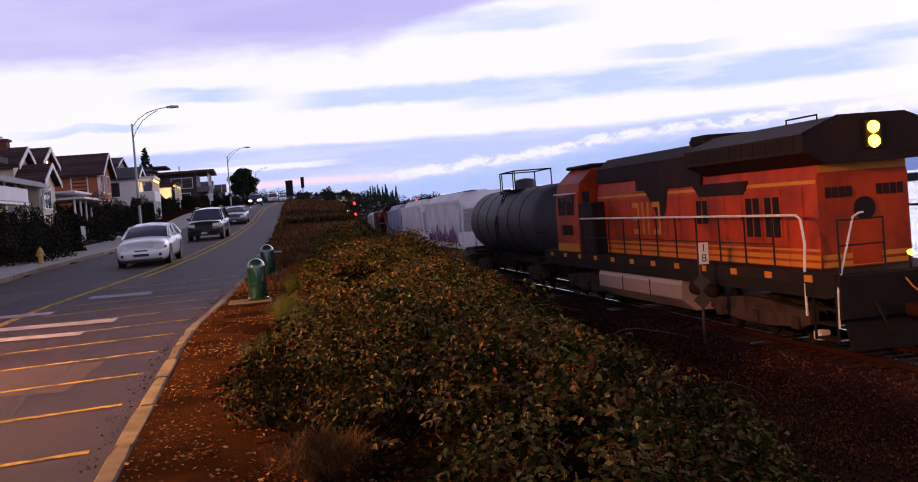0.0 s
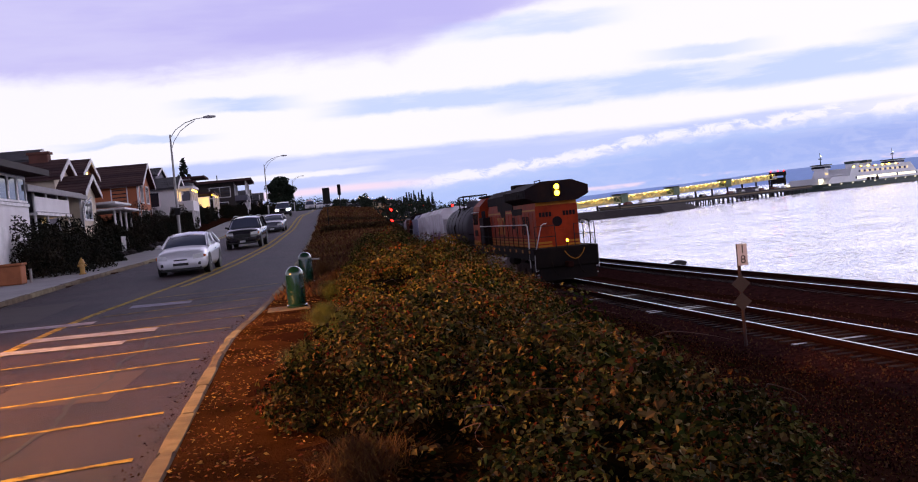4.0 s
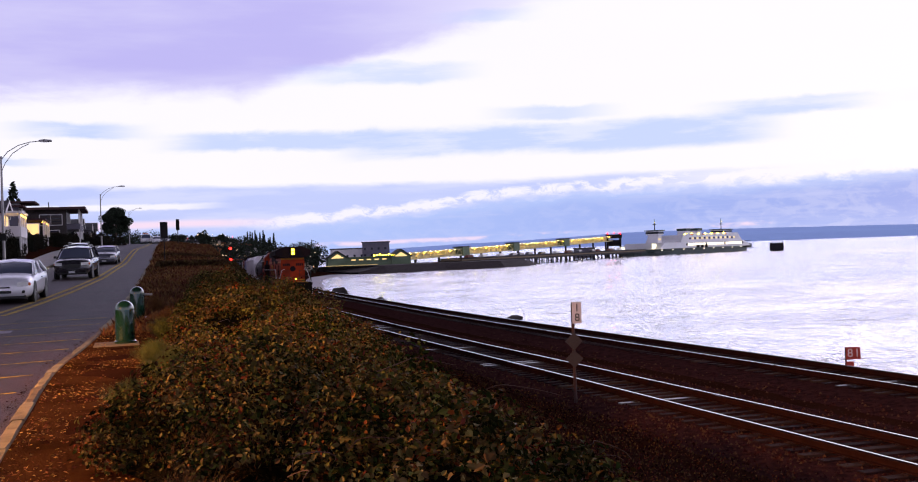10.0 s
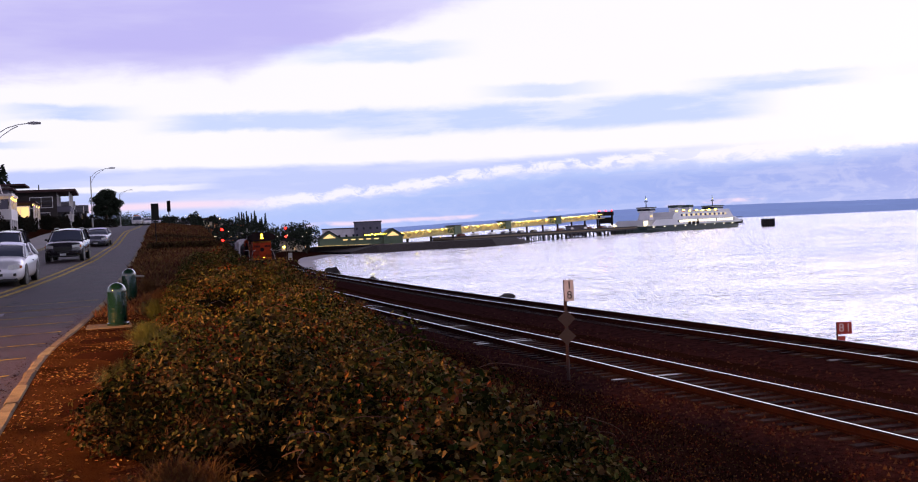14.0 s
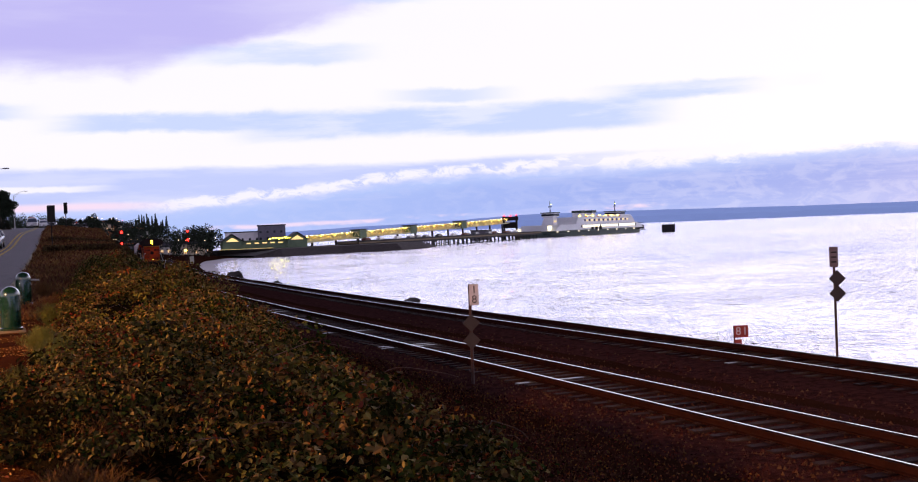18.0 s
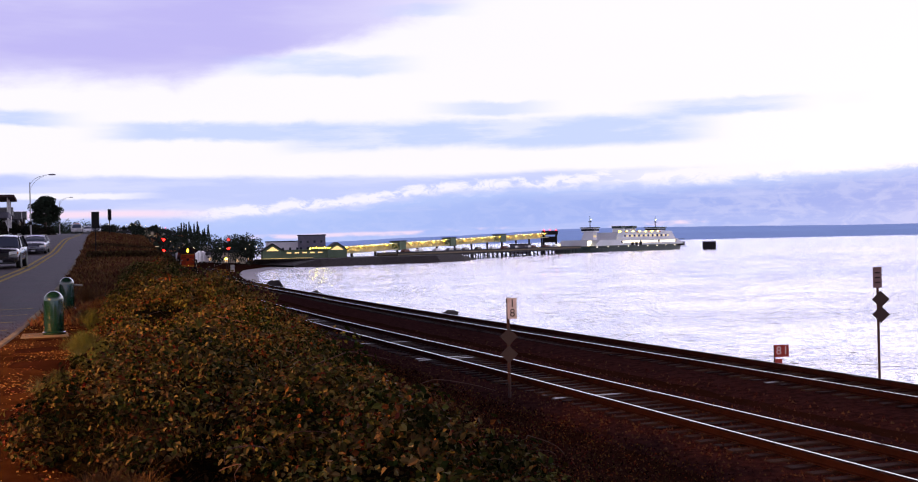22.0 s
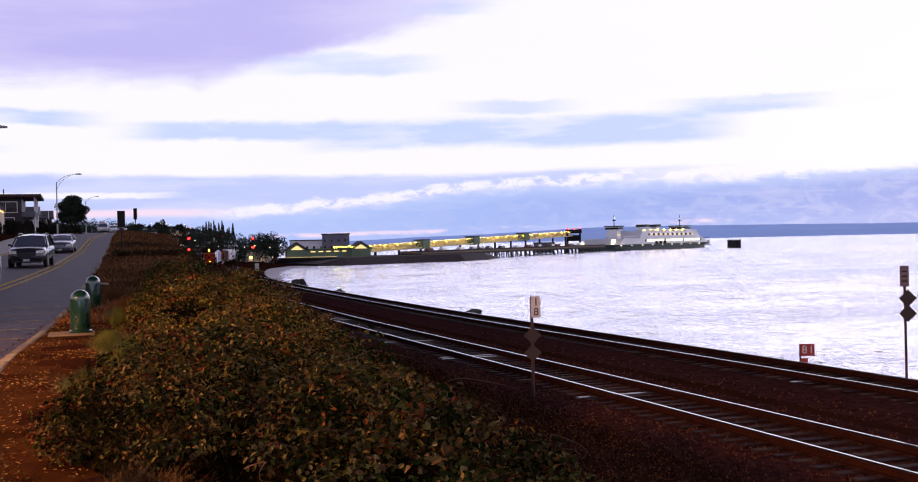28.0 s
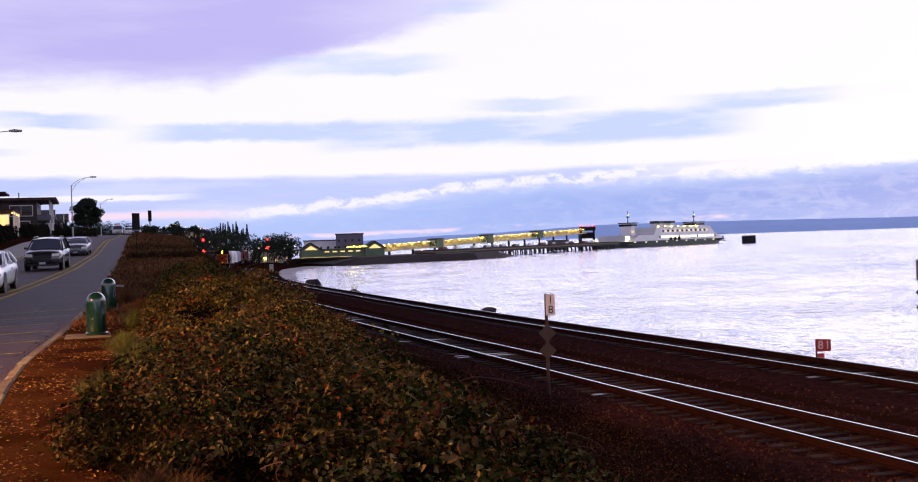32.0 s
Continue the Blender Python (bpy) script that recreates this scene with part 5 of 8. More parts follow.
b1 = bollard(0.06, 21.7)
b2 = bollard(0.38, 28.6)
tube_part("chain_stub", "galv", b2, [(0.17, 0, 0.58), (0.3, 0.02, 0.57), (0.36, 0.02, 0.57)], 0.025, label="short steel bolt on the side")
slab = box_part("concrete_slab", "kerb", None, -0.5, 0.3, 21.1, 22.2, 0.02, 0.10, 0.01)
tagged(slab, "pale concrete slab under the bollard", "slab")


def street_lamp(x, y, lit=False, cut=0.0):
    r = thing("street_lamp", "tall galvanised street lamp with a curved double arm", "street lamp", "street lamps", pose(x, y, float(ground_z(x, y)) - cut))
    tube_part("pole", "galv", r, [(0, 0, 0), (0, 0, 3.5), (0, 0, 6.9)], 0.10, 10, 0.05)
    quick("base", "galv", r, lambda bm: add_turned(bm, [(0.22, 0), (0.22, 0.1), (0.13, 0.3)], 14), smooth=40)
    tube_part("upper_arm", "galv", r, [(0, 0, 6.7), (0.35, 0, 7.15), (0.9, 0, 7.5), (1.5, 0, 7.68), (2.1, 0, 7.75)], 0.026, 6)
    tube_part("lower_arm", "galv", r, [(0, 0, 6.0), (0.2, 0, 6.5), (0.6, 0, 7.05), (1.1, 0, 7.4), (1.5, 0, 7.6)], 0.022, 6)
    box_part("cable_box", "dark_metal", r, -0.16, 0.16, -0.2, -0.08, 2.2, 2.6, 0.02)
    head = quick("lamp_head", "galv", r, lambda bm: add_loft(bm, [[(2.0, -0.06, 7.70), (2.0, 0.06, 7.70), (2.0, 0.06, 7.8), (2.0, -0.06, 7.8)], [(2.3, -0.16, 7.68), (2.3, 0.16, 7.68), (2.3, 0.12, 7.84), (2.3, -0.12, 7.84)], [(2.7, -0.12, 7.70), (2.7, 0.12, 7.70), (2.7, 0.08, 7.8), (2.7, -0.08, 7.8)]]), smooth=50)
    if lit:
        box_part("lit_lens", "lamp_warm", head, 2.2, 2.6, -0.1, 0.1, 7.655, 7.68, label="lit warm lens")
    return r


street_lamp(-6.15, 67.5, cut=0.25)
street_lamp(-1.85, 133.0, cut=0.55)
street_lamp(2.2, 250.0)
# Lamp out of view, assumed from the warm light; spot aimed by eye.
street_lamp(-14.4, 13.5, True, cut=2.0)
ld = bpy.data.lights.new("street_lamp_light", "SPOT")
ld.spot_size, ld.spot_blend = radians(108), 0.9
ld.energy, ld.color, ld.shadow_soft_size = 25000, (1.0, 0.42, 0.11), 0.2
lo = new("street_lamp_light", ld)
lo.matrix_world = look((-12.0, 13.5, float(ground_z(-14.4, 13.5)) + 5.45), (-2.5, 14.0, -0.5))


def hydrant(x, y):
    r = thing("fire_hydrant", "faded yellow fire hydrant on the pavement", "fire hydrant", at=pose(x, y, float(road_z(y)) + 0.14) @ Matrix.Scale(0.8, 4))
    quick("barrel", "hydrant", r, lambda bm: add_turned(bm, [(0.17, 0), (0.17, 0.06), (0.12, 0.08), (0.12, 0.5), (0.16, 0.52), (0.16, 0.57), (0.13, 0.6), (0.1, 0.7), (0.04, 0.75), (0.04, 0.8)], 16), smooth=40)
    for ax, at in (("x", (0, 0, 0.42)),):
        quick("nozzle", "hydrant", r, lambda bm: add_turned(bm, [(0.06, -0.2), (0.06, 0.2)], 12, at, ax), smooth=40)
    quick("nozzle", "hydrant", r, lambda bm: add_turned(bm, [(0.075, -0.2), (0.075, 0.0)], 12, (0, 0, 0.4), "y"), smooth=40)


hydrant(-7.75, 44.3)


def garden_light(x, y, h=0.35):
    r = thing("garden_light", "small lit garden light among the shrubs", "garden light", at=pose(x, y, float(ground_z(x, y))))
    tube_part("stake", "dark_metal", r, [(0, 0, 0), (0, 0, h)], 0.02, 6)
    quick("lantern", "lamp_warm", r, lambda bm: add_turned(bm, [(0.05, h), (0.07, h + 0.02), (0.07, h + 0.12), (0.03, h + 0.14)], 12))
    quick("cap", "dark_metal", r, lambda bm: add_turned(bm, [(0.11, h + 0.14), (0.02, h + 0.2)], 12))


garden_light(-8.95, 58.2, 0.3)
garden_light(-11.2, 62.0, 0.3)

planter = thing("planter", "terracotta planter box beside the pavement", "planter", at=pose(-9.68, 41.2, float(road_z(41.2)) + 0.14))
box_part("planter_body", "terracotta", planter, -0.5, 0.5, -0.4, 0.4, 0, 0.66, 0.03)
box_part("planter_rim", "terracotta", planter, -0.55, 0.55, -0.45, 0.45, 0.66, 0.74, 0.02)
tube_part("guide_post", "galv", planter, [(0.62, 0.5, 0), (0.62, 0.5, 0.5)], 0.05)


# railway signs
def milepost(x, y, top, turn):
    z = float(ground_z(x, y))
    r = thing("milepost_sign", "narrow white milepost sign above two grey diamond plates", "railway sign", "railway signs", pose(x, y, z, 0, 0, turn))
    h = top - z
    tube_part("post", "post_red", r, [(0, 0, 0), (0, 0, h)], 0.04, 8)
    pl = box_part("number_plate", "sign_white", r, -0.02, 0.21, -0.055, -0.043, h - 0.52, h, label="white plate with black digits")
    lettering("digit", "1", 0.27, "letter", pl, pose(0.1, -0.06, h - 0.14, 90), "black digit one")
    lettering("digit", "8", 0.27, "letter", pl, pose(0.1, -0.06, h - 0.38, 90), "black digit eight")
    for zz in (0.95, 1.38):
        quick("diamond_plate", "sign_back", r, lambda bm: add_prism(bm, [(0, h - zz - 0.22), (0.22, h - zz), (0, h - zz + 0.22), (-0.22, h - zz)], "y", -0.052, -0.044), "grey diamond plate")


milepost(10.55, 25.6, 0.22, -12)


def far_post(x, y, top):
    z = float(ground_z(x, y))
    r = thing("railway_sign", "rusty sign post with a narrow plate and two dark diamond plates", "railway sign", "railway signs", pose(x, y, z, 0, 0, -24))
    h = top - z
    tube_part("post", "post_red", r, [(0, 0, 0), (0, 0, h)], 0.035, 8)
    box_part("plate", "sign_dull", r, -0.13, 0.1, -0.05, -0.04, h - 0.55, h)
    quick("plate_bars", "letter", r, lambda bm: [add_box(bm, -0.08, 0.05, -0.056, -0.051, h - 0.17 - 0.13 * k, h - 0.13 - 0.13 * k) for k in range(3)], "unreadable dark bars")
    for zz, xx in ((0.86, 0.06), (1.26, 0.06)):
        quick("diamond_plate", "sign_back", r, lambda bm: add_prism(bm, [(xx, h - zz - 0.23), (xx + 0.23, h - zz), (xx, h - zz + 0.23), (xx - 0.23, h - zz)], "y", -0.05, -0.04), "dark diamond plate")


far_post(20.7, 24.4, 0.71)


def number_board(x, y, top):
    z = float(ground_z(x, y))
    r = thing("number_sign", "small red sign with white digits beside the far track", "railway sign", "railway signs", pose(x, y, z, 0, 0, -20))
    h = top - z
    tube_part("post", "post_red", r, [(-0.2, 0, 0), (-0.2, 0, h)], 0.025, 8)
    pl = box_part("plate", "sign_red", r, -0.2, 0.22, -0.03, -0.02, h - 0.36, h)
    box_part("lower_tab", "sign_red", r, -0.2, 0.02, -0.03, -0.02, h - 0.58, h - 0.42)
    lettering("digit", "8", 0.34, "sign_white", pl, pose(-0.08, -0.034, h - 0.18, 90), "white digit eight")
    lettering("digit", "1", 0.34, "sign_white", pl, pose(0.12, -0.034, h - 0.18, 90), "white digit one")


number_board(20.5, 28.4, -1.66)


# railway signals
def signal_mast(x, y, zs, w=0.45):
    z = float(ground_z(x, y))
    r = thing("railway_signal", "dark railway signal mast with two lit red heads", "railway signal", "railway signals", pose(x, y, z))
    tube_part("mast", "dark_metal", r, [(0, 0, 0), (0, 0, zs[0] + 0.8 - z)], 0.09, 8)
    for q in zs:
        hd = quick("signal_head", "black", r, lambda bm: add_turned(bm, [(w, -0.16), (w, -0.12)], 20, (0, 0, q - z), "y"), "round black signal head")
        quick("red_lens", "red_beam", hd, lambda bm: add_turned(bm, [(0.1, -0.24), (0.25, -0.22), (0.24, -0.165)], 16, (0, 0, q - z), "y"), "lit red lens")
        quick("hood", "black", hd, lambda bm: add_prism(bm, [(0.2 * math.cos(a), q - z + 0.2 * math.sin(a)) for a in np.linspace(0.1, 3.04, 8)] + [(0.22 * math.cos(a), q - z + 0.22 * math.sin(a)) for a in np.linspace(3.04, 0.1, 8)], "y", -0.4, -0.17))
    box_part("relay_case", "galv", r, 0.4, 1.3, -0.3, 0.3, 0, 1.7, 0.02)
    for k in range(8):
        tube_part("ladder_rung", "dark_metal", r, [(-0.2, 0.16, 0.8 + 0.6 * k), (0.2, 0.16, 0.8 + 0.6 * k)], 0.015, 5)


signal_mast(20.4, 219.5, (3.36, 1.25))
signal_mast(40.3, 272.0, (3.5, 1.41), 0.4)


def yard_lamp(x, y, top):
    z = float(ground_z(x, y))
    r = thing("yard_lamp", "bright white lamp on a short post near the crossing", "lamp", at=pose(x, y, z))
    tube_part("post", "dark_metal", r, [(0, 0, 0), (0, 0, top - z)], 0.06, 8)
    quick("lamp_head", "lamp_white", r, lambda bm: add_turned(bm, [(0.12, top - z), (0.32, top - z + 0.08), (0.32, top - z + 0.42), (0.12, top - z + 0.5)], 14), "lit lamp head")


yard_lamp(39.6, 271.0, -1.3)


def sign_from_behind(x, y, z0, z1, w):
    z = float(ground_z(x, y))
    r = thing("road_sign", "dark rectangular road sign seen from behind on a post", "road sign", at=pose(x, y, z))
    tube_part("post", "dark_metal", r, [(0, 0, 0), (0, 0, z1 - z)], 0.035, 8)
    box_part("panel", "dark_metal", r, -w / 2, w / 2, -0.06, -0.045, z0 - z, z1 - z, 0.004)
    tube_part("bracket", "galv", r, [(-w / 3, -0.04, z0 - z + 0.3), (w / 3, -0.04, z0 - z + 0.3)], 0.015, 6)


sign_from_behind(3.05, 82.0, 3.12, 4.28, 0.52)


def traffic_signal(x, y, z0, z1):
    z = float(ground_z(x, y))
    r = thing("traffic_signal", "dark traffic signal on a slim pole at the crest", "traffic signal", at=pose(x, y, z))
    tube_part("pole", "dark_metal", r, [(0, 0, 0), (0, 0, z1 - z)], 0.07, 8)
    box_part("head", "dark_metal", r, -0.25, 0.25, -0.25, 0.05, z0 - z, z1 - z, 0.03)
    for k in range(3):
        quick("visor", "black", r, lambda bm: add_turned(bm, [(0.15, -0.42), (0.16, -0.25)], 12, (0, 0, z0 - z + 0.25 + 0.45 * k), "y"))


traffic_signal(8.3, 170.0, 5.9, 7.5)


# ---------------------------------------------------------------- vehicles
def wheel_part(parent, x, y, r=0.32, w=0.2):
    t = quick("wheel", "tyre", parent, lambda bm: add_turned(bm, [(r * 0.6, -w / 2), (r * 0.95, -w / 2), (r, -w / 3), (r, w / 3), (r * 0.95, w / 2), (r * 0.6, w / 2)], 22, (0, 0, 0), "x"), "black tyre", 40)
    t.matrix_basis = pose(x, y, r)
    s = 1 if x > 0 else -1
    rim = quick("rim", "rim", t, lambda bm: add_turned(bm, [(r * 0.2, s * w * 0.46), (r * 0.62, s * w * 0.42), (r * 0.64, s * w * 0.3)], 18, (0, 0, 0), "x"), "alloy rim", 40)
    for k in range(5):
        a = 2 * math.pi * k / 5
        tube_part("spoke", "rim", rim, [(s * w * 0.5, 0, 0), (s * w * 0.48, r * 0.6 * math.cos(a), r * 0.6 * math.sin(a))], 0.03, 5)


def car(label, paint, L, W, H, kind, lit=False):
    """Local: front at -y, centre at the origin on the road."""
    r = thing("car", label, "car", "cars")
    h = L / 2
    w = W / 2
    tall = kind == "suv"
    truck = kind == "pickup"
    sill, belt = (0.30, 1.04) if tall or truck else (0.2, 0.90)
    hood_z = 1.0 if tall or truck else 0.83
    def ring(y, k, low, shoulder, top):
        span = shoulder - low
        half = [(0.88, low), (0.97, low + min(0.1, 0.16 * span)), (1.0, low + min(0.22, 0.35 * span)), (1.0, shoulder - min(0.22, 0.38 * span)), (0.985, shoulder - min(0.1, 0.18 * span)), (0.94, shoulder - 0.02), (0.84, (shoulder + top) / 2 + 0.01), (0.66, top), (0.35, top + 0.025)]
        return [(-w * k * a, y, z) for a, z in half] + [(0, y, top + 0.035)] + [(w * k * a, y, z) for a, z in half[::-1]]
    stations = [(-h, 0.62, sill + 0.12, hood_z - 0.34, hood_z - 0.30), (-h + 0.05, 0.78, sill + 0.04, hood_z - 0.26, hood_z - 0.2), (-h + 0.14, 0.88, sill, hood_z - 0.17, hood_z - 0.11), (-h + 0.3, 0.95, sill, hood_z - 0.11, hood_z - 0.05), (-h + 0.55, 0.99, sill, hood_z - 0.07, hood_z), (-h * 0.48, 1.0, sill, belt - 0.06, hood_z + 0.09), (-h * 0.1, 1.0, sill, belt, belt + 0.02), (h * 0.5, 1.0, sill, belt + 0.02, belt + 0.05), (h - 0.4, 0.98, sill, belt + 0.02, belt + (0.05 if not truck else -0.05)), (h - 0.08, 0.93, sill, belt - 0.05, belt), (h, 0.86, sill + 0.12, belt - 0.2, belt - 0.12)]
    body = quick("body", paint, r, lambda bm: add_loft(bm, [ring(*s) for s in stations]), smooth=62)
    # wheel arches as dark recess rings
    wb = L * 0.29
    wr = 0.36 if tall or truck else 0.31
    for sx in (-1, 1):
        for y in (-wb - 0.03, wb):
            quick("wheel_arch", "trim", body, lambda bm: add_turned(bm, [(wr + 0.07, sx * (w - 0.06)), (wr + 0.07, sx * (w + 0.006))], 20, (0, y, wr), "x"))
    # cabin
    if truck:
        c0, c1, c2, c3 = -h * 0.42, -h * 0.22, h * 0.12, h * 0.2
    elif tall:
        c0, c1, c2, c3 = -h * 0.44, -h * 0.12, h * 0.72, h * 0.95
    else:
        c0, c1, c2, c3 = -h * 0.46, -h * 0.06, h * 0.42, h * 0.8
    def cab(bm, grow=0.0, top=H - 0.05):
        rings = []
        for y, z, k in ((c0, belt - 0.02, 0.93), (c1, top - 0.06, 0.74), ((c1 + c2) / 2, top, 0.75), (c2, top - 0.05, 0.74), (c3, belt + 0.03, 0.9)):
            kk = w * k
            lowk = w * 0.93
            rings.append([(-lowk, y, belt - 0.05), (-kk - grow, y, z - 0.07), (-kk * 0.93, y, z - 0.02), (-kk * 0.7, y, z + grow), (0, y, z + 0.03 + grow), (kk * 0.7, y, z + grow), (kk * 0.93, y, z - 0.02), (kk + grow, y, z - 0.07), (lowk, y, belt - 0.05)])
        add_loft(bm, rings)
    cabin = quick("cabin_glass", "car_glass", r, cab, "dark car windows", 30)
    def roof(bm):
        top = H - 0.045
        rows = []
        for y, z in ((c1 - 0.05, top - 0.075), ((c1 + c2) / 2, top), (c2 + 0.05, top - 0.06)):
            kk = w * 0.765
            rows.append([(-kk, y, z - 0.09), (-kk * 0.95, y, z - 0.03), (-kk * 0.72, y, z + 0.012), (0, y, z + 0.05), (kk * 0.72, y, z + 0.012), (kk * 0.95, y, z - 0.03), (kk, y, z - 0.09), (kk * 0.9, y, z - 0.1), (-kk * 0.9, y, z - 0.1)])
        add_loft(bm, rows)
    quick("roof", paint, r, roof, smooth=50)
    for sx in (-1, 1):
        a = (sx * w * 0.935, c0, belt)
        tube_part("front_pillar", paint, r, [a, (sx * w * 0.755, c1, H - 0.12)], 0.04, 6)
        tube_part("rear_pillar", paint, r, [(sx * w * 0.91, c3, belt + 0.03), (sx * w * 0.755, c2, H - 0.11)], 0.07, 6)
        my = (c0 + c3) / 2 + 0.1
        tube_part("door_pillar", paint if kind != "suv" else "trim", r, [(sx * w * 0.94, my, belt), (sx * w * 0.77, my, H - 0.1)], 0.045, 6)
        mir = quick("mirror", "trim" if tall else paint, r, lambda bm: add_box(bm, sx * (w + 0.07) - 0.08, sx * (w + 0.07) + 0.08, c0 + 0.3, c0 + 0.4, belt + 0.03, belt + 0.14, 0.03))
        hl = quick("headlamp", "beam" if lit else "lens", r, lambda bm: add_loft(bm, [[(sx * (w * 0.5), -h + 0.03, hood_z - 0.30), (sx * (w * 0.5), -h + 0.06, hood_z - 0.16), (sx * (w * 0.86), -h + 0.16, hood_z - 0.13), (sx * (w * 0.86), -h + 0.12, hood_z - 0.28)], [(sx * (w * 0.5), -h - 0.02, hood_z - 0.30), (sx * (w * 0.5), -h + 0.0, hood_z - 0.16), (sx * (w * 0.89), -h + 0.08, hood_z - 0.13), (sx * (w * 0.89), -h + 0.05, hood_z - 0.28)]]), "lit headlamp" if lit else "clear headlamp")
        quick("indicator", "amber", r, lambda bm: add_box(bm, sx * w * 0.9 - 0.05, sx * w * 0.9 + 0.05, -h + 0.16, -h + 0.24, hood_z - 0.27, hood_z - 0.17, 0.02), "amber indicator")
        quick("tail_lamp", "amber", r, lambda bm: add_box(bm, sx * w * 0.8 - 0.1, sx * w * 0.8 + 0.1, h - 0.06, h + 0.005, belt - 0.25, belt - 0.08, 0.02))
        quick("door_handle", "trim", r, lambda bm: add_box(bm, sx * w - 0.015, sx * w + 0.015, my - 0.3, my - 0.14, belt - 0.16, belt - 0.13))
        for y in (-wb - 0.03, wb):
            wheel_part(r, sx * (w - 0.11), y, wr)
    quick("lower_grille", "trim", r, lambda bm: add_box(bm, -w * 0.3, w * 0.3, -h - 0.008, -h + 0.1, sill + 0.13, sill + 0.22, 0.01))
    quick("upper_grille", "trim", r, lambda bm: add_box(bm, -w * (0.26 if not tall else 0.48), w * (0.26 if not tall else 0.48), -h - 0.006, -h + 0.1, hood_z - (0.335 if not tall else 0.44), hood_z - (0.285 if not tall else 0.24), 0.008))
    for sx in (-1, 1):
        quick("bumper_vent", "trim", r, lambda bm: add_box(bm, sx * w * 0.62 - 0.13, sx * w * 0.62 + 0.13, -h + 0.015, -h + 0.14, sill + 0.12, sill + 0.22, 0.015))
    if kind != "coupe":
        quick("number_plate", "plate", r, lambda bm: add_box(bm, -0.15, 0.15, -h - 0.012, -h - 0.004, sill + 0.02, sill + 0.13), "pale plate with unreadable bars")
    quick("bumper_skirt", "trim", r, lambda bm: add_box(bm, -w * 0.8, w * 0.8, -h + 0.05, h - 0.05, sill - 0.06, sill + 0.06, 0.03))
    if tall:
        for sx in (-1, 1):
            tube_part("roof_rail", "rim", r, [(sx * w * 0.68, c1 + 0.1, H - 0.03), (sx * w * 0.68, c1 + 0.3, H + 0.02), (sx * w * 0.68, c2 - 0.2, H + 0.02), (sx * w * 0.68, c2, H - 0.03)], 0.02, 6)
    if truck:
        box_part("light_bar", "amber", r, -0.5, 0.5, c1 + 0.1, c1 + 0.3, H - 0.02, H + 0.1, 0.03)
    if kind == "coupe":
        box_part("spoiler", paint, r, -w * 0.7, w * 0.7, h - 0.22, h - 0.05, belt + 0.13, belt + 0.17, 0.015)
    return r


def park(ob, x, y, turn=0.0):
    ob.matrix_basis = pose(x, y, float(road_z(y)) + 0.004, math.degrees(math.atan2(float(road_z(y + 1.3) - road_z(y - 1.3)), 2.6)), 0, turn)


park(car("silver white two-door coupe parked facing along the road", "car_silver", 4.5, 1.73, 1.40, "coupe"), -3.45, 41.0, -4)
park(car("dark charcoal crossover car parked behind the coupe", "car_dark", 4.6, 1.86, 1.68, "suv"), -2.15, 63.0, -5)
park(car("grey saloon car parked behind the crossover", "car_grey", 4.7, 1.8, 1.38, "saloon"), -0.95, 92.0, -4)
park(car("white pickup truck with roof lights at the crest", "car_white", 5.6, 2.0, 1.95, "pickup"), 5.1, 229.0, -2)
park(car("pale parked saloon car at the crest of the road", "car_silver", 4.6, 1.8, 1.45, "saloon"), 7.0, 224.0, -2)
park(car("dark parked hatchback at the crest of the road", "car_dark", 4.2, 1.75, 1.48, "saloon"), 8.1, 216.0, -2)
MOVER = car("dark grey sports utility car driving along the road with headlamps on", "car_dark", 4.7, 1.85, 1.72, "suv", True)


# ---------------------------------------------------------------- houses
def window_unit(parent, face, u0, u1, z0, z1, at, pane="glass", frame_mat="house_trim", bars=1):
    """A window on a wall; face 'x' looks to +x at x = at (u is y), face 'y' looks to -y at y = at (u is x)."""
    def b(bm, a0, a1, c0, c1, d0, d1):
        if face == "x":
            add_box(bm, at + d0, at + d1, a0, a1, c0, c1)
        else:
            add_box(bm, a0, a1, at - d1, at - d0, c0, c1)
    w = quick("window", pane, parent, lambda bm: b(bm, u0, u1, z0, z1, -0.05, 0.012), "lit window pane" if pane != "glass" else "")
    t = 0.09
    def frame_of(bm):
        b(bm, u0 - t, u1 + t, z1, z1 + t, -0.02, 0.05)
        b(bm, u0 - t, u1 + t, z0 - t, z0, -0.02, 0.07)
        b(bm, u0 - t, u0, z0, z1, -0.02, 0.05)
        b(bm, u1, u1 + t, z0, z1, -0.02, 0.05)
        for k in range(bars):
            q = u0 + (u1 - u0) * (k + 1) / (bars + 1)
            b(bm, q - 0.025, q + 0.025, z0, z1, -0.02, 0.035)
    quick("window_frame", frame_mat, w, frame_of)


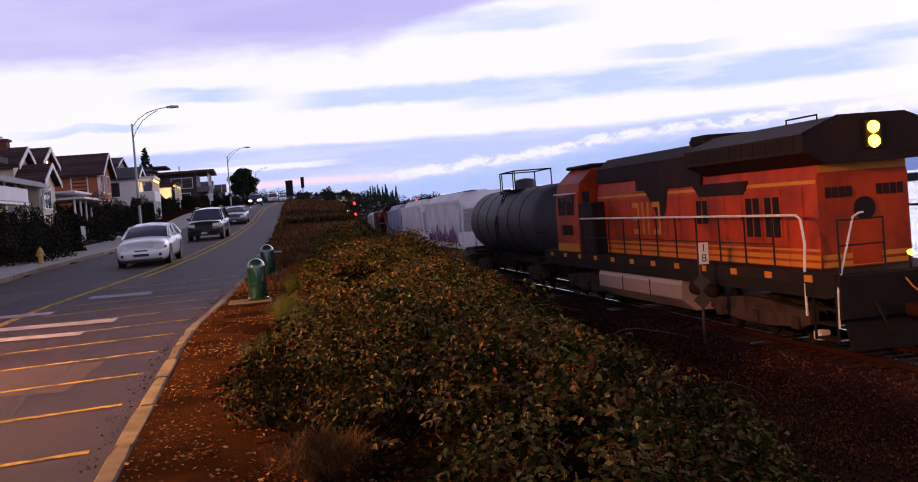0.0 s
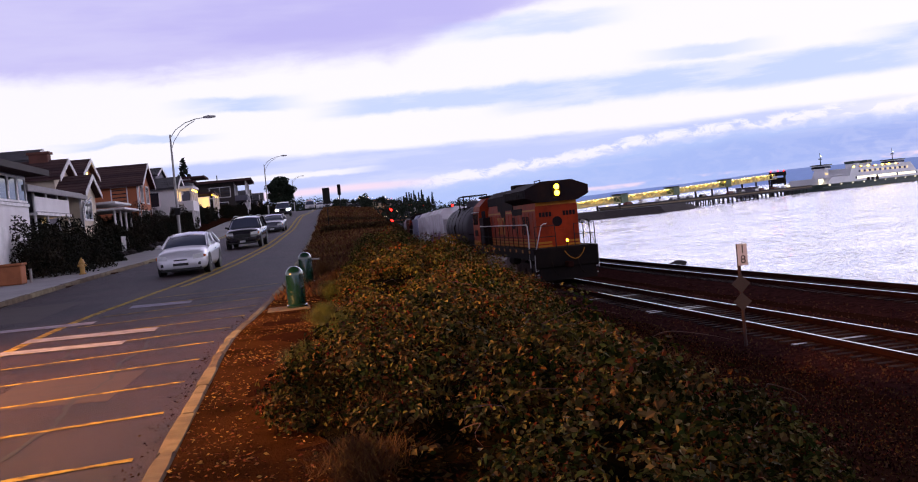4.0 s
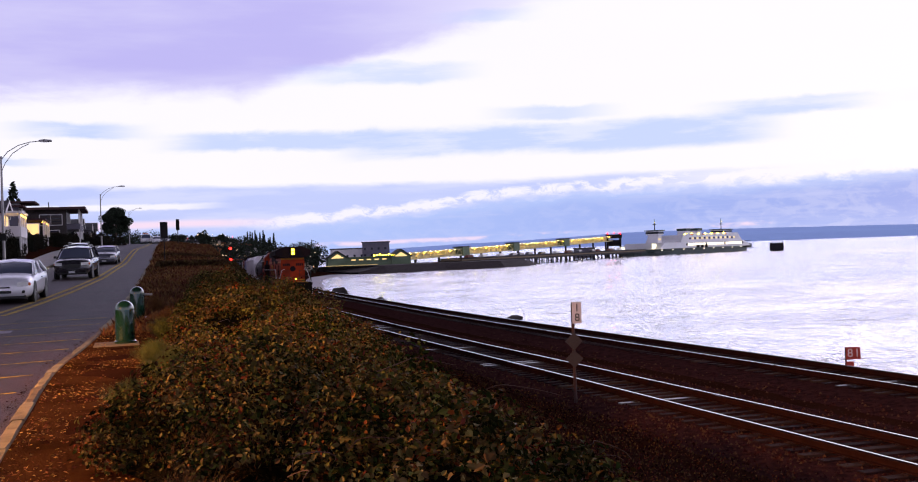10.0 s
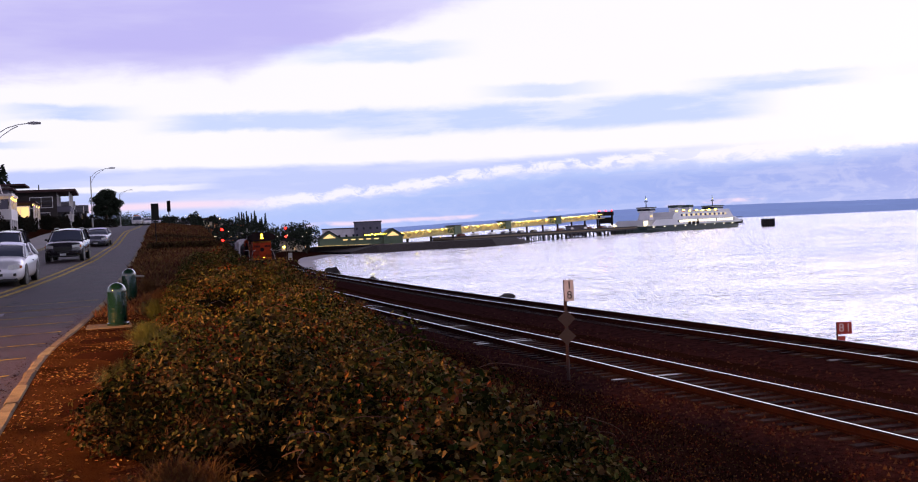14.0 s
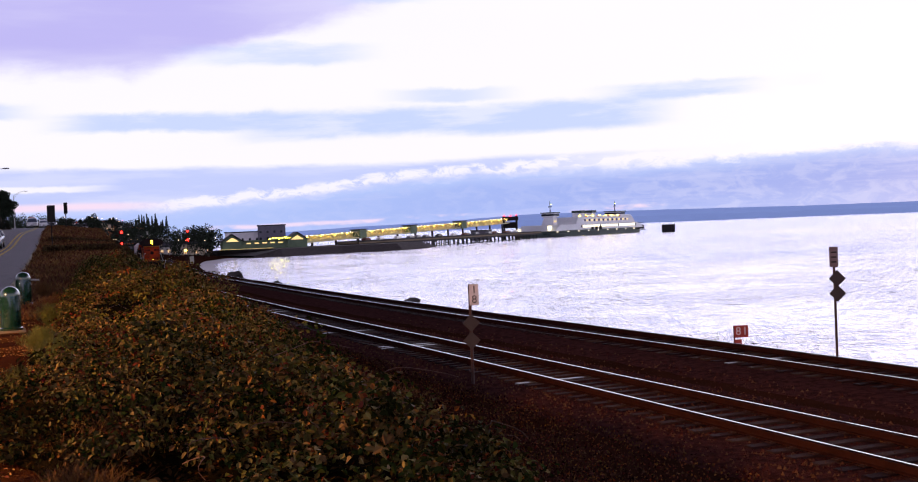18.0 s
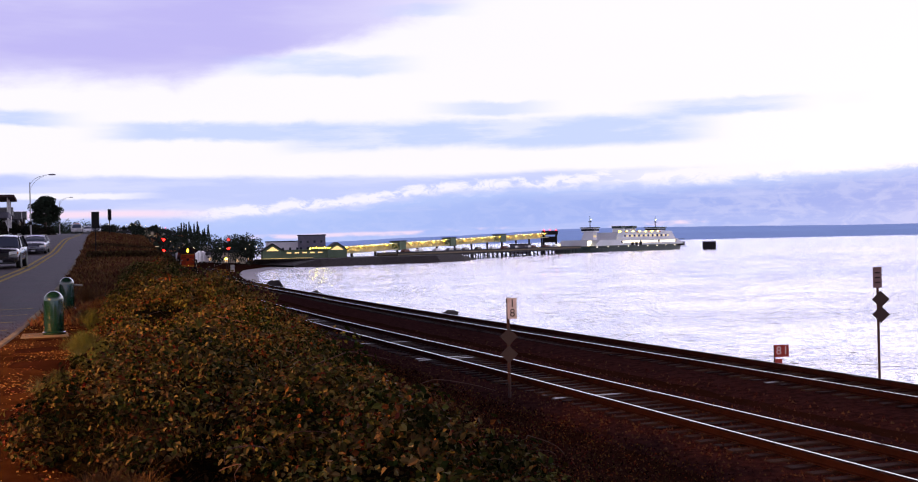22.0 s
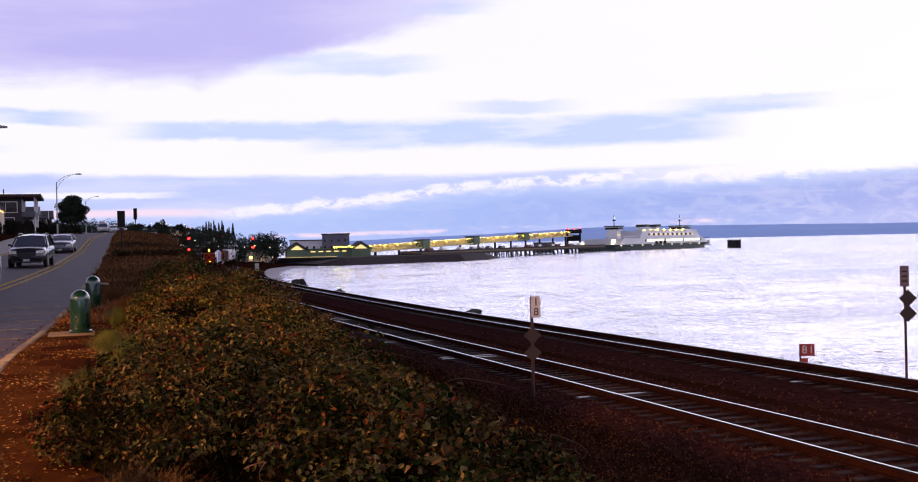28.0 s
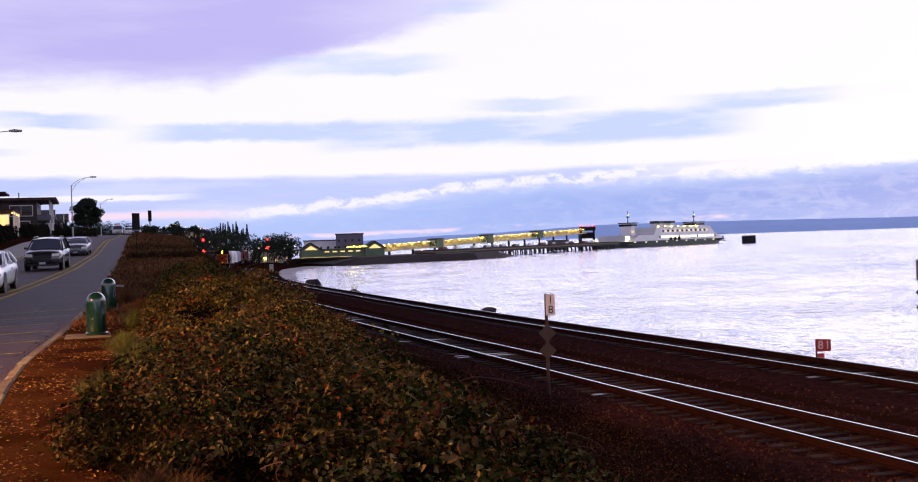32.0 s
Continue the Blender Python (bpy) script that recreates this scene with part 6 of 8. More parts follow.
def gable_roof(parent, x0, x1, y0, y1, ze, zr, material, over=0.45, name="roof"):
    """Ridge along x."""
    ym = (y0 + y1) / 2
    t = 0.16
    k = (zr - ze) / (ym - y0)
    def slope(bm):
        ya, yb = y0 - over, y1 + over
        za = ze - over * k
        add_prism(bm, [(ya, za), (ym, zr), (yb, za), (yb, za + t), (ym, zr + t), (ya, za + t)], "x", x0 - over, x1 + over)
    rf = quick(name, material, parent, slope, "dark shingle roof")
    def barge(bm):
        ya, yb = y0 - over, y1 + over
        za = ze - over * k
        add_prism(bm, [(ya, za - 0.1), (ym, zr - 0.1), (yb, za - 0.1), (yb, za + t + 0.02), (ym, zr + t + 0.02), (ya, za + t + 0.02)], "x", x1 + over, x1 + over + 0.04)
    quick("barge_board", "house_trim", rf, barge, "white barge board")
    # courses of shingles on the slope that faces the camera
    n = max(4, int((ym - y0) / 0.35))
    for i in range(n):
        f0, f1 = i / n, (i + 1) / n
        ya, yb = y0 - over + (ym - y0 + over) * f0, y0 - over + (ym - y0 + over) * f1
        za, zb = ze - over * k + (ya - y0 + over) * k + t, ze - over * k + (yb - y0 + over) * k + t
        quick("shingle_course", material, rf, lambda bm: add_prism(bm, [(ya, za + 0.03), (yb, zb + 0.005), (yb, zb - 0.03), (ya, za - 0.03)], "x", x0 - over + 0.02, x1 + over - 0.02))
    return rf


def gable_wall(bm, x0, x1, y0, y1, z0, ze, zr):
    add_prism(bm, [(y0, z0), (y1, z0), (y1, ze), ((y0 + y1) / 2, zr), (y0, ze)], "x", x0, x1)


def clapboards(parent, x, y0, y1, z0, z1, material, step=0.28):
    """Boards on the wall that faces the camera."""
    k = 0
    z = z0
    while z < z1 - 0.05:
        quick("siding_board", material, parent, lambda bm: add_prism(bm, [(y0 - 0.025, z), (y0 - 0.008, z + step - 0.01), (y0 + 0.01, z + step - 0.01), (y0 + 0.01, z)], "x", x[0], x[1]))
        z += step


def house_thing(label, xf, y):
    return thing("house", label, "house", "houses along the road", pose(xf, y, float(ground_z(xf, y)) - (0.02 if y < 96 else 0.42)))


def houses():
    # house at the edge of the view, with a window corner
    h = house_thing("white house with dark corner windows and a low roof", -10.5, 41.0)
    box_part("wall", "wall_white", h, -10, 0, 0, 8.2, 0, 3.05)
    box_part("upper_wall", "wall_grey", h, -10, -0.05, 0.05, 8.15, 3.05, 4.25)
    clapboards(h, (-10, 0), 0, 8.2, 0.1, 3.0, "wall_white")
    box_part("roof", "roof_brown", h, -10.6, 0.75, -0.6, 9.1, 4.25, 4.45, label="low dark roof with deep eaves")
    box_part("fascia", "wall_dark", h, 0.75, 0.79, -0.6, 9.1, 4.22, 4.47)
    for k in range(5):
        window_unit(h, "x", 0.6 + 1.52 * k, 1.9 + 1.52 * k, 3.2, 4.1, -0.05, bars=0)
    box_part("belt_board", "house_trim", h, 0.0, 0.06, 0, 8.2, 2.95, 3.08)
    box_part("garage_door", "house_trim", h, -0.02, 0.05, 1.0, 4.0, 0.1, 2.1)

    # brown roofed house: two upper gables, a cream bay under a lower gable, a long lean-to with a balcony
    h = house_thing("cream house with dark brown gables, a chimney and a long balcony", -11.0, 60.0)
    quick("wall", "wall_cream", h, lambda bm: gable_wall(bm, -10, -0.9, 2.5, 7.3, 0, 4.3, 5.2))
    gable_roof(h, -10, -0.9, 2.5, 7.3, 4.3, 5.25, "roof_brown", 0.4)
    quick("rear_gable_wall", "wall_brown", h, lambda bm: gable_wall(bm, -9, -0.9, 10.0, 15.2, 0, 4.8, 5.7))
    gable_roof(h, -9, -0.9, 10.0, 15.2, 4.8, 5.72, "roof_brown", 0.35, "rear_roof")
    quick("front_bay_wall", "wall_cream", h, lambda bm: gable_wall(bm, -0.85, 0.4, 2.2, 6.8, 0, 3.35, 4.2))
    gable_roof(h, -2.2, 0.4, 2.2, 6.8, 3.35, 4.25, "roof_brown", 0.35, "bay_roof")
    window_unit(h, "x", 3.0, 5.2, 1.95, 2.95, 0.4, bars=1)
    window_unit(h, "x", 3.4, 5.4, 0.35, 0.8, 0.4, bars=3)
    window_unit(h, "x", 2.6, 3.0, 2.0, 2.9, 0.4, bars=0)
    box_part("corner_board", "house_trim", h, 0.3, 0.43, 2.17, 2.3, 0, 3.35)
    tube_part("downpipe", "galv", h, [(0.75, 3.3, 3.1), (0.55, 2.4, 2.75), (0.46, 2.12, 2.5), (0.46, 2.12, 0.1)], 0.04, 6)
    window_unit(h, "x", 10.8, 11.8, 1.2, 2.6, -0.9)
    window_unit(h, "x", 12.8, 14.0, 1.2, 2.6, -0.9)
    box_part("gable_light", "lamp_white", h, -0.88, -0.8, 12.5, 12.7, 4.9, 5.05, label="small lamp under the gable")
    ch = box_part("chimney", "brick", h, -2.5, -1.5, 4.5, 5.4, 4.6, 5.75, 0.02, "brick chimney")
    box_part("chimney_cap", "brick", ch, -2.6, -1.4, 4.4, 5.5, 5.75, 5.87)
    # trellis porch past the bay
    for q, z in ((0.0, 2.85), (0.5, 2.45)):
        box_part("porch_roof", "house_trim", h, -0.85, 1.3 + q, 8.2, 15.6, z, z + 0.13, 0.02, "white flat porch beam")
    for y in (8.5, 10.8, 13.1, 15.4):
        tube_part("porch_post", "house_trim", h, [(1.15, y, 0), (1.15, y, 2.45)], 0.07)
    window_unit(h, "x", 7.9, 9.3, 1.4, 2.5, -0.86, bars=0)
    # lean-to: dark shake roof, pale fascia, white balcony front
    quick("side_roof", "roof_brown", h, lambda bm: add_prism(bm, [(-4.0, 4.15), (0.45, 3.14), (0.45, 3.26), (-4.0, 4.3)], "y", -11.0, 2.1), "dark shake lean-to roof")
    box_part("gutter", "walkway", h, 0.45, 0.6, -11.0, 3.2, 3.0, 3.27, 0.02, "pale grey gutter board")
    box_part("side_wall", "wall_grey", h, -6, -0.75, -10.6, 2.1, 0, 3.3)
    box_part("balcony", "wall_white", h, 0.2, 0.34, -8.6, -0.9, 2.2, 2.86, 0.02, "white balcony front")
    box_part("balcony_floor", "house_trim", h, -0.75, 0.4, -8.7, -0.8, 2.04, 2.16)
    for k in range(4):
        tube_part("balcony_post", "house_trim", h, [(0.27, -8.6 + 2.56 * k, 0), (0.27, -8.6 + 2.56 * k, 3.1)], 0.06)
    window_unit(h, "x", -2.6, -1.0, 1.35, 1.95, -0.75, "lit_window", bars=0)
    window_unit(h, "x", -7.4, -5.4, 0.8, 1.9, -0.75)
    for k in range(5):
        tube_part("fence_picket", "house_trim", h, [(2.0, 4.4 + 0.3 * k, 0), (2.0, 4.4 + 0.3 * k, 0.85)], 0.05, 5)

    # orange brown gabled house
    h = house_thing("orange-brown sided house with a gabled roof and blue-grey windows", -11.0, 90.0)
    quick("wall", "wall_brown", h, lambda bm: gable_wall(bm, -9, 0, 0, 7.6, 0, 4.1, 5.7))
    clapboards(h, (-9, 0), 0, 7.6, 0.1, 4.15, "wall_brown")
    gable_roof(h, -9, 0, 0, 7.6, 4.1, 5.7, "roof_brown")
    window_unit(h, "y", -2.0, -0.9, 2.7, 3.9, 0.0, bars=0)
    window_unit(h, "y", -2.0, -0.9, 0.6, 1.9, 0.0, bars=0)
    window_unit(h, "y", -6.2, -4.6, 2.7, 3.8, 0.0)
    for y0 in (1.0, 4.6):
        window_unit(h, "x", y0, y0 + 1.6, 2.7, 4.0, 0.0)
        window_unit(h, "x", y0, y0 + 1.6, 0.6, 2.0, 0.0)
    ch = box_part("chimney", "brick", h, -6.8, -6.0, 3.2, 4.0, 5.3, 6.5, 0.02)
    box_part("chimney_cap", "brick", ch, -6.9, -5.9, 3.1, 4.1, 6.5, 6.6)
    box_part("corner_board", "house_trim", h, -0.12, 0.03, -0.03, 0.14, 0, 4.2)
    box_part("front_door", "wall_dark", h, -0.02, 0.05, 3.2, 4.1, 0.2, 2.2)

    # white house with a lit balcony
    h = house_thing("white house with a balcony and a string of warm lights", -9.4, 102.0)
    quick("wall", "wall_white", h, lambda bm: gable_wall(bm, -8, 0, 0, 7.0, 0, 4.1, 5.1))
    gable_roof(h, -8, 0, 0, 7.0, 4.1, 5.1, "roof_grey", 0.35)
    box_part("balcony", "wall_white", h, 0, 1.5, 0.3, 6.8, 2.0, 2.9, 0.02, "white balcony front")
    for y in (0.4, 2.5, 4.6, 6.6):
        tube_part("balcony_post", "house_trim", h, [(1.4, y, 0), (1.4, y, 4.1)], 0.09)
    box_part("balcony_beam", "house_trim", h, 0, 1.6, 0.2, 6.9, 4.0, 4.2)
    for y in (0.9, 3.6):
        window_unit(h, "x", y, y + 1.8, 2.9, 3.9, 0.0, "lit_window")
        window_unit(h, "x", y, y + 1.8, 0.5, 1.8, 0.0)
    for k in range(6):
        quick("string_light", "lamp_warm", h, lambda bm: add_turned(bm, [(0.03, 3.76), (0.07, 3.82), (0.03, 3.9)], 8, (1.45, 0.5 + 1.15 * k, 0.0)), "warm string light")
    window_unit(h, "y", -3.0, -1.4, 2.6, 3.8, 0.0)

    # house with a brightly lit porch
    h = house_thing("dark flat-roofed house with a brightly lit coloured porch", -9.3, 132.0)
    box_part("wall", "wall_grey", h, -8, -1.2, 0, 10, 0, 4.7)
    box_part("upper_wall", "wall_white", h, -6, -1.4, 4.2, 9.5, 4.7, 5.3)
    box_part("roof", "roof_brown", h, -8.5, 0.4, 3.4, 10.6, 5.3, 5.5, label="slanting dark roof")
    box_part("roof", "roof_brown", h, -8.4, -0.6, -0.4, 4.4, 4.7, 4.9)
    box_part("porch_roof", "roof_brown", h, -1.2, 1.6, -0.2, 10.2, 3.2, 3.4, 0.02)
    for y in (0.1, 3.3, 6.6, 9.9):
        tube_part("porch_post", "house_trim", h, [(1.4, y, 0), (1.4, y, 3.2)], 0.09)
    for k in range(3):
        window_unit(h, "x", 0.4 + 3.3 * k, 2.8 + 3.3 * k, 0.9, 2.9, -1.2, "lit_window")
    for k in range(10):
        quick("porch_lamp", "lit_pink" if k in (3, 4, 5) else "lamp_warm", h, lambda bm: add_turned(bm, [(0.03, 2.9), (0.08, 2.98), (0.03, 3.08)], 8, (1.3, 0.4 + 1.03 * k, 0)), "coloured porch light")
    window_unit(h, "y", -0.9, 0.9, 1.1, 2.8, 0.02, "lit_window")
    window_unit(h, "x", 5.0, 8.6, 3.7, 4.5, -1.2)
    window_unit(h, "y", -6.5, -2.0, 3.4, 4.4, 0.0)
    box_part("deck_rail", "house_trim", h, 1.3, 1.42, 0, 10, 0.8, 0.95)

    # dark flat modern house
    h = house_thing("dark timber house with a wide flat overhanging roof", -7.0, 168.0)
    box_part("wall", "wall_dark", h, -9, 0, 0, 14, 0, 5.3)
    clapboards(h, (-9, 0), 0, 14, 0.1, 5.2, "wall_dark", 0.45)
    box_part("roof", "roof_brown", h, -10, 2.6, -1.2, 15, 5.3, 5.65, label="wide flat dark roof")
    box_part("balcony", "wall_grey", h, 0, 1.8, 0.5, 13.5, 2.5, 3.3)
    for y in (0.6, 7.0, 13.4):
        tube_part("roof_post", "house_trim", h, [(1.7, y, 0), (1.7, y, 5.3)], 0.1)
    for k in range(4):
        window_unit(h, "x", 0.8 + 3.2 * k, 3.2 + 3.2 * k, 3.4, 4.9, 0.0)
    window_unit(h, "y", -4.0, -1.0, 1.0, 2.4, 0.0)
    window_unit(h, "y", -3.5, -0.6, 3.2, 4.6, 0.0)
    for x, t in ((-7, 7.0), (-2.5, 6.6)):
        tube_part("roof_vent", "dark_metal", h, [(x, 4, 5.6), (x, 4, t)], 0.07)

    # smaller houses towards the crest
    for k, (x, y, w, zz, ma) in enumerate(((-5.6, 190, 8, 4.4, "wall_white"), (-4.6, 203, 8, 3.9, "wall_grey"), (-4.0, 216, 8, 4.2, "wall_dark"), (-16, 150, 12, 6.6, "wall_grey"), (-21, 100, 10, 7.4, "wall_brown"))):
        h = house_thing("small house with a dark roof near the crest" if k < 3 else "house behind the first row with a dark roof", x, y)
        quick("wall", ma, h, lambda bm: gable_wall(bm, -8, 0, 0, w, 0, zz - 1.2, zz))
        gable_roof(h, -8, 0, 0, w, zz - 1.2, zz, "roof_grey", 0.3)
        for q in (0.8, w - 2.6):
            window_unit(h, "x", q, q + 1.6, 1.0, 2.4, 0.0, "lit_window" if k % 2 else "glass")
        window_unit(h, "y", -3, -1.2, 1.0, 2.4, 0.0)


houses()


# ---------------------------------------------------------------- plants
def leaf_cloud(name, x, y, z, size, material, label, category, seed, tilt=0.9, long=1.5):
    """Bent leaves of two triangles each at the given places."""
    rng = np.random.default_rng(seed)
    n = len(x)
    a = rng.uniform(0, 2 * np.pi, n)
    t = rng.normal(0, tilt, n)
    roll = rng.normal(0, 0.7, n)
    d = np.stack([np.cos(a) * np.cos(t), np.sin(a) * np.cos(t), np.sin(t)], -1)
    s = np.stack([-np.sin(a) * np.cos(roll), np.cos(a) * np.cos(roll), np.sin(roll)], -1)
    up = np.cross(d, s)
    c = np.stack([x, y, z], -1)
    L = (size * long * rng.uniform(0.7, 1.3, n))[:, None]
    w = (size * rng.uniform(0.4, 0.6, n))[:, None]
    v = np.stack([c - d * L * 0.5, c + s * w + up * w * 0.25, c + d * L * 0.5, c - s * w + up * w * 0.25], 1).reshape(-1, 3)
    f = []
    for i in range(n):
        o = 4 * i
        f += [(o, o + 1, o + 2), (o, o + 2, o + 3)]
    return from_arrays(name, v, f, material, label, category, "stuff")


bush_l = along([(3, 0.8), (6.5, 0.55), (8.2, -0.05), (10, -0.4), (11.5, -0.15), (15, 0.6), (23, 0.85), (30, 1.6), (60, 4.0)], 0.6)
bush_r = along([(2, 2.0), (5, 2.8), (8, 3.6), (12, 4.5), (16, 5.3), (21, 6.3), (26, 7.1), (32, 7.9), (44, 8.6), (60, 9.4)], 1.0)


def mound(x, y):
    """Height of the bramble's skin over the ground."""
    l, r = bush_l(y), bush_r(y)
    u = np.clip((x - l) / (r - l), 0, 1)
    dome = np.sin(np.pi * u ** 0.8) ** 0.6
    lump = 0.6 * lattice(x / 0.9, y / 1.2, 1) + 0.4 * lattice(x / 0.35, y / 0.45, 2)
    return dome * (0.16 + 1.12 * lump) * np.clip((y - 2) / 3, 0.3, 1) * (1 + 0.75 * np.exp(-((y - 29) / 8) ** 2))


def leaflets(name, c, out, size, material, label, category, seed):
    """Pointed leaflets folded along the midrib, six corners each, that face outwards from their shoot."""
    rng = np.random.default_rng(seed)
    n = len(c)
    nrm = out + rng.normal(0, 0.42, (n, 3))
    nrm /= np.linalg.norm(nrm, axis=1)[:, None]
    d = rng.normal(size=(n, 3)) + np.array((0, 0, -0.35))
    d -= nrm * np.sum(d * nrm, axis=1)[:, None]
    d /= np.linalg.norm(d, axis=1)[:, None]
    s = np.cross(nrm, d)
    L = (size * rng.uniform(0.75, 1.25, n))[:, None]
    w = L * rng.uniform(0.30, 0.40, n)[:, None]
    fold = w * rng.uniform(0.15, 0.5, n)[:, None]
    droop = L * rng.uniform(0.0, 0.25, n)[:, None]
    v = np.stack([c - d * L * 0.5, c - d * L * 0.12 + s * w + nrm * fold, c + d * L * 0.22 + s * w * 0.8 + nrm * (fold - droop * 0.4), c + d * L * 0.55 - nrm * droop,
                  c + d * L * 0.22 - s * w * 0.8 + nrm * (fold - droop * 0.4), c - d * L * 0.12 - s * w + nrm * fold], 1).reshape(-1, 3)
    f = []
    for i in range(n):
        o = 6 * i
        f += [(o, o + 1, o + 2, o + 3), (o, o + 3, o + 4, o + 5)]
    return from_arrays(name, v, f, material, label, category, "stuff")


def brambles():
    rng = np.random.default_rng(21)
    # rounded sprays of leaves at the shoot tips, with dark hollows between them
    n = 12500
    y = 3.4 + 47 * rng.random(n) ** 1.6
    u = rng.random(n)
    x = bush_l(y) + (bush_r(y) - bush_l(y)) * u
    patchy = 0.5 * lattice(x / 0.8, y / 1.1, 1) + 0.5 * lattice(x / 0.4, y / 0.55, 6)
    keep = rng.random(n) < np.clip((patchy - 0.37 + 0.1 * np.clip((y - 14) / 12, 0, 1)) * 5.0, 0.04, 1)
    x, y, u = x[keep], y[keep], u[keep]
    n = len(x)
    base = ground_z(x, y) + mound(x, y) * rng.uniform(0.72, 1.02, n) - 0.04
    rad = rng.uniform(0.08, 0.19, n) * (0.8 + 0.022 * y)
    m = 19
    a = rng.uniform(0, 6.283, (n, m))
    h = rng.uniform(-0.15, 1.0, (n, m))
    q = np.sqrt(np.clip(1 - h * h, 0, 1))
    out = np.stack([np.cos(a) * q, np.sin(a) * q, h], -1)
    k = (rad[:, None] * rng.uniform(0.55, 1.1, (n, m)))[..., None]
    c = np.stack([x, y, base], -1)[:, None, :] + out * k * np.array((1.15, 1.15, 0.8))
    size = np.repeat((0.034 + 0.0009 * y) * rng.uniform(0.75, 1.2, n), m)
    c, out = c.reshape(-1, 3), (out * np.array((0.8, 0.8, 1.0)) + np.array((0, 0, 0.35))).reshape(-1, 3)
    # each shoot has its own leaf colour, with odd ones among them
    # Pale and dark tones also carry lit and unlit contrast in their colour.
    tone = rng.random(n)
    kind = np.where(tone < 0.40, 0, np.where(tone < 0.62, 1, np.where(tone < 0.92 - 0.16 * np.clip(u - 0.55, 0, 1) * 2, 2, 3)))
    kind = np.repeat(kind, m)
    odd = rng.random(len(kind)) < 0.22
    kind = np.where(odd, rng.choice(4, len(kind), p=[0.4, 0.25, 0.25, 0.1]), kind)
    for i, (name, material, label) in enumerate((("bramble_thicket", "leaf", "olive green bramble leaves over the bank"), ("bramble_pale_leaves", "leaf_tan", "bramble leaves coloured pale tan as if lamp-lit"),
                                                 ("bramble_undergrowth", "leaf_dark", "dark green bramble leaves in the thicket"), ("bramble_red_leaves", "leaf_red", "scattered red and orange bramble leaves"))):
        g = kind == i
        leaflets(name, c[g], out[g], size[g] * (0.85 if i == 3 else 1.0), material, label, "brambles", i + 1)
    # arching canes
    bm = bmesh.new()
    r2 = random.Random(6)
    for k in range(60):
        yy = 6 + 24 * r2.random() ** 1.5
        l, r = float(bush_l(yy)), float(bush_r(yy))
        xx = r2.uniform(l + 0.3, r - 0.5)
        a = r2.uniform(0, 6.28)
        g = float(ground_z(xx, yy))
        h = float(mound(np.array(xx), np.array(yy))) + r2.uniform(0.0, 0.10)
        ln = r2.uniform(0.25, 0.6)
        pts = [(xx + math.cos(a) * ln * q + 0.04 * math.sin(7 * q + k), yy + math.sin(a) * ln * q, g + h * 0.93 + 0.07 * math.sin(math.pi * q)) for q in np.linspace(0, 1, 9)]
        add_tube(bm, pts, 0.004, 4, 0.0015)
    tagged(part("bramble_canes", bm, "cane"), "thin reddish arching bramble canes", "brambles", "", "stuff")
    # near-black sheet for the shade between the leaves, so that the ground does not show through
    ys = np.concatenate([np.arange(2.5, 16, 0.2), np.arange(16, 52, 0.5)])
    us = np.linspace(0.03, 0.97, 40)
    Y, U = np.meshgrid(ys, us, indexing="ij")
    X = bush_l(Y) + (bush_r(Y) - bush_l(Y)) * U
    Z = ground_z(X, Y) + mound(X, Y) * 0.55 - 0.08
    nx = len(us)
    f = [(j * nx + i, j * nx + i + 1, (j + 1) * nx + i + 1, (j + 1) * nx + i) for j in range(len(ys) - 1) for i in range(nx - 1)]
    from_arrays("bramble_inner_growth", np.stack([X, Y, Z], -1).reshape(-1, 3), f, "thicket_shade", "near-black sheet for the shade inside the bramble thicket", "brambles", "stuff", True)
    # dead leaves and stems that lie on the shade sheet
    n = 16000
    y = 3 + 15 * rng.random(n) ** 1.2
    x = bush_l(y) + (bush_r(y) - bush_l(y)) * rng.random(n)
    z = ground_z(x, y) + mound(x, y) * 0.55 - 0.06
    leaf_cloud("dead_bramble_leaves", x, y, z, rng.uniform(0.012, 0.032, n), "dead_leaf", "dead brown leaves and stems under the brambles", "brambles", 8, 0.5, 2.2)


def feather_clump(name, x, y, r, h, n, material, label, seed):
    """A soft clump of thin blades that fan out from one root."""
    rng = np.random.default_rng(seed)
    a = rng.uniform(0, 6.28, n)
    out = rng.random(n) ** 0.6
    k = rng.uniform(0.15, 1.0, n)
    z0 = float(ground_z(x, y))
    bx, by = x + np.cos(a) * out * r * k, y + np.sin(a) * out * r * k
    bz = z0 + h * (0.1 + 0.85 * k * (1 - 0.45 * out ** 2))
    ln = rng.uniform(0.03, 0.08, n)
    w = 0.0035
    t = rng.normal(0, 1.3, (n, 2))
    v = np.stack([np.stack([bx - np.sin(a) * w, by + np.cos(a) * w, bz - ln], -1), np.stack([bx + np.sin(a) * w, by - np.cos(a) * w, bz - ln], -1), np.stack([bx + t[:, 0] * ln, by + t[:, 1] * ln, bz + ln * 0.6], -1)], 1)
    ob = from_arrays(name, v.reshape(-1, 3), [(3 * i, 3 * i + 1, 3 * i + 2) for i in range(n)], material, label, "weed")
    return ob


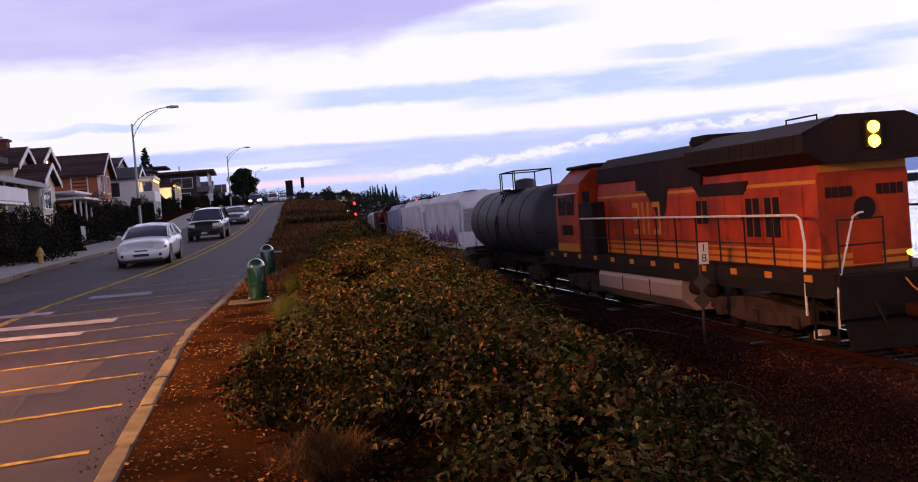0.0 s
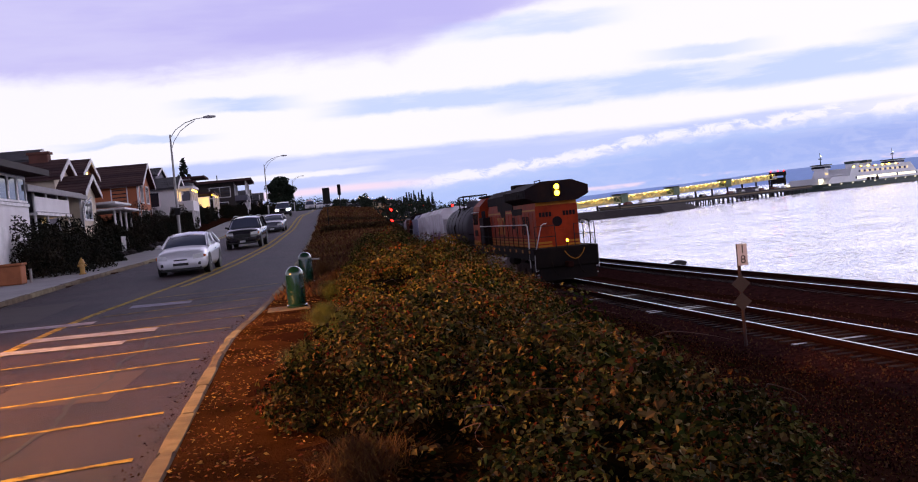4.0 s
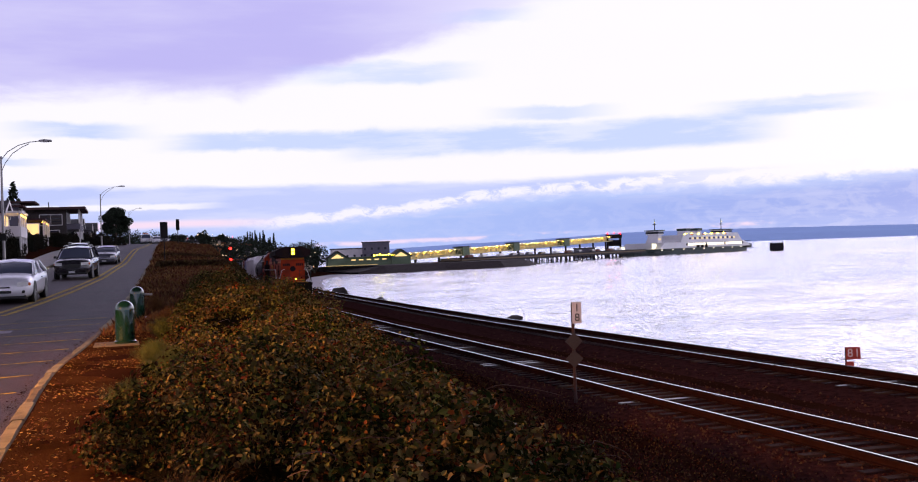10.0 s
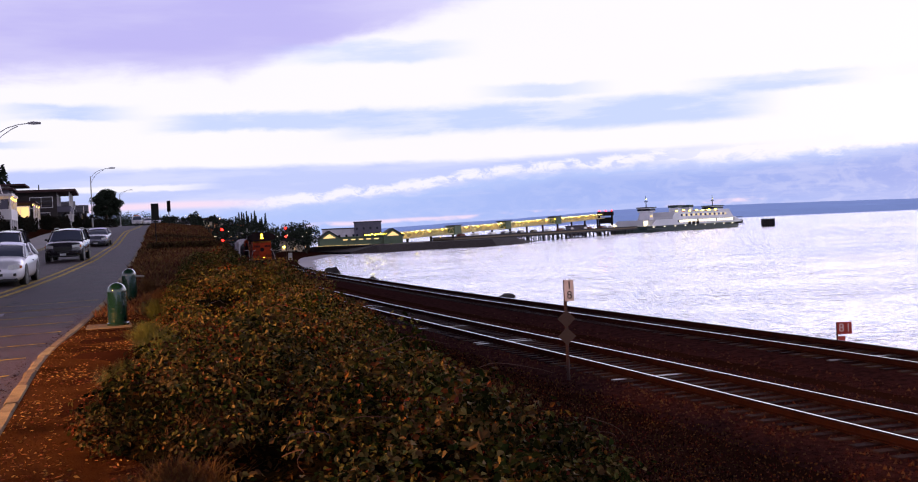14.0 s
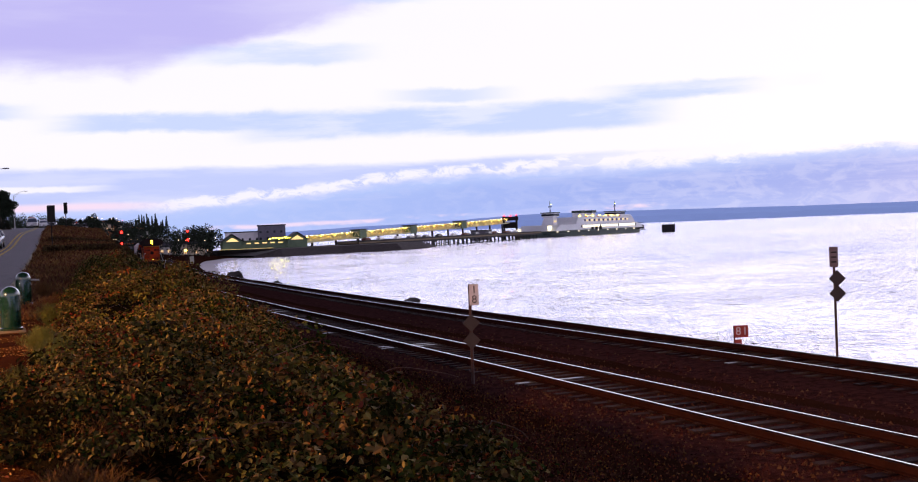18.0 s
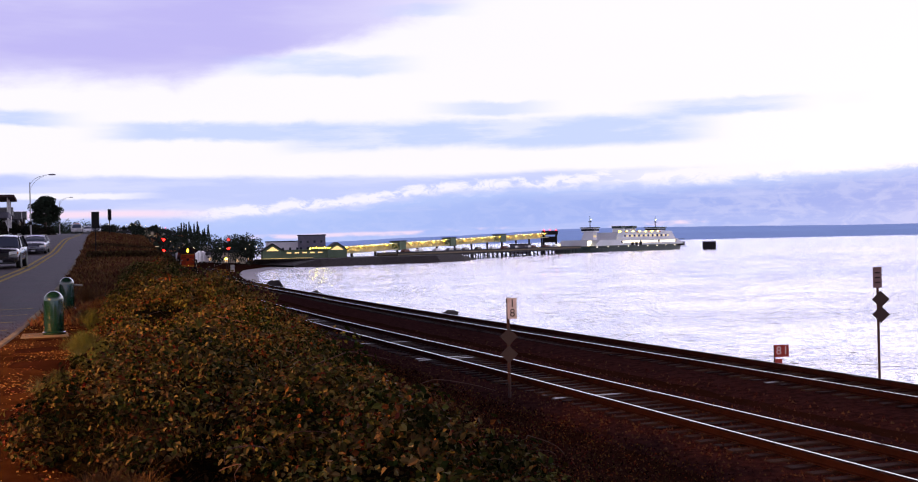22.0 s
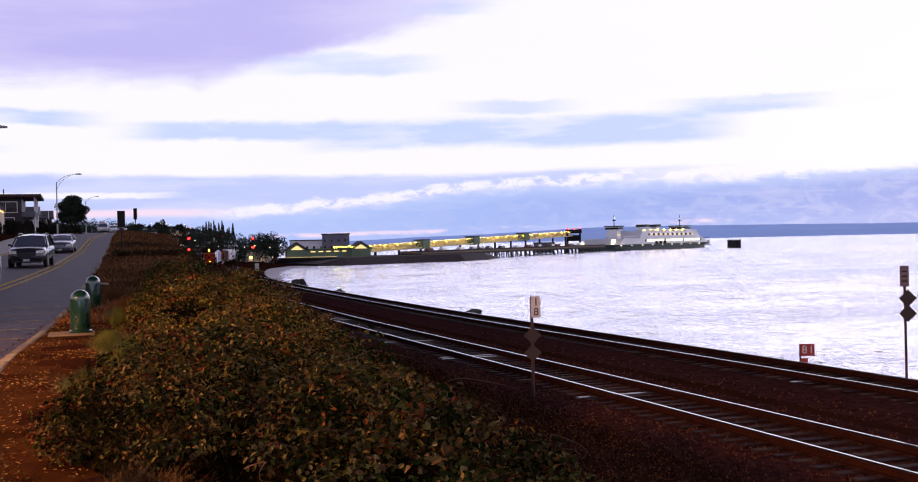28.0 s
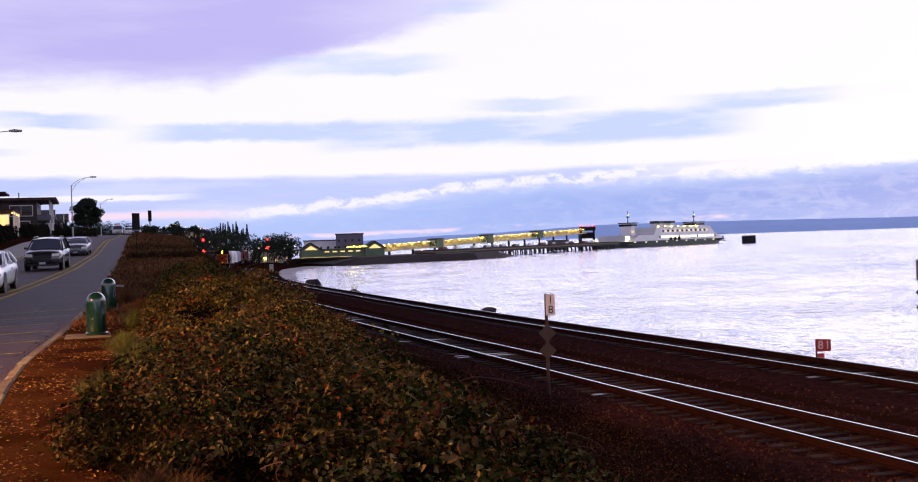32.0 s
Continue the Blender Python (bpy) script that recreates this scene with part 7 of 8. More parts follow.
def weeds():
    for k, (x, y, r, h) in enumerate(((0.55, 14.2, 0.42, 0.55), (0.1, 11.9, 0.38, 0.42), (0.45, 16.6, 0.4, 0.5), (1.2, 18.4, 0.5, 0.5), (0.75, 22.0, 0.45, 0.5))):
        feather_clump("feathery_weed", x, y, r, h, 2600, "fennel", "soft feathery green weed at the edge of the brambles", 500 + k)
    for k, (x, y, r, h) in enumerate(((0.65, 7.9, 0.55, 0.5), (1.35, 8.4, 0.5, 0.5), (0.3, 6.7, 0.4, 0.35), (1.0, 25.5, 0.6, 0.5), (2.2, 29.0, 0.6, 0.6), (0.9, 31.0, 0.5, 0.5), (6.9, 24.0, 0.6, 0.4), (5.9, 18.0, 0.5, 0.35))):
        feather_clump("dry_weed", x, y, r, h, 2200, "dry_clump", "soft dry reddish brown weed clump on the bank", 520 + k)


def grasses():
    rng = np.random.default_rng(31)
    n = 60000
    y = 24 + 200 * rng.random(n) ** 1.5
    lo, hi = kerb_r(y) + 0.25, np.where(y < 60, track_x(y) - 3.6, track_x(y) - 3.0)
    x = lo + (hi - lo) * rng.random(n)
    ok = (y > 52) | (x < bush_l(y) + 0.4) | (x > bush_r(y) - 0.3)
    x, y = x[ok], y[ok]
    n = len(x)
    z = ground_z(x, y)
    h = rng.uniform(0.05, 0.16, n) * (1 + y / 130)
    w = 0.012 + 0.0009 * y
    a = rng.uniform(0, 6.28, n)
    lean = rng.normal(0, 0.7, (n, 2)) * h[:, None]
    v = np.stack([np.stack([x - np.cos(a) * w, y - np.sin(a) * w, z - 0.02], -1), np.stack([x + np.cos(a) * w, y + np.sin(a) * w, z - 0.02], -1), np.stack([x + lean[:, 0], y + lean[:, 1], z + h], -1)], 1)
    from_arrays("dry_grass", v.reshape(-1, 3), [(3 * i, 3 * i + 1, 3 * i + 2) for i in range(n)], "grass", "long dry brown grass on the bank", "grass", "stuff")
    # litter and small plants along the path edge
    n = 15000
    y = 4 + 24 * rng.random(n) ** 1.3
    x = kerb_r(y) + 0.2 + 2.5 * rng.random(n)
    ok = rng.random(n) < 0.25 + 0.75 * smooth01((lattice(x / 0.7, y / 0.9, 9) - 0.35) * 3)
    x, y = x[ok], y[ok]
    z = np.maximum(road_z(y) + 0.052, ground_z(x, y) + 0.012)
    leaf_cloud("bark_chips", x, y, z, rng.uniform(0.010, 0.024, len(x)), "chip", "loose bark chips and fallen leaves on the path", "bark chips", 5, 0.22, 2.0)
    n = 450
    y = 3.5 + 22 * rng.random(n) ** 1.3
    x = kerb_r(y) - 0.02 - np.abs(rng.normal(0, 0.09, n))
    leaf_cloud("gutter_leaves", x, y, road_z(y) + 0.012, np.full(n, 0.018), "litter", "dead leaves and grit in the gutter", "leaf litter", 7, 0.2, 1.6)
    n = 7000
    y = 12 + 70 * rng.random(n) ** 1.6
    x = track_x(y) - rng.uniform(2.4, 6.0, n)
    ok = x > bush_r(y) - 0.2
    x, y = x[ok], y[ok]
    leaf_cloud("track_weeds", x, y, ground_z(x, y) + rng.uniform(0.02, 0.16, len(x)), np.full(len(x), 0.03), "leaf_red", "low rusty brown weeds beside the track", "weeds", 6, 0.8)
    n = 26000
    y = 5 + 40 * rng.random(n) ** 1.5
    lo, hi = bush_r(y) - 0.6, track_x(y) - 2.2
    x = lo + (hi - lo) * rng.random(n)
    leaf_cloud("bank_litter", x, y, ground_z(x, y) + rng.uniform(0.01, 0.12, n), 0.022 + 0.0009 * y, "litter", "dead brown leaves and low weeds on the bank", "leaf litter", 9, 0.7)


def leafy_box(name, x0, x1, y0, y1, z0, z1, n, size, material, label, category, seed, follow=True):
    rng = np.random.default_rng(seed)
    side = rng.random(n)
    x, y, u = rng.uniform(x0, x1, n), rng.uniform(y0, y1, n), rng.random(n)
    x = np.where(side < 0.12, x0, np.where(side < 0.2, x1, x))
    y = np.where((side >= 0.2) & (side < 0.65), y0, y)
    u = np.where(side >= 0.65, 1.0, u)
    base = ground_z(x, y) if follow else 0
    z = base + z0 + (z1 - z0) * u + rng.normal(0, 0.04, n)
    return leaf_cloud(name, x + rng.normal(0, 0.06, n), y + rng.normal(0, 0.06, n), z, np.full(n, size), material, label, category, seed)


def hedges():
    for i, (x0, x1, y0, y1, h) in enumerate(((2.3, 8.6, 71.5, 73, 0.40), (3.6, 8.6, 100, 101.2, 0.22))):
        quick("hedge_core", "hedge", None, lambda bm: [add_box(bm, x0 + k * (x1 - x0) / 4, x0 + (k + 1) * (x1 - x0) / 4, y0 + 0.1, y1 - 0.1, float(ground_z(x0 + (k + 0.5) * (x1 - x0) / 4, y0)) - 0.6, float(ground_z(x0 + (k + 0.5) * (x1 - x0) / 4, y0)) + h - 0.1) for k in range(4)])
        tagged(bpy.context.scene.collection.objects[-1], "dark clipped hedge on the grassy bank", "hedge", "", "stuff")
        leafy_box("hedge_leaves", x0, x1, y0, y1, 0.0, h, 5000, 0.12, "hedge", "dark leaves of the clipped hedge", "hedge", 40 + i)


def shrub(x, y, r, h, seed, material="shrub", label="dark rounded garden shrub"):
    rng = np.random.default_rng(seed)
    n = int(1500 + 2700 * r)
    d = rng.normal(size=(n, 3))
    d /= np.linalg.norm(d, axis=1)[:, None]
    d[:, 2] = np.abs(d[:, 2])
    k = r * (0.6 + 0.4 * rng.random(n) ** 0.5) * (1 + 0.22 * np.sin(d[:, 0] * 5 + seed) * np.cos(d[:, 1] * 4) + 0.12 * np.sin(d[:, 2] * 11 + d[:, 0] * 9))
    z = float(ground_z(x, y))
    ob = leaf_cloud("shrub", x + d[:, 0] * k, y + d[:, 1] * k, z + d[:, 2] * k * h / r, np.full(n, 0.085), material, label, "shrub", seed)
    del ob["kind"]
    return ob


def garden():
    rng = random.Random(17)
    k = 0
    for y in np.arange(44, 200, 4.2):
        for _ in range(2 if y < 110 else 1):
            x = float(kerb_l(y)) - rng.uniform(4.3, 6.4)
            shrub(x, y + rng.uniform(-1.5, 1.5), rng.uniform(0.8, 1.5), rng.uniform(0.9, 1.9), 100 + k)
            k += 1
    for x, y, r, h in ((-9.8, 46.2, 1.9, 2.0), (-9.4, 49.6, 1.9, 1.9), (-10.6, 52.5, 1.7, 2.0), (-1.6, 194.0, 1.6, 1.6), (-0.2, 197.5, 1.5, 1.5), (-2.4, 190.0, 1.7, 1.7), (-3.4, 184.0, 1.8, 1.9), (-8.9, 55.5, 1.1, 1.1), (-9.2, 67.0, 1.5, 1.5), (-10.2, 75, 1.8, 2.4), (-9.5, 80, 1.6, 2.0), (-8.8, 96, 1.6, 2.2)):
        shrub(x, y, r, h, 200 + k, label="large dark shrub in front of a house")
        k += 1
    # low stones that edge the garden
    kinds = [boulder_mesh(20 + i, 0.6) for i in range(3)]
    for i in range(26):
        y = 40 + 1.5 * i + rng.uniform(-0.5, 0.5)
        x = float(kerb_l(y)) - rng.uniform(2.95, 3.4)
        s = rng.uniform(0.16, 0.42)
        ob = piece("garden_stone", rng.choice(kinds), None, pose(x, y, float(ground_z(x, y)) + s * 0.25, 0, 0, rng.uniform(0, 360)) @ Matrix.Scale(s, 4))
        tagged(ob, "grey garden stone beside the pavement", "stone", "garden edging stones")


def broad_tree(x, y, crown_r, base, top, seed, label):
    """A short trunk, spreading limbs and a crown of leaf clumps, flat below and uneven above."""
    z = float(ground_z(x, y))
    r = thing("tree", label, "tree", at=pose(x, y, z))
    rng = np.random.default_rng(seed)
    rr = random.Random(seed)
    h = top - base
    tube_part("trunk", "bark_wood", r, [(0, 0, -0.2), (0.05, 0, base * 0.6), (0, 0.05, base + h * 0.3), (0, 0, base + h * 0.7)], 0.26, 10, 0.08)
    c, o = [], []
    for k in range(64):
        a, f = rr.uniform(0, 6.28), rr.random()
        e = math.sqrt(max(0.0, 1 - (2 * f - 1) ** 2)) if f > 0.35 else 0.95 - 0.25 * rr.random()
        q = crown_r * e * 0.82 * math.sqrt(rr.random())
        mid = np.array((math.cos(a) * q, math.sin(a) * q, base + h * (0.08 + 0.84 * f) + rr.uniform(-0.15, 0.15)))
        if k % 6 == 0:
            tube_part("limb", "bark_wood", r, [(0, 0, base * 0.7 + h * 0.1 * f), tuple(mid * (0.5, 0.5, 0.9)), tuple(mid)], 0.09, 6, 0.025)
        m = 240
        d = rng.normal(size=(m, 3))
        d /= np.linalg.norm(d, axis=1)[:, None]
        c.append(mid + d * (rng.uniform(0.55, 0.95) * rng.random(m) ** 0.4)[:, None] * np.array((1.1, 1.1, 0.8)))
        o.append(d)
    ob = leaflets("crown", np.concatenate(c), np.concatenate(o), np.full(64 * 240, 0.24), "conifer", "dense dark crown of leaf clumps", "", seed)
    ob.parent = r
    del ob["kind"]


def conifer(x, y, h, w, seed, zbase=None):
    z = float(ground_z(x, y)) if zbase is None else zbase
    r = thing("conifer_tree", "dark pointed conifer tree on the skyline", "tree", "skyline conifers", pose(x, y, z))
    tube_part("trunk", "bark_wood", r, [(0, 0, 0), (0, 0, h * 0.95)], 0.25, 6, 0.04)
    rng = np.random.default_rng(seed)
    n = 700
    u = rng.random(n) ** 0.7
    a = rng.uniform(0, 6.28, n)
    k = w * u * (0.55 + 0.45 * rng.random(n)) * (0.8 + 0.2 * np.sin(u * 40))
    ob = leaf_cloud("crown", k * np.cos(a), k * np.sin(a), h * (1 - 0.85 * u) - 0.15 * k, np.full(n, 0.38), "conifer", "ragged dark crown", "", seed, 0.5, 1.8)
    ob.parent = r
    del ob["kind"]


brambles()
weeds()
grasses()
hedges()
garden()
broad_tree(-0.45, 200.0, 2.65, 1.75, 6.2, 50, "round dense dark tree beside the road at the crest")


# ---------------------------------------------------------------- far shore, town, ferry landing
def polar(az, d):
    return d * math.sin(radians(az)), d * math.cos(radians(az))


conifer(-12.4, 150, 7.2, 2.6, 61)
rs = random.Random(9)
for k in range(12):
    x, y = polar(6.0 + 0.13 * k + rs.uniform(-0.05, 0.05), rs.uniform(560, 600))
    conifer(x, y, rs.uniform(8, 12) * (0.8 if k > 7 else 1.0), 1.7, 70 + k, 4.0)
for k in range(7):
    x, y = polar(10.5 + 0.17 * k, 520 + rs.uniform(-5, 5))
    conifer(x, y, rs.uniform(9.5, 11.5), 1.9, 90 + k)


def town_building(az, d, w, dep, h, wall, roof_flat=True, lit=3, seed=0, base=None, label="distant town building with a few lit windows"):
    x, y = polar(az, d)
    z = float(ground_z(x, y)) - 0.5 if base is None else base
    r = thing("town_building", label, "building", "town buildings", pose(x, y, z, 0, 0, -az))
    box_part("wall", wall, r, -w / 2, w / 2, 0, dep, 0, h)
    if roof_flat:
        box_part("roof", "roof_grey", r, -w / 2 - 0.3, w / 2 + 0.3, -0.3, dep + 0.3, h, h + 0.5)
    else:
        quick("roof", "roof_grey", r, lambda bm: add_prism(bm, [(-w / 2 - 0.5, h), (w / 2 + 0.5, h), (0, h + w * 0.16)], "y", -0.5, dep + 0.5))
    rg = random.Random(seed)
    cols = max(2, int(w / 3))
    rows = max(1, int(h / 3.2))
    for i in range(cols):
        for j in range(rows):
            x0 = -w / 2 + (i + 0.25) * w / cols
            on = rg.random() < lit / (cols * rows)
            box_part("window", "town_window" if on else "glass", r, x0, x0 + min(w / cols * 0.5, 0.9), -0.06, 0.02, 1.1 + j * 2.9, 2.1 + j * 2.9)
    return r


def town():
    rg = random.Random(33)
    walls = ("wall_white", "wall_cream", "wall_grey", "wall_brown", "wall_white")
    for k in range(84):
        az = 1.6 + 7.8 * (k / 84) + rg.uniform(-0.1, 0.1)
        d = rg.choice((420, 470, 520, 580, 640)) + rg.uniform(-15, 15)
        town_building(az, d, rg.uniform(3.5, 8), 8, rg.uniform(2.6, 4.8), rg.choice(walls), rg.random() < 0.6, 3.2, k)
    town_building(12.55, 500, 12, 10, 10.0, "wall_grey", True, 0, 71, -4.0, "large pale flat building behind the landing")
    town_building(11.5, 505, 22, 10, 7.5, "wall_white", True, 5, 72, -4.0, "pale flat building with lit windows behind the landing")
    # dark round trees in the town
    for k in range(26):
        az = 0.3 + 9.4 * rg.random()
        d = rg.uniform(340, 600)
        x, y = polar(az, d)
        r = thing("town_tree", "dark leafy tree among the town buildings", "tree", "town trees", pose(x, y, float(ground_z(x, y))))
        tube_part("trunk", "bark_wood", r, [(0, 0, 0), (0, 0, 3)], 0.25, 6, 0.12)
        rng = np.random.default_rng(300 + k)
        n = 600
        q = rng.normal(size=(n, 3))
        q /= np.linalg.norm(q, axis=1)[:, None]
        s = rng.uniform(1.7, 3.0)
        kk = rng.random(n) ** 0.4 * (1 + 0.2 * np.sin(q[:, 0] * 5 + k))
        ob = leaf_cloud("crown", q[:, 0] * kk * s, q[:, 1] * kk * s, 2.5 + s * 0.8 + q[:, 2] * kk * s * 0.9, np.full(n, 0.5), "conifer", "dark leafy crown", "", 300 + k)
        ob.parent = r
        del ob["kind"]
    for az, d, s in ((9.1, 420, 5.0), (9.55, 425, 4.2), (8.75, 430, 4.5)):
        shrub_x, shrub_y = polar(az, d)
        rng = np.random.default_rng(int(d + s * 10))
        r = thing("town_tree", "large dark tree behind the beach", "tree", "town trees", pose(shrub_x, shrub_y, -3.8))
        tube_part("trunk", "bark_wood", r, [(0, 0, 0), (0, 0, 4)], 0.3, 6, 0.12)
        n = 1200
        q = rng.normal(size=(n, 3))
        q /= np.linalg.norm(q, axis=1)[:, None]
        kk = rng.random(n) ** 0.4 * (1 + 0.2 * np.sin(q[:, 0] * 5 + s))
        ob = leaf_cloud("crown", q[:, 0] * kk * s, q[:, 1] * kk * s, 1.5 + s * 0.9 + q[:, 2] * kk * s * 0.95, np.full(n, 0.5), "conifer", "dark leafy crown", "", 400)
        ob.parent = r
        del ob["kind"]
    # street lights of the town
    for k in range(46):
        az, d = 2.6 + 7.2 * rg.random(), rg.uniform(350, 620)
        x, y = polar(az, d)
        z = float(ground_z(x, y))
        r = thing("town_street_light", "small lit street light in the town", "street lamp", "town street lights", pose(x, y, z))
        hh = rg.uniform(5, 7)
        tube_part("pole", "dark_metal", r, [(0, 0, 0), (0, 0, hh)], 0.07, 6)
        quick("lamp", "red_beam" if k % 9 == 0 else "town_lamp", r, lambda bm: add_turned(bm, [(0.06, hh), (0.13, hh + 0.08), (0.06, hh + 0.18)], 8), "lit lamp")


def far_woods():
    """Woods and gardens that fill the skyline between and behind the town's houses."""
    rng = np.random.default_rng(77)
    c = []
    for k in range(230):
        az = rng.uniform(-5.5, 9.8)
        d = rng.uniform(360, 640)
        x, y = polar(az, d)
        g = float(ground_z(x, y))
        el = float(np.interp(az, [-5.5, 1.5, 3, 6, 8, 9.8], [1.72, 1.6, 1.25, 1.15, 0.8, 0.5]))
        hh = max(1.6 + d * math.tan(radians(el)) - g, 3.0) * rng.uniform(0.55, 1.0) ** 0.7
        rr = rng.uniform(1.8, 4.2)
        m = 150
        q = rng.normal(size=(m, 3))
        q /= np.linalg.norm(q, axis=1)[:, None]
        q *= (rng.random(m) ** 0.35)[:, None]
        c.append(np.stack([x + q[:, 0] * rr, y + q[:, 1] * rr, g + hh * 0.5 + q[:, 2] * hh * 0.5], -1))
    c = np.concatenate(c)
    leaf_cloud("far_woods", c[:, 0], c[:, 1], c[:, 2], np.full(len(c), 0.55), "conifer", "dark far woods among the houses of the town", "woods", 78)


town()
far_woods()


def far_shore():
    """A long wooded ridge across the sound, its haze put in as blue emission."""
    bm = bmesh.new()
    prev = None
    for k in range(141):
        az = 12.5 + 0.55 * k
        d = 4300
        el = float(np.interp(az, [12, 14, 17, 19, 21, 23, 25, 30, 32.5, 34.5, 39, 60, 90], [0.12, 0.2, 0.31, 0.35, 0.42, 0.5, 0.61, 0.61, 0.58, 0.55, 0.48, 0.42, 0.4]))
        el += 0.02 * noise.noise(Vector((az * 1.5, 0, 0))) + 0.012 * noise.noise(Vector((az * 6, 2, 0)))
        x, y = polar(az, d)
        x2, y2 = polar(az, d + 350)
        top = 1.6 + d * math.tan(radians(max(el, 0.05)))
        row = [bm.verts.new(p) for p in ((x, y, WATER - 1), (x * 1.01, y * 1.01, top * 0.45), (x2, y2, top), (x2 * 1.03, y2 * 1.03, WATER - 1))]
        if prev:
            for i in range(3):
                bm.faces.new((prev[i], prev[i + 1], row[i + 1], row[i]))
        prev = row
    tagged(part("backdrop_shore", bm, "hill"), "wooded shore across the water with haze as a blue glow", "far shore", "", "structure")


far_shore()


def jetty():
    """Rubble breakwater that carries the landing."""
    pts = [(76, 364), (86, 365), (110, 377), (133, 381), (150, 400), (163, 420)]
    bm = bmesh.new()
    prev = None
    for i, (x, y) in enumerate(pts):
        a = Vector(pts[min(i + 1, len(pts) - 1)]) - Vector(pts[max(i - 1, 0)])
        nx, ny = -a.y / a.length, a.x / a.length
        top = -2.85 if 0 < i < len(pts) - 1 else -4.8
        wd = 46 if i < 4 else 24 if i < 5 else 3
        row = [bm.verts.new(p) for p in ((x - nx * 0.5, y - ny * 0.5, WATER - 2), (x + nx * 4, y + ny * 4, top), (x + nx * wd, y + ny * wd, top), (x + nx * (wd + 5), y + ny * (wd + 5), WATER - 2))]
        if prev:
            for j in range(3):
                bm.faces.new((prev[j], prev[j + 1], row[j + 1], row[j]))
        prev = row
    bm.faces.new(prev)
    tagged(part("breakwater", bm, "rock"), "dark rubble breakwater below the ferry landing", "breakwater", "", "structure")


jetty()


def beach():
    """Pale sand between the track and the breakwater."""
    bm = bmesh.new()
    prev = None
    for y in np.arange(205, 372, 4.0):
        x0, x1 = float(track_x(y)) + 8.6, float(shore_x(y)) + 3.0
        row = []
        for k in range(7):
            f = k / 6
            row.append(bm.verts.new((x0 + (x1 - x0) * f, y, float(track_z(y)) - 0.9 + (WATER - 0.25 - float(track_z(y)) + 0.9) * f ** 0.7)))
        if prev:
            for i in range(6):
                bm.faces.new((prev[i], prev[i + 1], row[i + 1], row[i]))
        prev = row
    tagged(part("beach", bm, "sand", smooth=60), "pale wet sand beach below the railway", "beach", "", "structure")


beach()


def terminal():
    r = thing("ferry_terminal", "low green terminal building with lit gabled ends", "building", at=pose(76, 401, -2.9, 0, 0, -6))
    box_part("wall", "wall_green", r, -2, 24, 0, 9, 0, 2.9)
    box_part("roof", "wall_green", r, -2.5, 24.5, -0.6, 9.6, 2.9, 3.2, label="pale green roof")
    for x0 in (-4.5, 18.5):
        g = quick("gable", "wall_green", r, lambda bm: add_prism(bm, [(x0, 0), (x0 + 7, 0), (x0 + 7, 2.9), (x0 + 3.5, 5.2), (x0, 2.9)], "y", -1.0, 9))
        quick("gable_window", "lit_window", g, lambda bm: add_prism(bm, [(x0 + 1.2, 2.9), (x0 + 5.8, 2.9), (x0 + 3.5, 4.4)], "y", -1.06, -0.98), "brightly lit gable window")
        quick("gable_roof", "roof_grey", g, lambda bm: add_prism(bm, [(x0 - 0.6, 2.7), (x0 + 3.5, 5.4), (x0 + 7.6, 2.7), (x0 + 7.6, 2.95), (x0 + 3.5, 5.65), (x0 - 0.6, 2.95)], "y", -1.6, 9))
    for k in range(5):
        box_part("window", "lit_window", r, 4 + 2.8 * k, 5.6 + 2.8 * k, -0.05, 0.02, 1.9, 2.3)
    for k in range(8):
        box_part("roof_lamp", "lamp_white", r, 12 + 1.1 * k, 12.6 + 1.1 * k, -0.5, -0.2, 3.3 + 0.12 * (k % 3), 3.7 + 0.12 * (k % 3), label="row of bright lamps")
    # Emission on this strip draws the yellow lit line of the quay.
    tagged(box_part("quay_rail", "lit_window", None, 70, 100, 399.6, 399.7, -2.74, -2.66), "long glowing strip for the lit line along the quay edge", "rail")


terminal()


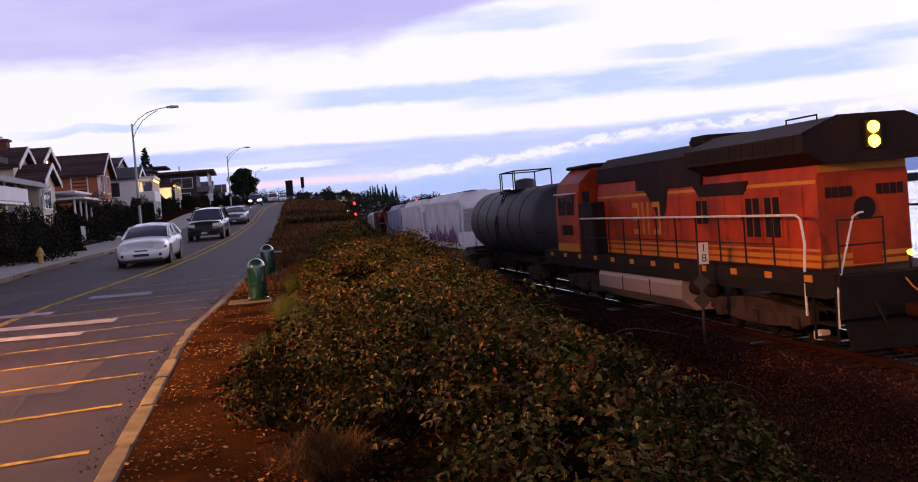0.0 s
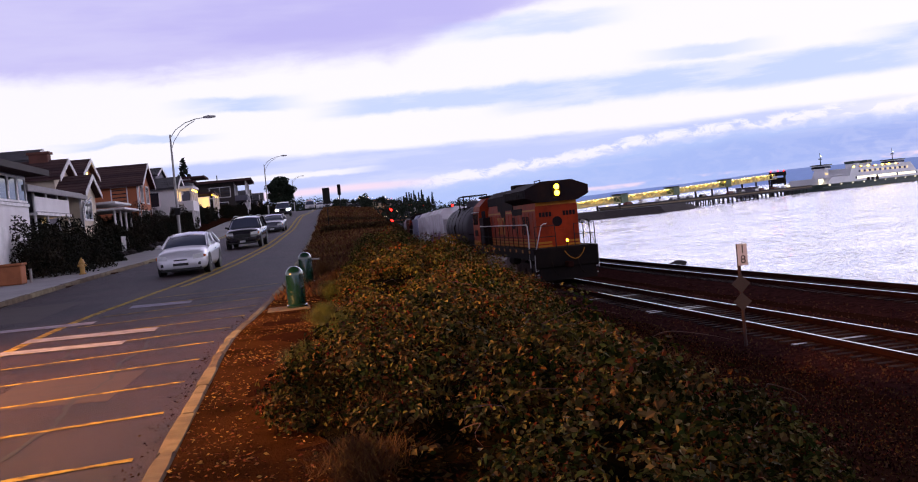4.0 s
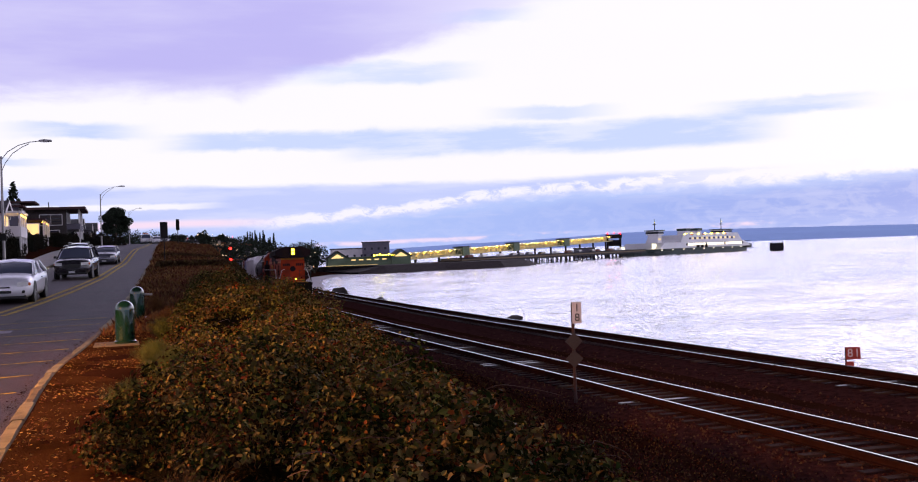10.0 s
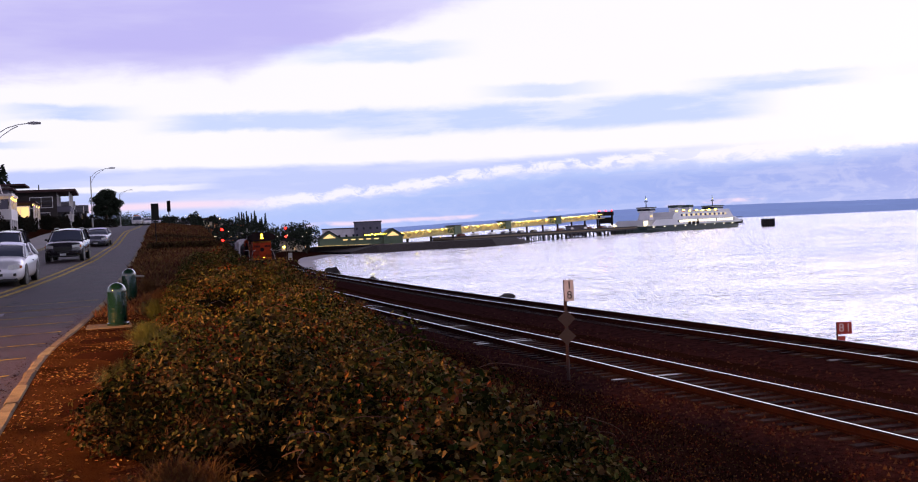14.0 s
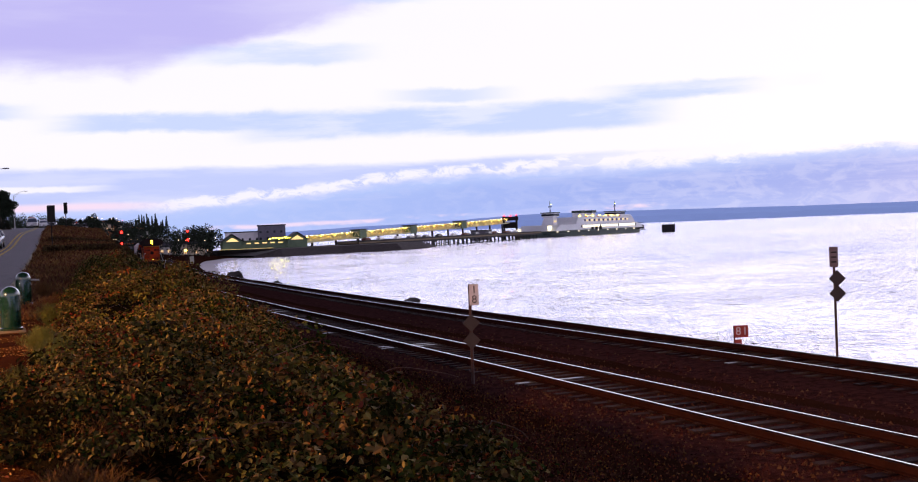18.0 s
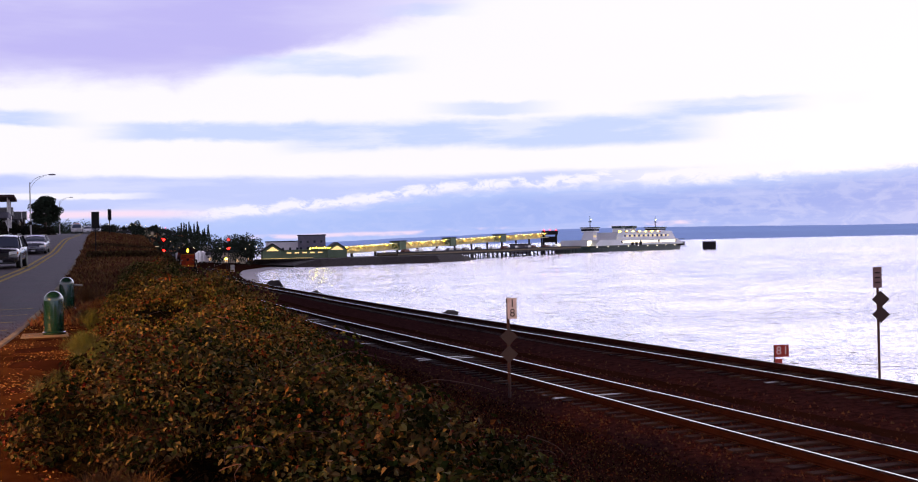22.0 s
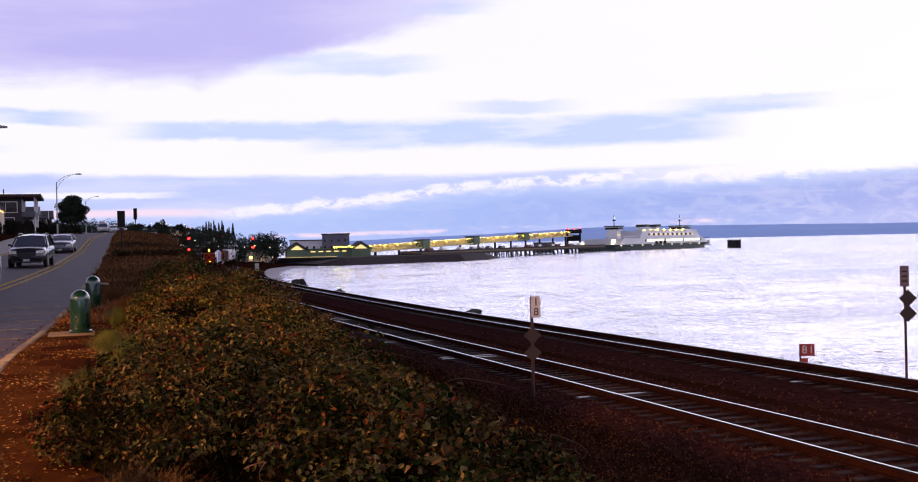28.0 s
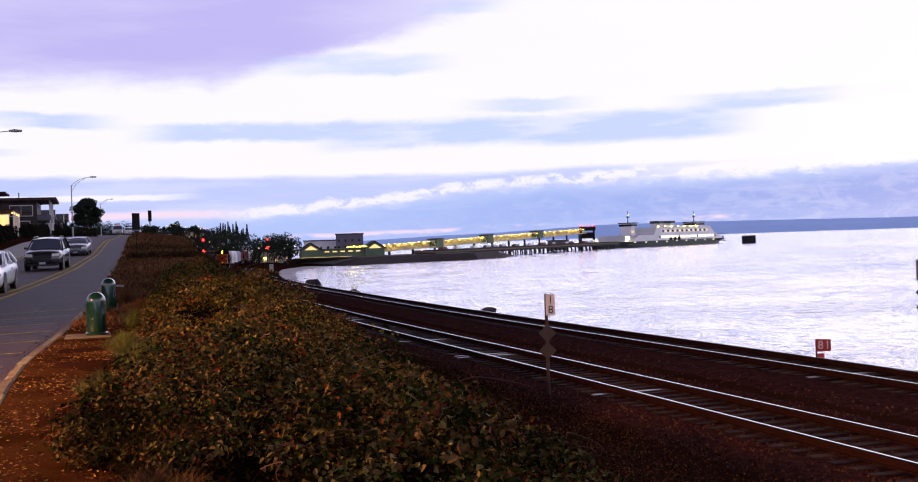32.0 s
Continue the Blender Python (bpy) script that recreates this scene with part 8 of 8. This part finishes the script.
def walkway():
    """Covered footbridge to the ferry slip, lit inside."""
    a, b = Vector((101.0, 408.0, -1.4)), Vector((255.0, 560.0, 3.6))
    d = b - a
    run = d.length
    yaw = math.degrees(math.atan2(-d.x, d.y))
    r = thing("overhead_walkway", "long lit steel truss footbridge to the ferry slip", "footbridge", at=pose(a.x, a.y, a.z, math.degrees(math.asin(d.z / run)), 0, yaw))
    box_part("deck", "truss", r, -1.6, 1.6, 0, run, -0.3, 0.0)
    box_part("canopy", "truss", r, -1.6, 1.6, 0, run, 2.36, 2.44)
    for s in (-1.6, 1.6):
        box_part("chord", "truss", r, s - 0.07, s + 0.07, 0, run, 2.14, 2.3)
        box_part("chord", "truss", r, s - 0.07, s + 0.07, 0, run, 0.0, 0.18)
    n = 84
    for k in range(n):
        y0, y1 = run * k / n, run * (k + 1) / n
        lo, hi = ((0.2, 2.16) if k % 2 else (2.16, 0.2))
        for s in (-1.6, 1.6):
            tube_part("brace", "truss", r, [(s, y0, lo), (s, y1, hi)], 0.10, 4)
        if k % 4 == 1:
            box_part("lamp", "lamp_warm", r, 1.4, 1.7, y0, y0 + 0.7, 1.8, 2.1, label="warm lamp under the canopy")
    for k in range(56):
        y0 = run * (k + 0.25) / 56
        box_part("lamp_strip", "walk_lamp", r, -0.2, 0.0, y0, y0 + 1.4, 2.24, 2.32, label="warm lamp strip")
    # Added panel that reflects the strips, so the open truss looks lit.
    box_part("inner_wall", "truss", r, -1.4, -1.3, 0, run, 0.0, 2.0, label="pale lining added to catch the lamp light")
    # legs down to the water
    for k in range(12):
        y = run * (k + 0.5) / 12
        top = a + d * (y / run)
        tube_part("leg", "pile", r, [(0, y, -0.3), (0, y + 0.2, -(top.z - WATER) - 1.0)], 0.5, 8)
    for q, w in ((0.2, 7), (0.42, 7), (0.68, 8)):
        t = box_part("stair_tower", "wall_green", r, -2.2, 2.2, run * q, run * q + w * 0.8, -0.6, 3.0, 0.1, "green stair tower")
        box_part("tower_roof", "roof_grey", t, -2.5, 2.5, run * q - 0.4, run * q + w * 0.8 + 0.4, 3.0, 3.25)
    # vehicle trestle beside it
    tr = thing("vehicle_trestle", "low trestle roadway on dark piles", "trestle", at=pose(118.0, 404.0, 0, 0, 0, yaw))
    box_part("roadway", "kerb", tr, -4, 5, 0, 205, -2.6, -2.0)
    for k in range(40):
        for s in (-3.6, 4.5):
            tube_part("pile", "pile", tr, [(s, 3 + 5 * k, -2.6), (s, 3 + 5 * k, WATER - 1)], 0.28, 6)
    for k in range(20):
        tube_part("cross_brace", "pile", tr, [(-3.6, 3 + 10 * k, -2.6), (-3.6, 11 + 10 * k, WATER + 0.3)], 0.2, 5)
    for s in (-3.9, 4.8):
        box_part("edge_beam", "pile", tr, s - 0.15, s + 0.15, 0, 205, -3.3, -1.5)
    rq = random.Random(4)
    for k in range(16):
        y = 20 + 11 * k + rq.uniform(-2, 2)
        c = thing("queued_car", "small parked car waiting on the trestle", "car", "queued cars", tr.matrix_basis @ pose(rq.choice((-2.0, 1.0)), y, -2.0))
        quick("body", rq.choice(("car_white", "car_dark", "car_grey", "boxcar")), c, lambda bm: add_loft(bm, [[(-0.9, -2.2, 0.3), (0.9, -2.2, 0.3), (0.9, 2.2, 0.3), (-0.9, 2.2, 0.3)], [(-0.9, -2.2, 0.9), (0.9, -2.2, 0.9), (0.9, 2.2, 0.9), (-0.9, 2.2, 0.9)], [(-0.7, -0.9, 1.5), (0.7, -0.9, 1.5), (0.7, 1.4, 1.5), (-0.7, 1.4, 1.5)]]))
        for sx in (-0.8, 0.8):
            for q in (-1.3, 1.3):
                quick("wheel", "tyre", c, lambda bm: add_turned(bm, [(0.32, -0.1), (0.32, 0.1)], 10, (sx, q, 0.32), "x"))
    for k in range(14):
        tube_part("rail_lamp", "lamp_warm", tr, [(-4, 6 + 14.5 * k, -1.9), (-4, 6 + 14.5 * k, -1.3)], 0.14, 6, label="warm deck lamp")
    sh = thing("pier_building", "dark blue building on the ferry pier", "building", at=pose(*polar(23.1, 560), -5.4, 0, 0, -23))
    box_part("wall", "wall_grey", sh, -5.2, 5.2, 0, 10, 0.6, 5.4)
    box_part("roof", "roof_grey", sh, -5.6, 5.6, -0.4, 10.4, 5.4, 5.8)
    for k in range(6):
        tube_part("pile", "pile", sh, [(-5 + 2 * k, 0.5, -1), (-5 + 2 * k, 0.5, 0.6)], 0.4, 6)
    tw = thing("ferry_slip_tower", "dark steel transfer tower with red lamps at the slip", "tower", at=pose(*polar(24.6, 612), WATER, 0, 0, -24.6))
    for s in (-3.4, 3.4):
        for q in (0, 6):
            tube_part("tower_leg", "dark_metal", tw, [(s, q, -1), (s, q, 12.5)], 0.55, 8)
    box_part("cross_head", "dark_metal", tw, -4.4, 4.4, -0.8, 6.8, 10.2, 12.2, 0.1)
    box_part("counterweight", "dark_metal", tw, -3, 3, 1, 5, 6.0, 9.2, 0.1)
    for s in (-3.2, 0.2, 3.4):
        quick("red_lamp", "red_beam", tw, lambda bm: add_turned(bm, [(0.1, 12.4), (0.4, 12.7), (0.1, 13.0)], 8, (s, -0.5, 0)), "red warning lamp")
    box_part("lit_cabin", "ferry_window", tw, 2.8, 5.6, -1.2, -0.9, 2.2, 5.0, label="brightly lit cabin window")
    dl = thing("mooring_dolphin", "dark square timber mooring structure standing in the sea", "dolphin", at=pose(*polar(32.5, 680), WATER, 0, 0, -32.5))
    box_part("body", "pile", dl, -3.7, 3.7, 0, 6, -1, 4.3, 0.15)
    for k in range(8):
        tube_part("pile", "pile", dl, [(-3.6 + 1.03 * k, -0.2, -1), (-3.6 + 1.03 * k, -0.2, 4.6 + 0.3 * (k % 2))], 0.3, 6)


walkway()


def ferry():
    """Double-ended car ferry; local x runs along the hull, stern at 0, the side towards the viewer at -y."""
    sx, sy = polar(25.2, 622)
    ex, ey = polar(30.75, 742)
    turn = math.degrees(math.atan2(ey - sy, ex - sx))
    L = math.hypot(ex - sx, ey - sy)
    r = thing("ferry", "white car ferry with a dark green hull and lit windows", "ferry", at=pose(sx, sy, WATER, 0, 0, turn))
    def hull(bm):
        add_loft(bm, [[(x, -w, z0), (x, -w * 0.9, -0.6), (x, w * 0.9, -0.6), (x, w, z0)] for x, w, z0 in ((0, 5, 3.4), (12, 11, 3.4), (30, 13, 3.5), (L - 30, 13, 3.5), (L - 12, 11, 3.4), (L, 5, 3.4))])
    quick("hull", "ferry_green", r, hull, "dark green hull", 30)
    box_part("rubbing_strake", "ferry_green", r, 8, L - 8, -13.3, 13.3, 1.5, 2.0)
    def lower(bm):
        add_prism(bm, [(14, 3.4), (L - 10, 3.4), (L - 14, 4.8), (L - 20, 6.8), (20, 6.8), (17, 5.2)], "y", -12.6, 12.6)
    cd = quick("car_deck_wall", "ferry_white", r, lower, "white car deck side")
    for k in range(3):
        box_part("side_opening", "black", cd, 56 + 5 * k, 59.6 + 5 * k, -12.7, -12.5, 3.4, 5.0)
    for k in range(34):
        x = 44 + 72 * k / 34
        box_part("window", "ferry_window" if k % 11 else "glass", cd, x, x + 1.7, -12.68, -12.5, 4.75, 6.0)
    for k in range(9):
        box_part("port_light", "ferry_window", cd, 16 + 12 * k, 16.7 + 12 * k, -13.12, -12.5, 2.6, 3.1, label="small lit port")
    box_part("bow_block", "dark_metal", r, L - 20, L - 7, -11.5, 11.5, 2.3, 4.6, 0.2, "dark bow ramp block")
    for x0, x1, z in ((18, 42, 7.4), (L - 20, L - 8, 5.2)):
        for q in range(int((x1 - x0) / 2.4)):
            tube_part("rail_post", "ferry_white", r, [(x0 + 2.4 * q, -12.2, z - 0.7), (x0 + 2.4 * q, -12.2, z + 0.4)], 0.07, 5)
        tube_part("deck_handrail", "ferry_white", r, [(x0, -12.2, z + 0.4), (x1, -12.2, z + 0.4)], 0.08, 5)
    box_part("bright_doorway", "ferry_window", r, 12.5, 16.8, -9.0, -8.7, 3.6, 6.4, label="brightly lit car deck mouth")
    box_part("bow_rail", "dark_metal", r, L - 15, L - 3, -9, 9, 6.2, 6.45)
    tube_part("bow_spar", "dark_metal", r, [(L - 8, 0, 3.0), (L + 4, 0, 3.2)], 0.25, 6)
    def upper(bm):
        add_prism(bm, [(40, 6.8), (L - 20, 6.8), (L - 25, 10.9), (43, 10.9)], "y", -11.5, 11.5)
    ps = quick("passenger_deck", "ferry_white", r, upper, "white passenger deck")
    for k in range(20):
        x = 50 + 58 * k / 20
        box_part("window", "lit_window" if k % 2 else "glass", ps, x, x + 1.7, -11.6, -11.45, 8.3, 9.4)
    for k in range(7):
        box_part("deck_lamp", "lamp_white", ps, 45 + 8.0 * k, 46.0 + 8.0 * k, -11.6, -11.0, 11.1, 11.8, label="bright deck lamp")
    box_part("deck_rail", "ferry_white", ps, 44, 112, -11.0, -10.9, 10.9, 11.6)
    for x0, x1 in ((28, 34), (106, 118)):
        pb = box_part("pilothouse_base", "ferry_white", r, x0 + 0.8, x1 - 0.8, -3, 3, 6.8, 11.2)
        box_part("base_window", "lit_window", pb, x0 + 1.6, x1 - 1.6, -3.1, -2.9, 8.4, 9.3)
        ph = box_part("pilothouse", "ferry_white", r, x0, x1, -4, 4, 11.2, 13.6, 0.2, "pilothouse with a dark band of glass")
        box_part("pilothouse_window", "glass", ph, x0 - 0.1, x1 + 0.1, -4.1, 4.1, 12.0, 13.1)
        box_part("pilothouse_roof", "ferry_green", ph, x0 - 0.6, x1 + 0.6, -4.6, 4.6, 13.6, 14.1)
        xm = (x0 + x1) / 2
        tube_part("mast", "dark_metal", r, [(xm, 0, 14.1), (xm, 0, 20.6)], 0.3, 8, 0.12)
        box_part("radar", "dark_metal", r, xm - 1.5, xm + 1.5, -0.3, 0.3, 17.0, 17.5)
        box_part("mast_lamp", "lamp_white", r, xm - 0.12, xm + 0.12, -0.5, -0.3, 18.5, 18.8)
    for x0 in (62, 76):
        fn = box_part("funnel", "ferry_white", r, x0, x0 + 5, -3, 3, 10.9, 13.4, 0.3, "funnel with a green top")
        box_part("funnel_top", "ferry_green", fn, x0 - 0.2, x0 + 5.2, -3.2, 3.2, 13.4, 14.8)
    for k in range(4):
        quick("life_raft", "amber", r, lambda bm: add_turned(bm, [(0.2, 0), (0.5, 0.4), (0.55, 1.4), (0.5, 2.4), (0.2, 2.8)], 10, (52 + 14 * k, -11.2, 11.0), "x"), "orange life raft canister")


ferry()


# ---------------------------------------------------------------- moving things
def motions():
    times = [0, 1, 2, 3, 4, 5, 6, 8, 10, 12, 14, 16, 18, 20, 22, 24, 26, 28, 30, 32]
    for ob, off, length in TRAIN:
        walk(ob, [(t, rail_pose(S_START + SPEED * t + off, length)) for t in times])
    lane = along([(-120, -6.6), (20, -6.5), (46, -5.3), (62, -4.6), (80, -3.7), (100, -1.9), (120, -0.75), (140, 0.05), (170, 1.35), (260, 4)], 5)
    rows = []
    for t in np.arange(0, 32.5, 1.0):
        y = 166.0 - 7.75 * t
        x, z = float(lane(y)), float(road_z(y)) + 0.004
        turn = -math.degrees(math.atan2(float(lane(y + 2) - lane(y - 2)), 4.0))
        tip = math.degrees(math.atan2(float(road_z(y + 1.4) - road_z(y - 1.4)), 2.8))
        rows.append((float(t), pose(x, y, z, tip, 0, turn)))
    walk(MOVER, rows)


motions()
